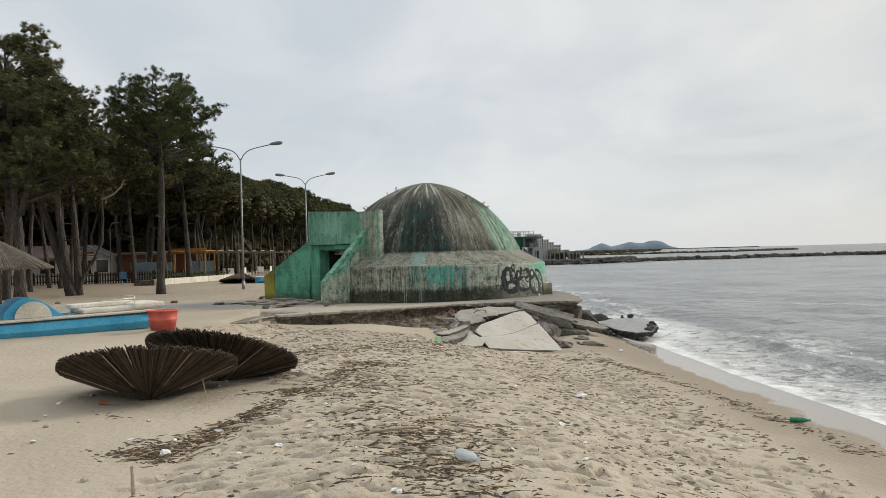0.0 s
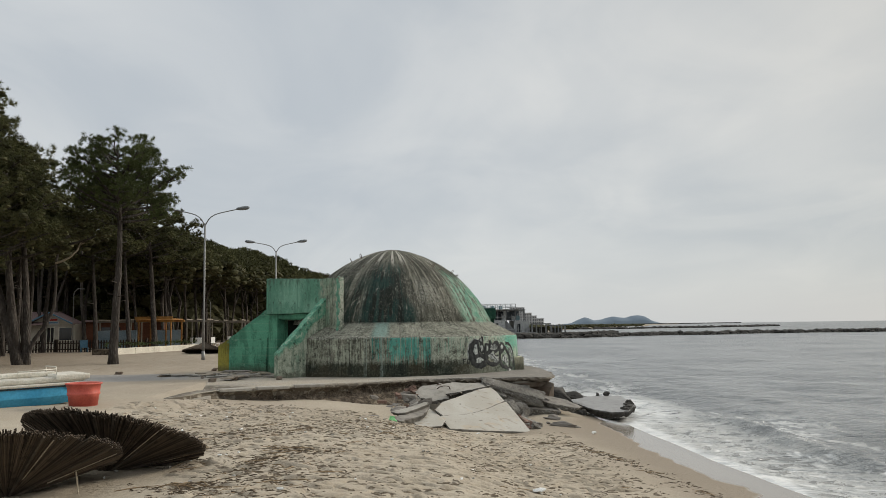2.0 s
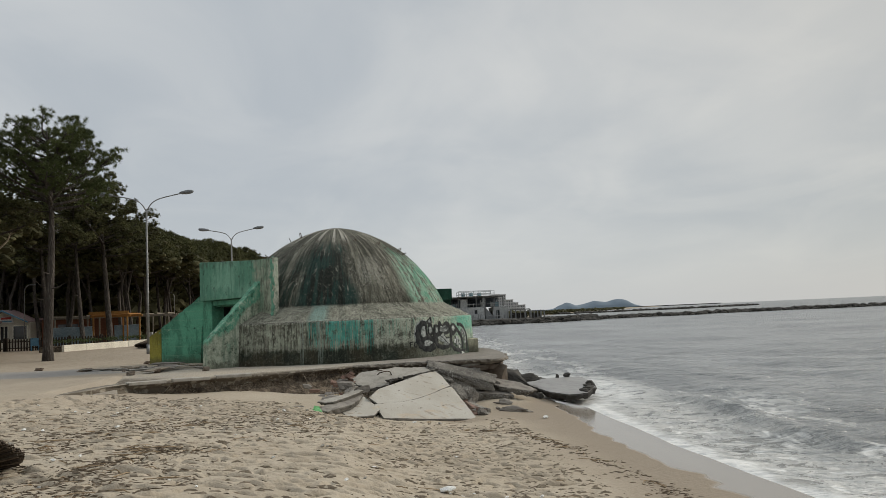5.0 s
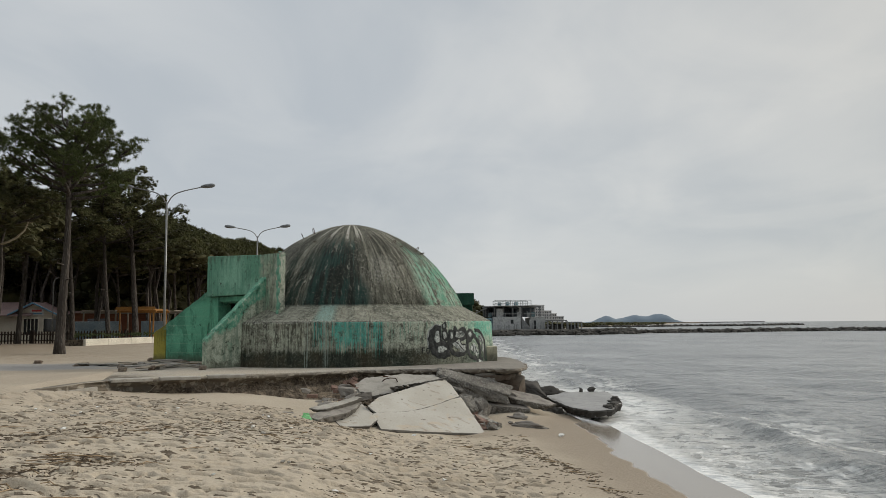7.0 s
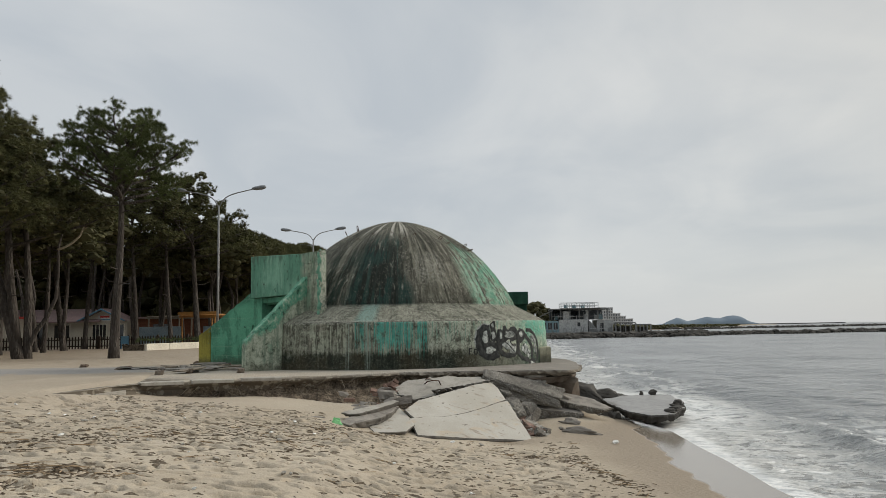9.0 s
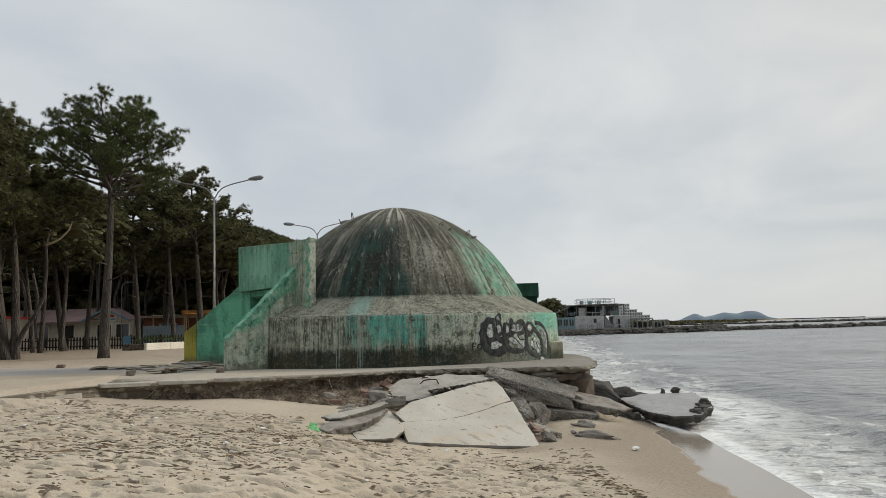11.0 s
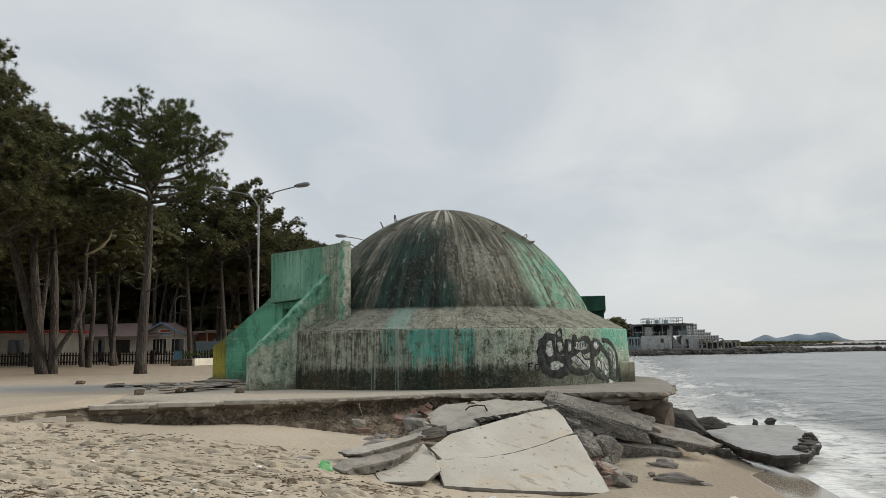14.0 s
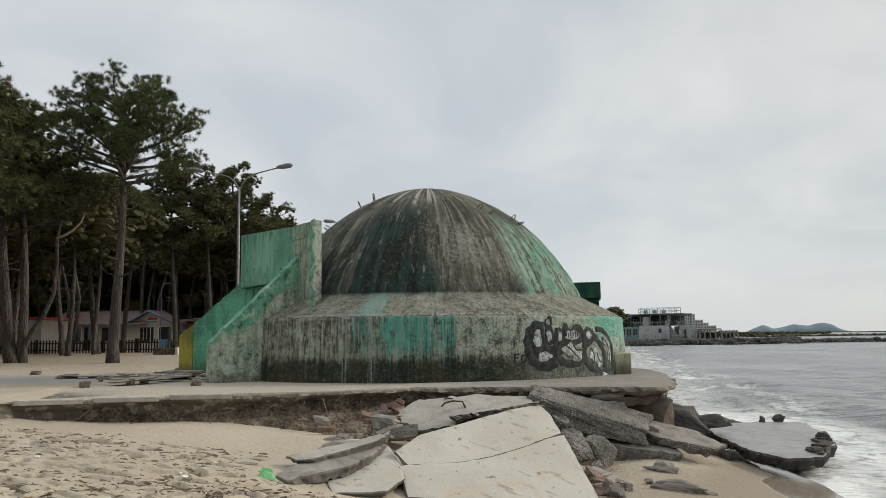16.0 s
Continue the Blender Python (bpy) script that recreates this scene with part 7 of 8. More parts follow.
def grow(limbs, seed, tufts, puff=0.42, spread=0.5):
    """Limbs (start, end, radius) with side branches, each ending in a rounded pad of tufts. Returns the limb geometries and the tufts' centres."""
    rnd = random.Random(seed)
    geos, centres, outs = [], [], []
    tot = sum((Vector(b) - Vector(a)).length for a, b, r in limbs)

    def pad(q, size, k):
        for _ in range(k):
            d = Vector((rnd.gauss(0, 1), rnd.gauss(0, 1), rnd.gauss(0.35, 0.8))).normalized()
            m = size * rnd.uniform(0.45, 1.0)
            centres.append(q + Vector((d.x * m, d.y * m, d.z * m * 0.62)))
            outs.append(d)
    for a, b, r in limbs:
        a, b = Vector(a), Vector(b)
        ln = (b - a).length
        pts = bend(a, b, 7, rnd, ln * 0.10)
        for i, p in enumerate(pts):
            p.z += 0.10 * ln * math.sin(math.pi * i / 6) * (-0.5)
        g = Geo().tube(pts, [r * (1 - 0.8 * i / 6) + 0.010 for i in range(7)], 6)
        pads = max(2, int(ln / puff * 0.95))
        k = max(4, int(tufts * ln / tot / (pads + 1)))
        pad(pts[-1], puff * 1.1, k)
        for j in range(pads):
            t = 0.40 + 0.58 * (j + rnd.random()) / pads
            i = min(int(t * 6), 5)
            p = pts[i].lerp(pts[i + 1], t * 6 - i)
            d = Vector((rnd.gauss(0, 1), rnd.gauss(0, 1), rnd.gauss(0.45, 0.5)))
            d = (d.normalized() + (b - a).normalized() * 0.5).normalized()
            q = p + d * spread * ln * 0.5 * rnd.uniform(0.5, 1.0)
            g.tube([p, p.lerp(q, 0.5) + Vector((0, 0, -0.05)), q], [0.022, 0.016, 0.008], 4, False)
            pad(q, puff * rnd.uniform(0.7, 1.15), k)
        geos.append(g)
    return geos, centres, outs


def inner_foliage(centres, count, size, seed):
    """The dense inside of a crown: ragged lumps among the tufts, coloured dark as shade."""
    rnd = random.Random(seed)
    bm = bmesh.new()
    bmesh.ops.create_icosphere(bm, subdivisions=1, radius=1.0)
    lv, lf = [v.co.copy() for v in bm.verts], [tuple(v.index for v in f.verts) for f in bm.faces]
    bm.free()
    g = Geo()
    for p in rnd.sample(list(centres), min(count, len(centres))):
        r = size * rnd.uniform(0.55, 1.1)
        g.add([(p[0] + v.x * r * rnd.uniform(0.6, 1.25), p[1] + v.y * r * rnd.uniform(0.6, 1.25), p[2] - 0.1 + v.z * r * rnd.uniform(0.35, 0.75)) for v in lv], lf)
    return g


def crown_limbs(rnd, axis_pts, z0, z1, radius, count, shape="round"):
    """Limbs from the trunk outwards between two heights."""
    out = []
    xs = [p[2] for p in axis_pts]
    for i in range(count):
        t = (i + rnd.random()) / count
        z = z0 + (z1 - z0) * t
        ax = np.interp(z, xs, [p[0] for p in axis_pts])
        ay = np.interp(z, xs, [p[1] for p in axis_pts])
        a = i * 2.4 + rnd.uniform(-0.4, 0.4)
        if shape == "dome":
            r = radius * math.sqrt(max(0.05, 1 - (0.25 + 0.68 * t) ** 2 * 0.9)) * rnd.uniform(0.72, 1.06)
            rise = r * rnd.uniform(0.22, 0.55) + 0.25 * t
        elif shape == "flat":
            r = radius * (0.55 + 0.45 * math.sin(math.pi * min(1, t + 0.25))) * rnd.uniform(0.75, 1.1)
            rise = 0.30 * r + 0.3 * t
        else:
            r = radius * (1.05 - 0.75 * t ** 1.6) * rnd.uniform(0.7, 1.12)
            rise = r * rnd.uniform(0.10, 0.5) + 0.35 * t
        out.append(((ax, ay, z), (ax + math.cos(a) * r, ay + math.sin(a) * r, z + rise), 0.035 + 0.03 * (1 - t)))
    return out


def pine(at, height, z0, radius, seed, label, trunk_r=0.19, lean=(0, 0), tufts=620, limbs=17, count=20, length=0.24, width=0.016, dark=False, dead=4, group="pines at the edge of the wood", second=None, puff=0.42, shape="round"):
    """A pine with a bare trunk, dead stubs, living limbs and a crown of needle tufts."""
    rnd = random.Random(seed)
    tree = thing("pine_tree", label, "tree", at, group)
    top = Vector((lean[0], lean[1], height))
    tp = bend((0, 0, -0.3), top, 12, rnd, height * 0.02)
    part("trunk", Geo().tube(tp, [trunk_r * (1.35 if i == 0 else 1) * (1 - 0.82 * (i / 11) ** 1.2) for i in range(12)], 10), BARK, tree, "", True)
    spec = crown_limbs(rnd, tp, z0, height * 0.97, radius, limbs, shape)
    if second:
        # a second stem that forks from the first
        b0, b1, r = second
        sp = [Vector(q) for q in b0] if isinstance(b0, list) else bend(b0, b1, 8, rnd, 0.25)
        b0, b1 = sp[0], sp[-1]
        part("stem", Geo().tube(sp, [r * (1 - 0.7 * i / (len(sp) - 1)) for i in range(len(sp))], 9), BARK, tree, "", True)
        spec += crown_limbs(rnd, sp, max(b0[2] + 0.5, z0 * 0.9), b1[2] * 0.98, radius * 0.75, limbs // 2)
    geos, c, o = grow(spec, seed, tufts, puff)
    for g in geos:
        part("limb", g, BARK, tree, "", True)
    me = needles(c, o, count, length, width, seed)
    part("crown", me, NEEDLE_DARK if dark else NEEDLE, tree, "open crown of needle tufts")
    if dark:
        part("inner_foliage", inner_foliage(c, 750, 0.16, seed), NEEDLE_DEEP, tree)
    for i in range(dead):
        z = rnd.uniform(z0 * 0.45, z0 * 1.0)
        a = rnd.uniform(0, 6.28)
        ax, ay = np.interp(z, [p[2] for p in tp], [p[0] for p in tp]), np.interp(z, [p[2] for p in tp], [p[1] for p in tp])
        l = rnd.uniform(0.3, 1.3)
        part("dead_branch", Geo().tube([(ax, ay, z), (ax + math.cos(a) * l * 0.6, ay + math.sin(a) * l * 0.6, z + 0.05), (ax + math.cos(a + 0.3) * l, ay + math.sin(a + 0.3) * l, z + rnd.uniform(-0.1, 0.35))], [0.03, 0.02, 0.007], 5), BARK, tree)
    return tree


# the pine standing alone in front
pine(pose(-13.18, 37.57, 0), 9.7, 6.3, 2.8, 3, "tall pine with an open crown at the edge of the beach", 0.20, (-0.15, 0.3), 2700, 46, 46, 0.17, 0.0066, dead=8, puff=0.34, shape="dome")
# the forked pair
pine(pose(-17.62, 38.36, 0), 9.8, 5.2, 3.6, 8, "leaning pine with several stems and a dense crown", 0.24, (-2.7, -0.3), 1700, 26, 42, 0.18, 0.0085, True, 4, second=((-0.2, 0, 0.4), (-0.9, 0.3, 9.0), 0.22), shape="flat")
pine(pose(-17.43, 38.47, 0), 9.8, 5.8, 2.7, 12, "pine with a bent low stem beside a leaning one", 0.18, (-0.9, 0.5), 1300, 20, 42, 0.18, 0.0085, True, 3, second=([(0, 0, -0.2), (0.08, 0, 0.5), (0.32, 0.08, 1.15), (0.74, 0.15, 1.75), (1.08, 0.2, 2.55), (1.12, 0.25, 3.6), (1.06, 0.3, 4.65), (1.24, 0.32, 5.5), (1.12, 0.3, 6.9)], None, 0.115))
pine(pose(-24.0, 50.3, 0), 9.6, 5.4, 3.0, 15, "slender pine with an upright bare trunk", 0.14, (0.2, 0), 1300, 20, 34, 0.20, 0.010, True, 5)
pine(pose(-26.0, 56.0, 0), 10.0, 5.6, 3.1, 18, "pine with a bare trunk leaning towards the wood", 0.20, (-1.9, 0.3), 1300, 20, 34, 0.20, 0.010, True, 4)
pine(pose(-26.8, 59.8, 0), 10.2, 6.0, 3.2, 21, "pine with a curved bare trunk", 0.17, (0.3, 0.4), 1300, 20, 34, 0.20, 0.010, True, 4)
pine(pose(-20.9, 60.6, 0), 11.8, 6.6, 3.7, 41, "pine with a broad crown beside the pergola", 0.17, (-0.8, 0.2), 1900, 26, 34, 0.20, 0.010, True, 5, shape="dome")
pine(pose(-19.48, 61.8, 0), 11.4, 6.2, 3.7, 24, "pine with a curving trunk by the low white wall", 0.23, (-0.9, 0), 2200, 26, 34, 0.20, 0.010, True, 4)
pine(pose(-22.83, 59.3, 0), 11.5, 6.4, 3.6, 27, "slender dark pine in the wood", 0.17, (-0.5, 0), 2200, 26, 34, 0.20, 0.010, True, 4)
pine(pose(-17.6, 33.5, 0), 9.9, 4.4, 3.7, 33, "big pine with a dense dark crown", 0.24, (-0.3, 0), 3400, 40, 42, 0.19, 0.0085, True, 3, puff=0.5, shape="flat", second=((0.1, 0, 3.6), (1.5, 0.3, 8.0), 0.13))
pine(pose(-24.0, 38.5, 0), 11.6, 5.0, 4.6, 36, "big pine with a dense dark crown", 0.24, (0.3, 0.2), 2200, 30, 36, 0.2, 0.010, True, 3)
pine(pose(-19.2, 35.2, 0), 11.4, 4.8, 3.5, 52, "big pine with a dense dark crown", 0.2, (0.2, 0.2), 3000, 36, 42, 0.19, 0.0085, True, 2, shape="flat", puff=0.5)
# dead pale forked branch against the dark wood
branch = thing("dead_branch", "pale dead branch forking from the bent pine stem", "dead branch", pose(-16.37, 38.74, 4.60))
part("stem", Geo().tube([(0, 0, 0), (0.30, 0.02, 0.10), (0.62, 0.03, 0.26), (0.95, 0.05, 0.58), (1.15, 0.05, 1.05), (1.32, 0.06, 1.3)], [0.055, 0.05, 0.045, 0.038, 0.026, 0.012], 8), CANE, branch, "", True)
part("twig", Geo().tube([(1.08, 0.05, 0.85), (1.32, 0.05, 0.95), (1.62, 0.05, 0.92)], [0.022, 0.016, 0.007], 6), CANE, branch, "", True)


def wood_pine(seed, height, tufts=1700, count=22, length=0.26, width=0.022):
    """A pine of the closed wood, with a broad flat top; its copies share the meshes."""
    rnd = random.Random(seed)
    lean = (rnd.uniform(-0.8, 0.8), rnd.uniform(-0.8, 0.8))
    tree = thing("pine_tree", "dark umbrella-shaped pine of the closed wood", "tree", None, "pines of the wood")
    tp = bend((0, 0, -0.4), (lean[0], lean[1], height * 0.86), 9, rnd, 0.35)
    g = Geo().tube(tp, [0.15 * (1 - 0.7 * i / 8) for i in range(9)], 7)
    part("trunk", g, BARK, tree, "", True)
    fork_at = tp[4]
    a = rnd.uniform(0, 6.28)
    fork = bend(fork_at, fork_at + Vector((math.cos(a) * 1.5, math.sin(a) * 1.5, height * 0.36)), 6, rnd, 0.2)
    part("stem", Geo().tube(fork, [0.1 * (1 - 0.6 * i / 5) for i in range(6)], 6), BARK, tree, "", True)
    spec = crown_limbs(rnd, tp, height * 0.55, height * 0.86, 3.0, 14, "flat") + crown_limbs(rnd, fork, height * 0.62, height * 0.83, 2.2, 5, "flat")
    geos, c, o = grow(spec, seed, tufts // 4, 0.62, 0.62)
    allg = Geo()
    for q in geos:
        allg.add(q.v, q.f)
    part("branchwork", allg, BARK, tree)
    # the umbrella: a close, gently lumpy cap over the limbs, ragged and thinner underneath
    heart = []
    for i in range(tufts):
        a, q = rnd.uniform(0, 6.28), math.sqrt(rnd.random())
        r = q * (3.9 + 0.55 * math.sin(2 * a + seed) + 0.3 * math.sin(5 * a + seed * 2))
        p = Vector((lean[0] * 0.8 + math.cos(a) * r, lean[1] * 0.8 + math.sin(a) * r, 0))
        lump = 0.42 * noise.noise(p * 0.8 + Vector((seed, 0, 0)))
        p.z = height * 0.98 - 2.3 * q ** 2.4 + lump - rnd.random() ** 2.2 * (1.5 - 0.6 * q)
        c.append(p)
        o.append(Vector((math.cos(a) * q, math.sin(a) * q, 0.9)))
        if i % 4 == 0:
            heart.append(p + Vector((0, 0, -0.28)))
    part("crown", needles(c, o, count, length, width, seed), NEEDLE_DARK, tree)
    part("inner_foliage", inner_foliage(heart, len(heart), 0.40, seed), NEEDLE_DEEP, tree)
    return tree


def build_wood():
    rnd = random.Random(77)
    kinds = [wood_pine(100 + i, h) for i, h in enumerate((9.6, 10.4, 9.0, 10.0))]
    far_kinds = [wood_pine(120 + i, h, 900, 16, 0.36, 0.045) for i, h in enumerate((9.8, 10.2))]
    spots = []
    # the edge of the wood runs away along the beach
    y = 66.0
    while y < 215:
        spots.append((-20.2 + rnd.uniform(-1.0, 0.8) + max(0.0, y - 80) * 0.02, y))
        y += rnd.uniform(3.2, 4.6)
    for row in range(1, 6):
        y = 44.0 + row * 1.5
        while y < 150 - row * 8:
            x = -19.5 - row * 5.6 + rnd.uniform(-1.8, 1.8) - (y - 50) * 0.05 * row
            if not (-38 < x < -20 and 58 < y < 74):
                spots.append((x, y))
            y += rnd.uniform(6.0, 9.5)
    for x, y in ((-22.3, 66.0), (-27, 46), (-31, 41), (-36, 48), (-25.5, 52), (-42, 55), (-30, 34), (-37, 38), (-46, 44)):
        spots.append((x, y))
    used = set()
    for i, (x, y) in enumerate(spots):
        near = y < 96 and x > -36
        k = kinds[i % 4] if near else far_kinds[i % 2]
        m = pose(x, y, 0, 0, 0, rnd.uniform(0, 360))
        s = rnd.uniform(0.95, 1.08)
        if k.name in used:
            k = copy_thing(k, m)
        used.add(k.name)
        k.matrix_basis = m @ Matrix.Scale(s, 4)


build_wood()


def far_woods():
    """The closed wood behind the last single trees, too deep to tell trees apart."""
    rnd = random.Random(5)
    c, o = [], []
    for i in range(5200):
        t = rnd.random()
        if t < 0.55:
            x, y = rnd.uniform(-100, -56), rnd.uniform(30, 175)
        elif t < 0.85:
            x, y = rnd.uniform(-90, -14), rnd.uniform(150, 240)
        else:
            x, y = rnd.uniform(-20, 2), rnd.uniform(190, 330)
        z = rnd.uniform(0.2, 10.5) if rnd.random() < 0.75 else rnd.uniform(7, 11)
        if x > -14:
            z *= 0.75
        c.append((x, y, z))
        o.append((0, 0, 0.6))
    for i in range(3000):
        c.append((rnd.uniform(-78, -23), rnd.uniform(84, 160), rnd.uniform(0.3, 8.8)))
        o.append((0, 0, 0.4))
    for i in range(1300):
        c.append((rnd.uniform(-52, -23), rnd.uniform(78, 96), rnd.uniform(1.5, 8.6)))
        o.append((0, 0, 0.4))
    for i in range(240):
        c.append((3 + 17 * (i % 40) / 40 + rnd.uniform(-0.5, 0.5), rnd.uniform(240, 262), rnd.uniform(0, 6.6 + 1.5 * math.sin(i % 40 * 0.16))))
        o.append((0, 0, 0.4))
    for i in range(620):
        y = 262 + 640 * rnd.random() ** 1.5
        c.append((float(shore_x(y)) - rnd.uniform(0.3, 4) - 22 * rnd.random() ** 2, y, rnd.uniform(-0.6, 0.9)))
        o.append((0, 0, 0.4))
    # each clump of foliage: a rough lump wrapped in needles
    bm = bmesh.new()
    bmesh.ops.create_icosphere(bm, subdivisions=1, radius=1.0)
    lv, lf = [v.co.copy() for v in bm.verts], [tuple(v.index for v in f.verts) for f in bm.faces]
    bm.free()
    g = Geo()
    fc, fo = [], []
    for p in c:
        r = rnd.uniform(0.7, 1.5)
        turn = Matrix.Rotation(rnd.uniform(0, 6), 3, "Z")
        q = Vector(p)
        vs = [turn @ v * r * rnd.uniform(0.75, 1.15) for v in lv]
        g.add([(q.x + v.x, q.y + v.y, q.z + v.z * 0.7) for v in vs], lf)
        for v in vs[::2]:
            fc.append((q.x + v.x, q.y + v.y, q.z + v.z * 0.7))
            fo.append(v.normalized() * 0.8)
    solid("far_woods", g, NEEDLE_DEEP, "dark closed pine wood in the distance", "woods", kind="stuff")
    solid("far_foliage", needles(fc, fo, 7, 0.5, 0.06, 9), NEEDLE_DARK, "needle tufts of the closed pine wood", "foliage", kind="stuff")
    # trunks lost in the shade
    g = Geo()
    for i in range(150):
        x, y = rnd.uniform(-62, -20), rnd.uniform(66, 150)
        g.tube([(x, y, -0.2), (x + rnd.uniform(-0.6, 0.6), y, 4), (x + rnd.uniform(-1.2, 1.2), y, 8)], [0.16, 0.13, 0.09], 5)
    solid("far_trunks", g, BARK, "shaded pine trunks deep in the wood", "trunks", kind="stuff")


far_woods()

# ---- street lamps ----
GALV = plain("galvanised_steel", (0.27, 0.27, 0.26), (0.20, 0.20, 0.195), 4, 0.5, metal=0.6, bump=0.1)
LAMP_GREY = plain("grey_lamp_housing", (0.22, 0.23, 0.24), (0.17, 0.18, 0.19), 6, 0.5, bump=0.1)
LENS = plain("milky_lamp_cover", (0.60, 0.60, 0.58), (0.52, 0.52, 0.50), 6, 0.3, bump=0)


def street_lamp(x, y, fork, reach, rise, turn, group, base_z=-0.05):
    lamp = thing("street_lamp", "tall galvanised street lamp with two curved arms", "street lamp", pose(x, y, base_z, 0, 0, turn), group)
    part("pole", Geo().tube([(0, 0, -0.2), (0, 0, fork * 0.4), (0, 0, fork - 0.15)], [0.068, 0.052, 0.04], 12), GALV, lamp, "", True)
    part("collar", Geo().tube([(0, 0, 0), (0, 0, 0.5)], 0.085, 12), GALV, lamp, "", True)
    for s in (-1, 1):
        pts = [(s * reach * (0.02 + 0.98 * t), 0, fork - 0.2 + (rise + 0.2) * (0.58 * (1 - math.exp(-t * 8.0)) + 0.42 * t)) for t in np.linspace(0, 1, 12)]
        arm = part("arm", Geo().tube(pts, 0.026, 8), GALV, lamp, "", True)
        head = Geo().revolve([(0.001, -0.30), (0.07, -0.29), (0.12, -0.18), (0.155, 0.0), (0.16, 0.15), (0.13, 0.28), (0.06, 0.34), (0.001, 0.35)], 16)
        head.v = [(s * (z + 0.2) + s * reach, yy * 0.95, xx * 0.62 + fork + rise + 0.02 + 0.10 * (z + 0.2)) for xx, yy, z in head.v]
        part("lamp_head", head, LAMP_GREY, lamp, "grey drop-shaped lamp head", True)
        cover = Geo().revolve([(0.001, -0.08), (0.08, -0.03), (0.09, 0.1), (0.07, 0.22), (0.001, 0.25)], 14)
        cover.v = [(s * (z + 0.2) + s * reach, yy * 0.9, xx * 0.3 + fork + rise - 0.035 + 0.10 * (z + 0.2)) for xx, yy, z in cover.v]
        part("lamp_cover", cover, LENS, lamp, "", True)


street_lamp(-10.2, 41.0, 6.85, 1.60, 0.55, 2, "double street lamps")
street_lamp(-9.1, 53.5, 6.65, 1.45, 0.42, 0, "double street lamps")


def small_lamp(x, y, h, turn):
    lamp = thing("garden_lamp", "thin lamp post with a bent-over top in the wood", "street lamp", pose(x, y, 0, 0, 0, turn), "thin bent lamp posts")
    pts = [(0, 0, -0.2), (0, 0, h - 0.5)] + [(0.45 * (1 - math.cos(a)), 0, h - 0.5 + 0.5 * math.sin(a)) for a in np.linspace(0.2, 1.75, 8)]
    part("pole", Geo().tube(pts, 0.035, 8), GALV, lamp, "", True)
    part("lamp_head", bevelled(Geo().box(0.42, 0.78, -0.06, 0.06, h - 0.05, h + 0.02), 0.015), LAMP_GREY, lamp)


small_lamp(-26.4, 63.7, 4.72, 0)
small_lamp(-21.5, 84.0, 4.6, 180)

# ---- bungalow and huts among the pines ----
PLASTER = plain("cream_plaster", (0.50, 0.46, 0.38), (0.42, 0.38, 0.31), 1.2, 0.85, fine=0.1, bump=0.15)
ROOF = plain("dull_mauve_roof_sheet", (0.21, 0.145, 0.135), (0.17, 0.12, 0.115), 1.5, 0.7)
TRIM = plain("sky_blue_trim", (0.085, 0.18, 0.26), (0.11, 0.215, 0.29), 4, 0.6)
RED = plain("red_roof_edge", (0.40, 0.05, 0.04), (0.33, 0.05, 0.04), 4, 0.6)
GLASS = Nodes("dark_window_glass").done((0.012, 0.014, 0.016), 0.08)
GLASS.node_tree.nodes["Principled BSDF"].inputs["Specular IOR Level"].default_value = 0.5
FENCE = plain("dark_stained_fence", (0.035, 0.027, 0.022), (0.06, 0.045, 0.035), 5, 0.85)
WHITE_WALL = plain("whitewashed_wall", (0.62, 0.58, 0.49), (0.52, 0.48, 0.40), 1.5, 0.85)
TIMBER = plain("orange_stained_timber", (0.34, 0.17, 0.05), (0.26, 0.125, 0.04), 3, 0.75)
BROWN = plain("red_brown_shed_board", (0.135, 0.055, 0.03), (0.10, 0.042, 0.025), 3, 0.85, stretch=(1, 1, 5))
TARP = plain("faded_blue_tarp", (0.20, 0.27, 0.31), (0.26, 0.32, 0.35), 2, 0.7)
GREYPOLE = plain("grey_pole", (0.24, 0.21, 0.17), (0.17, 0.15, 0.12), 4, 0.85)


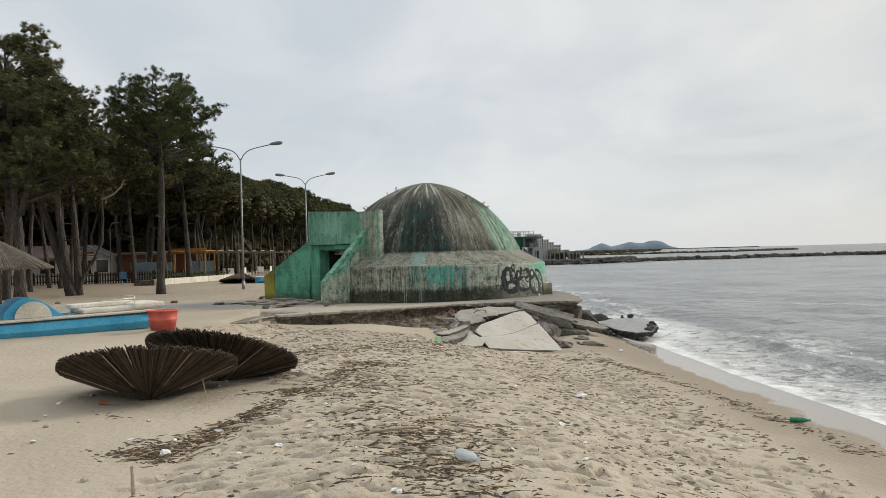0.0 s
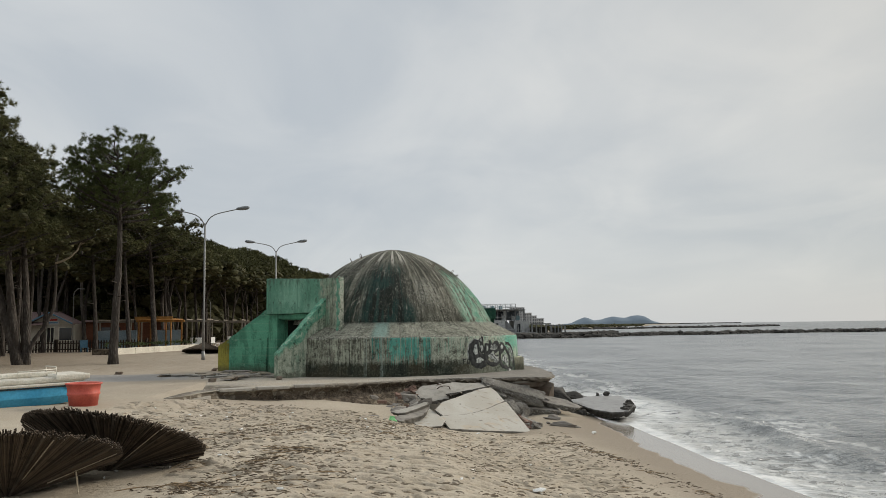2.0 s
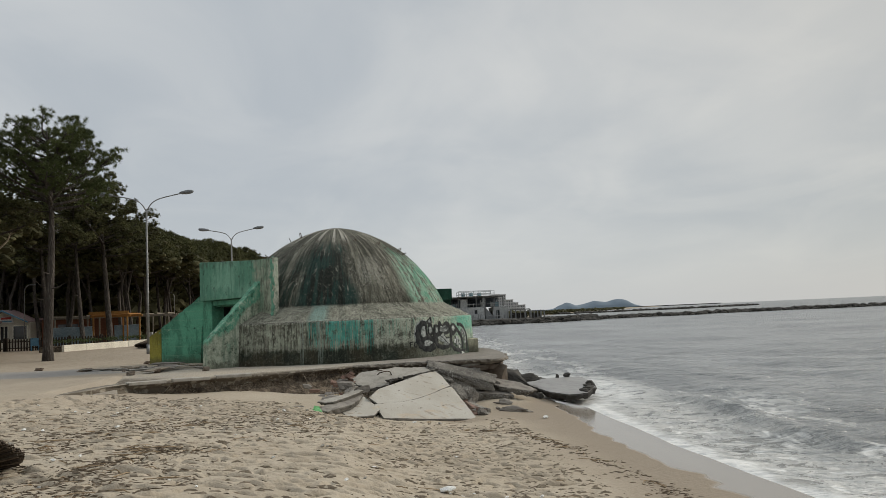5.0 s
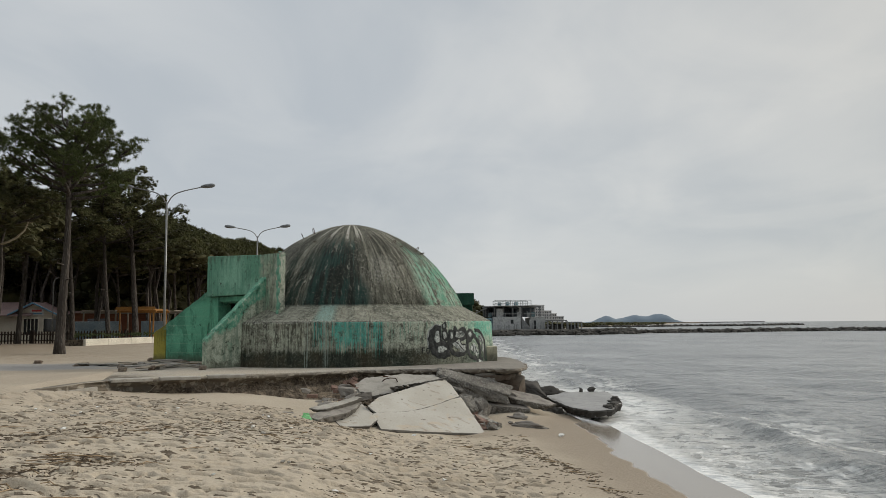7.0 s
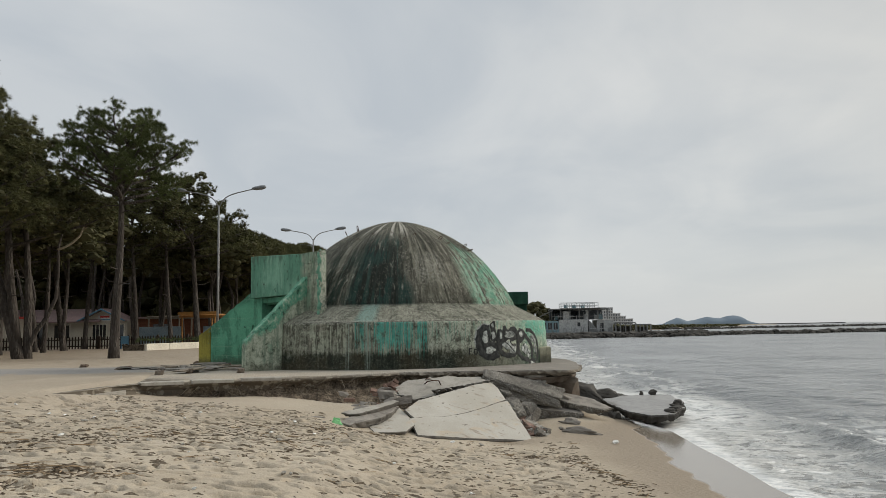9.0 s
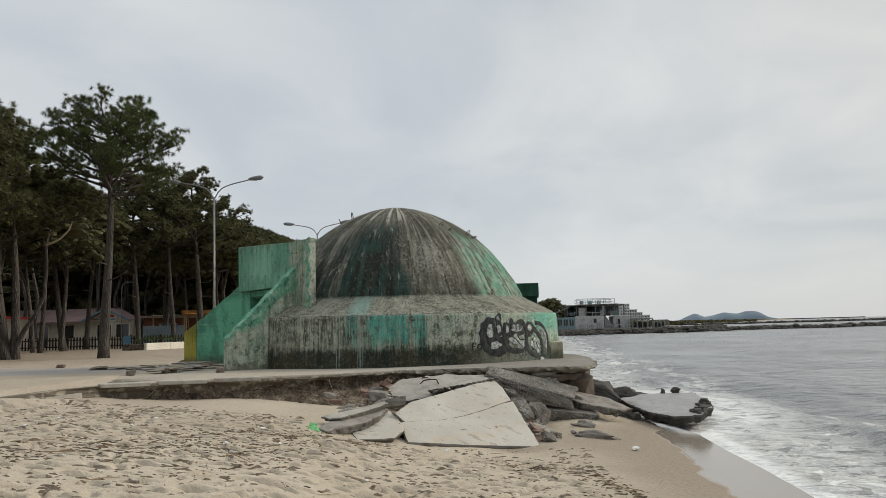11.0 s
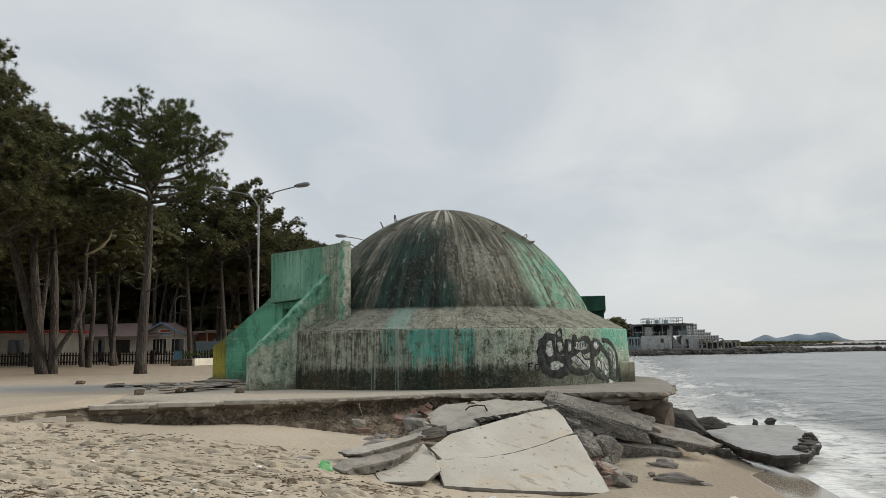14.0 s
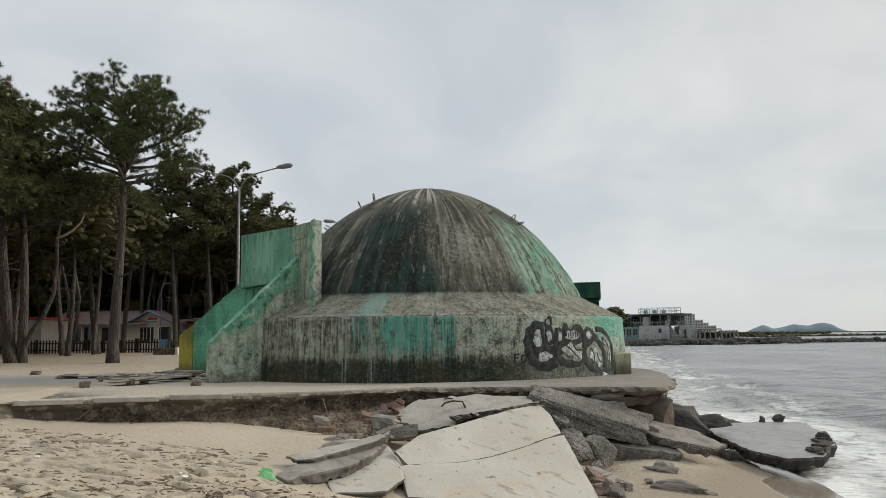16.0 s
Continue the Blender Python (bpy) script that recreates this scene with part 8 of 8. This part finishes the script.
def house():
    h = thing("bungalow", "cream bungalow with a mauve roof and blue gable trim", "house", pose(-29.45, 71.2, -0.05, 0, 0, 4) @ Matrix.Diagonal((1.13, 1.0, 1.06, 1)))
    L, D, E, R = 9.2, 5.0, 2.05, 3.0          # length to the left, depth, eaves, ridge
    part("wall", bevelled(Geo().box(-L, 0, 0, D, 0, E), 0.02), PLASTER, h)
    g = Geo().add([(-3.4, -0.02, E), (-0.1, -0.02, E), (-1.8, -0.02, R - 0.1), (-3.4, 0.2, E), (-0.1, 0.2, E), (-1.8, 0.2, R - 0.1)], [(0, 1, 2), (5, 4, 3), (0, 3, 4, 1), (1, 4, 5, 2), (2, 5, 3, 0)])
    part("gable_wall", g, PLASTER, h)
    part("roof", bevelled(Geo().add([(-L - 0.3, -0.5, E - 0.1), (-1.9, -0.5, E - 0.1), (-1.9, D / 2, R), (-L - 0.3, D / 2, R), (-L - 0.3, D + 0.4, E - 0.1), (-1.9, D + 0.4, E - 0.1), (-L - 0.3, -0.5, E), (-1.9, -0.5, E), (-1.9, D / 2, R + 0.1), (-L - 0.3, D / 2, R + 0.1), (-L - 0.3, D + 0.4, E), (-1.9, D + 0.4, E)],
         [(0, 3, 2, 1), (6, 7, 8, 9), (0, 1, 7, 6), (1, 2, 8, 7), (0, 6, 9, 3), (2, 3, 4, 5)[::-1], (9, 8, 11, 10), (4, 10, 11, 5), (2, 5, 11, 8), (3, 9, 10, 4)]), 0.02), ROOF, h, "dull mauve sheet roof")
    for s in (-1, 1):
        p0, p1 = (-1.8 + s * 1.75, E + 0.05), (-1.8, R + 0.02)
        V = [(p0[0], -0.55, p0[1]), (p1[0], -0.55, p1[1]), (p1[0], -0.55, p1[1] - 0.11), (p0[0], -0.55, p0[1] - 0.11)]
        faces = [(0, 1, 2, 3), (7, 6, 5, 4), (0, 4, 5, 1), (1, 5, 6, 2), (2, 6, 7, 3), (3, 7, 4, 0)]
        part("gable_trim", Geo().add(V + [(x, y + 0.12, z) for x, y, z in V], faces), TRIM, h, "blue gable roof edge")
        part("gable_roof", Geo().add([(x, y + 0.125, z - 0.01) for x, y, z in V] + [(x, y + 3.0, z - 0.01) for x, y, z in V], faces), ROOF, h)
    for x0, x1, z0, z1 in ((-1.15, -0.25, 0.75, 1.75), (-5.4, -4.3, 0.75, 1.75), (-8.0, -7.0, 0.75, 1.75), (-6.7, -6.2, 0.1, 1.8)):
        w = part("window", bevelled(Geo().box(x0 - 0.07, x1 + 0.07, -0.05, 0.03, z0 - 0.07, z1 + 0.07), 0.01), WHITE_WALL if x0 > -2 else PLASTER, h)
        part("pane", Geo().box(x0, x1, -0.062, -0.045, z0, z1), GLASS, w, "dark glass")
    door = part("door", bevelled(Geo().box(-2.6, -1.5, -0.06, 0.02, 0.05, 1.85), 0.01), WHITE_WALL, h, "pale glazed door")
    for i in range(4):
        part("pane", Geo().box(-2.54 + i * 0.26, -2.34 + i * 0.26, -0.075, -0.055, 0.6, 1.75), GLASS, door)
    sign = part("sign", bevelled(Geo().box(-2.15, -1.15, -0.09, -0.03, 2.02, 2.52), 0.01), LENS, h, "white sign with red and blue bars")
    part("sign_bar", Geo().box(-2.0, -1.3, -0.10, -0.088, 2.3, 2.46), RED, sign)
    part("sign_bar", Geo().box(-2.05, -1.25, -0.10, -0.088, 2.1, 2.2), TRIM, sign)


house()


def hut(x, y, w, d, h, wall, roof, label, turn=0):
    b = thing("hut", label, "hut", pose(x, y, -0.05, 0, 0, turn), "huts in the wood")
    part("wall", bevelled(Geo().box(-w / 2, w / 2, 0, d, 0, h), 0.02), wall, b)
    part("roof", bevelled(Geo().box(-w / 2 - 0.3, w / 2 + 0.3, -0.35, d + 0.3, h, h + 0.16), 0.03), roof, b)
    win = part("window", Geo().box(-w * 0.3, -w * 0.05, -0.03, 0.01, h * 0.35, h * 0.8), GLASS, b)
    for i in range(max(3, int(h / 0.3))):
        part("plank", Geo().box(-w / 2, w / 2, -0.022, -0.004, 0.08 + i * 0.3, 0.34 + i * 0.3), wall, b)


hut(-36.1, 61.0, 4.6, 3.5, 2.3, PLASTER, RED, "pale hut with a red roof edge in the wood", 6)
hut(-45.5, 60.5, 6.0, 3.5, 2.1, BROWN, ROOF, "dark brown hut in the wood", 6)
hut(-25.8, 72.5, 6.5, 3.0, 2.3, BROWN, ROOF, "long red-brown shed behind the picket fence", 3)


def fence(x0, y0, x1, y1, h=0.95):
    ln, a = math.hypot(x1 - x0, y1 - y0), math.degrees(math.atan2(y1 - y0, x1 - x0))
    f = thing("picket_fence", "dark stained picket fence in front of the bungalow", "fence", pose(x0, y0, -0.08, 0, 0, a), "picket fences")
    for z in (0.28, 0.72):
        part("rail", Geo().box(0, ln, 0.012, 0.05, z - 0.035, z + 0.035), FENCE, f)
    me = Geo().prism([(-0.05, 0.0), (0.05, 0.0), (0.05, h - 0.08), (0.0, h), (-0.05, h - 0.08)], -0.01, 0.01)
    me.v = [(x, z, y) for x, y, z in me.v]
    me = me.mesh("picket")
    me.materials.append(FENCE)
    n = int(ln / 0.2)
    for i in range(n):
        p = new("picket", me)
        p.parent = f
        p.matrix_basis = pose(i * ln / n + 0.05, 0, 0)
    for i in range(int(ln / 2.2) + 1):
        part("post", Geo().box(i * 2.2 - 0.06, i * 2.2 + 0.06, 0.05, 0.17, -0.2, h + 0.05), FENCE, f)


fence(-37.0, 58.6, -26.0, 60.2)
fence(-26.0, 60.2, -18.9, 59.6)
fence(-45.0, 55.5, -37.2, 58.4)

# low white planter wall, in lengths
wall_pts = [(-18.45, 51.6), (-18.05, 53.8), (-17.6, 56.1), (-17.15, 58.5), (-16.7, 60.8), (-16.2, 63.2)]
for (x0, y0), (x1, y1) in zip(wall_pts, wall_pts[1:]):
    ln, a = math.hypot(x1 - x0, y1 - y0), math.degrees(math.atan2(y1 - y0, x1 - x0))
    w = thing("planter_wall", "low whitewashed planter wall along the beach", "low wall", pose(x0, y0, -0.05, 0, 0, a), "low white walls")
    part("wall", bevelled(Geo().box(0, ln - 0.03, 0, 0.16, -0.1, 0.46), 0.015), WHITE_WALL, w)
    part("soil", Geo().box(0, ln - 0.03, 0.165, 1.6, -0.1, 0.40), EARTH, w)
HEDGE = needle_material("low_garden_shrub", (0.05, 0.07, 0.025), (0.10, 0.12, 0.05))
rnd = random.Random(3)
c = [(-18.4 + 0.19 * t - 0.75 + rnd.gauss(0, 0.22), 51.7 + t, 0.5 + rnd.random() * 0.16) for t in np.linspace(0, 11.2, 150)]
solid("planter_shrubs", needles(c, [(0, 0, 1)] * len(c), 12, 0.16, 0.018, 3), HEDGE, "low shrubs growing in the planter", "shrubs", kind="stuff")


def pergola(x, y, w, d, h, mat, label, bars, turn=0):
    p = thing("pergola", label, "pergola", pose(x, y, -0.05, 0, 0, turn), "pergola frames")
    for px in (0, w / 2, w):
        for py in (0, d):
            part("post", Geo().box(px - 0.045, px + 0.045, py - 0.045, py + 0.045, -0.1, h), mat, p)
    for py in (0, d):
        part("beam", Geo().box(-0.2, w + 0.2, py - 0.05, py + 0.05, h, h + 0.16), mat, p)
    for i in range(bars):
        t = i * w / (bars - 1)
        part("rafter", Geo().box(t - 0.03, t + 0.03, -0.25, d + 0.25, h + 0.162, h + 0.25), mat, p)


pergola(-21.0, 62.5, 2.4, 2.6, 2.15, TIMBER, "orange stained timber pergola", 9)
part("fascia", Geo().box(-21.2, -18.4, 62.2, 62.26, 2.28, 2.5), TIMBER, None)
tagged(bpy.data.objects["fascia"], "orange timber board above the pergola", "timber board")
for i, (x, y) in enumerate(((-18.0, 70), (-17.2, 79), (-17.6, 90), (-17, 101))):
    pergola(x - 3.4, y, 3.4, 2.4, 2.2, GREYPOLE, "bare pole frame of a beach pergola", 5, 6)
pergola(-26.0, 67.8, 5.0, 2.4, 2.2, GREYPOLE, "bare pole frame of a beach pergola", 5, 0)
tarp = solid("tarp", bevelled(Geo().box(-1.6, 1.6, -0.03, 0.03, 0.0, 1.35), 0.01), TARP, "faded blue tarpaulin hung behind the fence", "tarpaulin", pose(-23.4, 64.3, 0.15, 4, 0, 3))
solid("tarp", bevelled(Geo().box(-0.9, 0.9, -0.03, 0.03, 0.0, 1.3), 0.01), TARP, "faded blue tarpaulin hung behind the fence", "tarpaulin", pose(-19.6, 65.3, 0.2, 4, 0, 3))


def plastic_chair(x, y, turn, mat, label):
    c = thing("beach_chair", label, "chair", pose(x, y, -0.05, 0, 0, turn), "beach chairs")
    part("seat", bevelled(Geo().box(-0.25, 0.25, -0.25, 0.25, 0.38, 0.42), 0.01), mat, c)
    part("backrest", bevelled(Geo().box(-0.25, 0.25, 0.22, 0.27, 0.42, 0.9), 0.01), mat, c)
    for px in (-0.22, 0.22):
        for py in (-0.22, 0.22):
            part("leg", Geo().box(px - 0.02, px + 0.02, py - 0.02, py + 0.02, 0, 0.38), mat, c)


plastic_chair(-23.6, 59.2, 30, TRIM, "blue plastic beach chair by the fence")
for i, (x, y) in enumerate(((-17.6, 66), (-17.0, 69), (-18.3, 67.5), (-16.7, 73), (-16.9, 77), (-17.8, 76))):
    plastic_chair(x, y, i * 65, WHITE, "white plastic beach chair among the pergolas")
swing = thing("swing_frame", "white swing frame among the pines", "swing", pose(-37.6, 72.6, -0.05) @ Matrix.Scale(0.75, 4))
for s in (-1, 1):
    part("leg", Geo().tube([(s * 0.9, -0.5, 0), (s * 0.75, 0, 1.9)], 0.04, 6), WHITE, swing)
    part("leg", Geo().tube([(s * 0.9, 0.5, 0), (s * 0.75, 0, 1.9)], 0.04, 6), WHITE, swing)
part("crossbar", Geo().tube([(-0.85, 0, 1.9), (0.85, 0, 1.9)], 0.04, 6), WHITE, swing)
part("seat", Geo().box(-0.5, 0.5, -0.2, 0.2, 0.5, 0.55), WHITE, swing)
boat2 = thing("dinghy", "blue and white dinghy lying by the low wall", "dinghy", pose(-10.9, 52.0, -0.05, 0, 0, 15))
part("hull", pontoon(2.6, -0.5, 0.5, 0.42), BLUE, boat2)
part("gunwale", bevelled(Geo().box(-1.25, 1.0, -0.52, 0.52, 0.425, 0.47), 0.02), CREAM, boat2)

# ---- the far shore ----
FAR_WHITE = plain("stained_white_render", (0.42, 0.43, 0.42), (0.34, 0.35, 0.35), 0.25, 0.85, bump=0)
FAR_GREY = plain("bare_concrete_frame", (0.20, 0.205, 0.205), (0.14, 0.145, 0.145), 0.3, 0.9, bump=0)
FAR_TEAL = plain("faded_teal_render", (0.16, 0.24, 0.26), (0.13, 0.20, 0.22), 0.3, 0.85, bump=0)
# far windows greyed for haze; also the shade colour of the back wall
FAR_DIM = plain("dull_far_window", (0.11, 0.12, 0.13), (0.075, 0.085, 0.095), 0.3, 0.4, bump=0)
# distance haze mixed into the base colour, here and in HAZE_HILL
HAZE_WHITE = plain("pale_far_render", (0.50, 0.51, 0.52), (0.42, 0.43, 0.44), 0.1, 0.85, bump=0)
ROCK = plain("dark_shore_rock", (0.075, 0.07, 0.062), (0.038, 0.036, 0.032), 0.6, 0.95, fine=0.4, bump=0)
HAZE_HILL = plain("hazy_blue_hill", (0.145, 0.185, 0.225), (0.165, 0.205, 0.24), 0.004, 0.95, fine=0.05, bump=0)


def rock_line(name, pts, width, height, count, seed, label, size=(0.5, 1.6)):
    rnd = random.Random(seed)
    base = []
    for s in range(5):
        bm = bmesh.new()
        bmesh.ops.create_icosphere(bm, subdivisions=1, radius=1)
        base.append(([tuple(v.co * (1 + rnd.uniform(-0.3, 0.25))) for v in bm.verts], [tuple(v.index for v in f.verts) for f in bm.faces]))
        bm.free()
    g = Geo()
    for i in range(count):
        t = rnd.random() * (len(pts) - 1)
        k = min(int(t), len(pts) - 2)
        f = t - k
        h = rnd.random()
        x = pts[k][0] * (1 - f) + pts[k + 1][0] * f + rnd.gauss(0, width * (1 - h * 0.7))
        y = pts[k][1] * (1 - f) + pts[k + 1][1] * f + rnd.gauss(0, width * (1 - h * 0.7))
        s = rnd.uniform(*size)
        v, fc = base[i % 5]
        a = rnd.uniform(0, 6.28)
        ca, sa = math.cos(a), math.sin(a)
        g.add([(x + (p[0] * ca - p[1] * sa) * s * 1.2, y + (p[0] * sa + p[1] * ca) * s, SEA_Z + h * height + p[2] * s * 0.65) for p in v], fc)
    return solid(name, g, ROCK, label, "rocks", kind="stuff")


rock_line("shore_rocks", [(2, 160), (8, 168), (16, 173), (26, 176), (34, 179), (40, 188), (46, 204)], 1.8, 0.8, 1500, 1, "dark boulders along the far shore", (0.35, 1.0))
rock_line("breakwater", [(36, 182), (44, 189), (56, 196), (72, 200), (88, 204), (105, 203), (140, 205), (190, 208)], 1.1, 0.55, 900, 2, "long low breakwater of dark boulders", (0.35, 0.85))
rock_line("breakwater", [(70, 470), (110, 455), (150, 462), (190, 485), (226, 530)], 3, 0.6, 420, 3, "distant low breakwater", (0.6, 1.3))


def storey_frame(x0, x1, y0, y1, z0, z1, bays, mat, parent):
    part("floor_slab", Geo().box(x0 - 0.4, x1 + 0.4, y0 - 0.6, y1, z1 - 0.3, z1), mat, parent)
    for i in range(bays + 1):
        x = x0 + (x1 - x0) * i / bays
        part("column", Geo().box(x - 0.2, x + 0.2, y0 - 0.2, y0 + 0.2, z0, z1 - 0.302), mat, parent)
        part("column", Geo().box(x - 0.2, x + 0.2, y1 - 0.6, y1 - 0.2, z0, z1 - 0.302), mat, parent)


def derelict():
    b = thing("derelict_restaurant", "half-ruined white seaside building with an open upper storey", "building", pose(4.92, 51, -0.68) @ Matrix.Diagonal((0.724, 1, 0.83, 1)))
    part("terrace", Geo().box(4.0, 32.0, 158, 186, -1.5, 0.35), FAR_GREY, b)
    w = part("wall", bevelled(Geo().box(11.5, 21.5, 164, 180, 0.352, 4.2), 0.05), FAR_WHITE, b)
    t = part("wall", bevelled(Geo().box(4.8, 11.4, 164, 178, 0.352, 3.9), 0.05), FAR_TEAL, b)
    part("wall", bevelled(Geo().box(25.0, 30.5, 166, 180, 0.352, 4.0), 0.05), FAR_WHITE, b)
    for x in (5.6, 7.6, 9.6):
        win = part("window", Geo().box(x, x + 1.4, 163.94, 164.02, 1.2, 3.3), GLASS, b)
        part("window_frame", Geo().box(x + 0.65, x + 0.75, 163.9, 163.94, 1.2, 3.3), FAR_WHITE, win)
    part("window", Geo().box(17.9, 18.9, 163.94, 164.02, 2.1, 3.3), GLASS, b)
    part("doorway", Geo().box(26.0, 27.2, 165.94, 166.02, 0.4, 3.2), GLASS, b)
    for i in range(9):
        part("stair_step", Geo().box(21.8 + i * 0.35, 22.15 + i * 0.35, 164.5, 166.5, 0.36, 4.1 - i * 0.4), FAR_GREY, b)
    storey_frame(9.0, 28.5, 165, 180, 4.2, 7.6, 6, FAR_GREY, b)
    # dark colour on this wall stands in for shade in the open storey
    part("back_wall", Geo().box(9.2, 28.3, 178, 178.4, 4.25, 7.25), FAR_DIM, b)
    part("panel", Geo().box(13.0, 15.4, 165.2, 165.4, 4.25, 6.8), FAR_WHITE, b)
    part("panel", Geo().box(21.0, 22.2, 165.2, 165.4, 4.25, 7.2), FAR_WHITE, b)
    part("canopy", Geo().add([(3.2, 163, 4.5), (9.5, 163, 6.9), (9.5, 178, 6.9), (3.2, 178, 4.5), (3.2, 163, 4.7), (9.5, 163, 7.2), (9.5, 178, 7.2), (3.2, 178, 4.7)], [(0, 3, 2, 1), (4, 5, 6, 7), (0, 1, 5, 4), (1, 2, 6, 5), (2, 3, 7, 6), (3, 0, 4, 7)]), FAR_GREY, b)
    # bare frame on the roof
    for x in np.linspace(12.5, 25.5, 8):
        part("roof_post", Geo().box(x - 0.1, x + 0.1, 165.5, 165.7, 7.6, 9.3), FAR_WHITE, b)
        part("roof_post", Geo().box(x - 0.1, x + 0.1, 175, 175.2, 7.6, 9.3), FAR_WHITE, b)
    for z in (8.4, 9.3):
        part("roof_rail", Geo().box(12.4, 25.6, 165.48, 165.72, z, z + 0.16), FAR_WHITE, b)
        part("roof_rail", Geo().box(12.4, 25.6, 174.98, 175.22, z, z + 0.16), FAR_WHITE, b)
    for x in (14.5, 17.5, 20.5):
        part("water_tank", Geo().tube([(x, 170, 7.62), (x, 170, 8.9)], 0.7, 10), FAR_TEAL, b)
    # poles and rails of the ruined terrace
    rnd = random.Random(6)
    for i in range(16):
        # loose props, boards and partitions left in the open storey
        x, y, top = rnd.uniform(9.5, 28.0), rnd.uniform(164.8, 168), rnd.uniform(5.0, 7.2)
        part("prop", Geo().box(x - 0.07, x + 0.07, y, y + 0.14, 4.25, top), FAR_WHITE, b)
        if i % 3 == 0:
            part("board", Geo().box(x, x + rnd.uniform(0.8, 2.2), y + 0.3, y + 0.4, 4.25, 4.25 + rnd.uniform(0.6, 1.6)), (FAR_TEAL, FAR_WHITE)[i % 2], b)
    for x0, x1, z in ((9.2, 20.6, 5.1), (22.4, 28.3, 5.1), (4.4, 11.2, 1.3), (21.9, 31.8, 1.3)):
        part("handrail", Geo().box(x0, x1, 162.6, 162.7, z, z + 0.09), FAR_WHITE, b)
    part("awning", bevelled(Geo().box(12.0, 26.5, 163.4, 165.0, 7.62, 7.72), 0.02), FAR_WHITE, b)
    for x in np.linspace(24.5, 31.0, 6):
        part("lattice_post", Geo().box(x - 0.08, x + 0.08, 162.4, 162.56, 0.36, 3.0), FAR_WHITE, b)
    part("lattice_beam", Geo().box(24.3, 31.2, 162.4, 162.56, 3.002, 3.16), FAR_WHITE, b)
    for i in range(34):
        x = rnd.uniform(5, 36)
        part("terrace_post", Geo().box(x - 0.06, x + 0.06, 160 + i * 0.1, 160.12 + i * 0.1, 0.2 if x < 32 else -1.2, rnd.uniform(1.2, 2.2)), FAR_GREY, b)


derelict()
terr = thing("ruined_terrace", "collapsed terrace frames behind the shore boulders", "ruin", pose(0, 0, 0))
for i, (x, y, w, h) in enumerate(((27, 212, 5, 1.9), (32.5, 214, 3.5, 1.4))):
    part("deck", Geo().box(x, x + w, y, y + 8, h - 0.25, h), FAR_GREY, terr)
    for k in range(5):
        part("post", Geo().box(x + w * k / 4 - 0.15, x + w * k / 4 + 0.15, y, y + 0.3, -1.3, h - 0.252), FAR_GREY, terr)
    part("rubble_fill", Geo().box(x + 0.4, x + w - 0.4, y + 3, y + 7, -1.3, h * 0.45), ROCK, terr)


def apartment(x, y, w, d, floors, mat, label):
    b = thing("apartment_block", label, "apartment block", pose(x, y, -0.5), "apartment blocks on the far shore")
    part("wall", Geo().box(0, w, 0.9, d, 0, floors * 3.0), mat, b)
    part("roof", Geo().box(-0.3, w + 0.3, 0, d, floors * 3.0 + 0.004, floors * 3.0 + 0.4), mat, b)
    bays = max(3, int(w / 4))
    for f in range(floors):
        part("balcony", Geo().box(0, w, -0.6, 0.9, f * 3.0 + 2.7, f * 3.0 + 2.95), mat, b)
        part("railing", Geo().box(0, w, -0.62, -0.55, f * 3.0 + 2.955, f * 3.0 + 3.6), mat, b)
        for i in range(bays):
            x0 = (i + 0.22) * w / bays
            part("window", Geo().box(x0, x0 + w / bays * 0.42, 0.86, 0.92, f * 3.0 + 0.5, f * 3.0 + 2.3), FAR_DIM, b)


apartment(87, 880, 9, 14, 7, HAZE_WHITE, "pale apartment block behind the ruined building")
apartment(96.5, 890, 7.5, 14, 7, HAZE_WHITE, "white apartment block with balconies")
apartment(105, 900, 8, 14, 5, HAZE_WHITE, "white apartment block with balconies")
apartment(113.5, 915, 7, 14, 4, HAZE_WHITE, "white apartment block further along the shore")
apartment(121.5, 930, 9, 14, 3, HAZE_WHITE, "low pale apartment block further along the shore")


def hills():
    """The headland across the bay, distance haze put into its blue colour."""
    V, F, n = [], [], 90
    for i in range(n):
        t = i / (n - 1)
        x = 690 + 540 * t
        h = 14 + 22 * math.exp(-((t - 0.22) / 0.10) ** 2) + 22 * math.exp(-((t - 0.52) / 0.12) ** 2) + 28 * math.exp(-((t - 0.76) / 0.11) ** 2) + 5 * noise.noise(Vector((t * 14, 0, 0)))
        h *= min(1, (1 - t) * 7) ** 0.7 * min(1, t * 3 + 0.2)
        for k in range(5):
            V.append((x, 4200 - 120 * math.cos(k * math.pi / 8) + 120, -2 + max(h, 2) * 1.15 * math.sin(k * math.pi / 8)))
    for i in range(n - 1):
        for k in range(4):
            F.append((i * 5 + k, (i + 1) * 5 + k, (i + 1) * 5 + k + 1, i * 5 + k + 1))
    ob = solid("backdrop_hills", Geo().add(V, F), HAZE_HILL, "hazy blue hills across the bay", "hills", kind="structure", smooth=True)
    spit = Geo().box(330, 1000, 2600, 2640, -1.6, 1.2)
    solid("backdrop_spit", spit, ROCK, "thin dark spit of land across the bay", "spit", kind="structure")


hills()
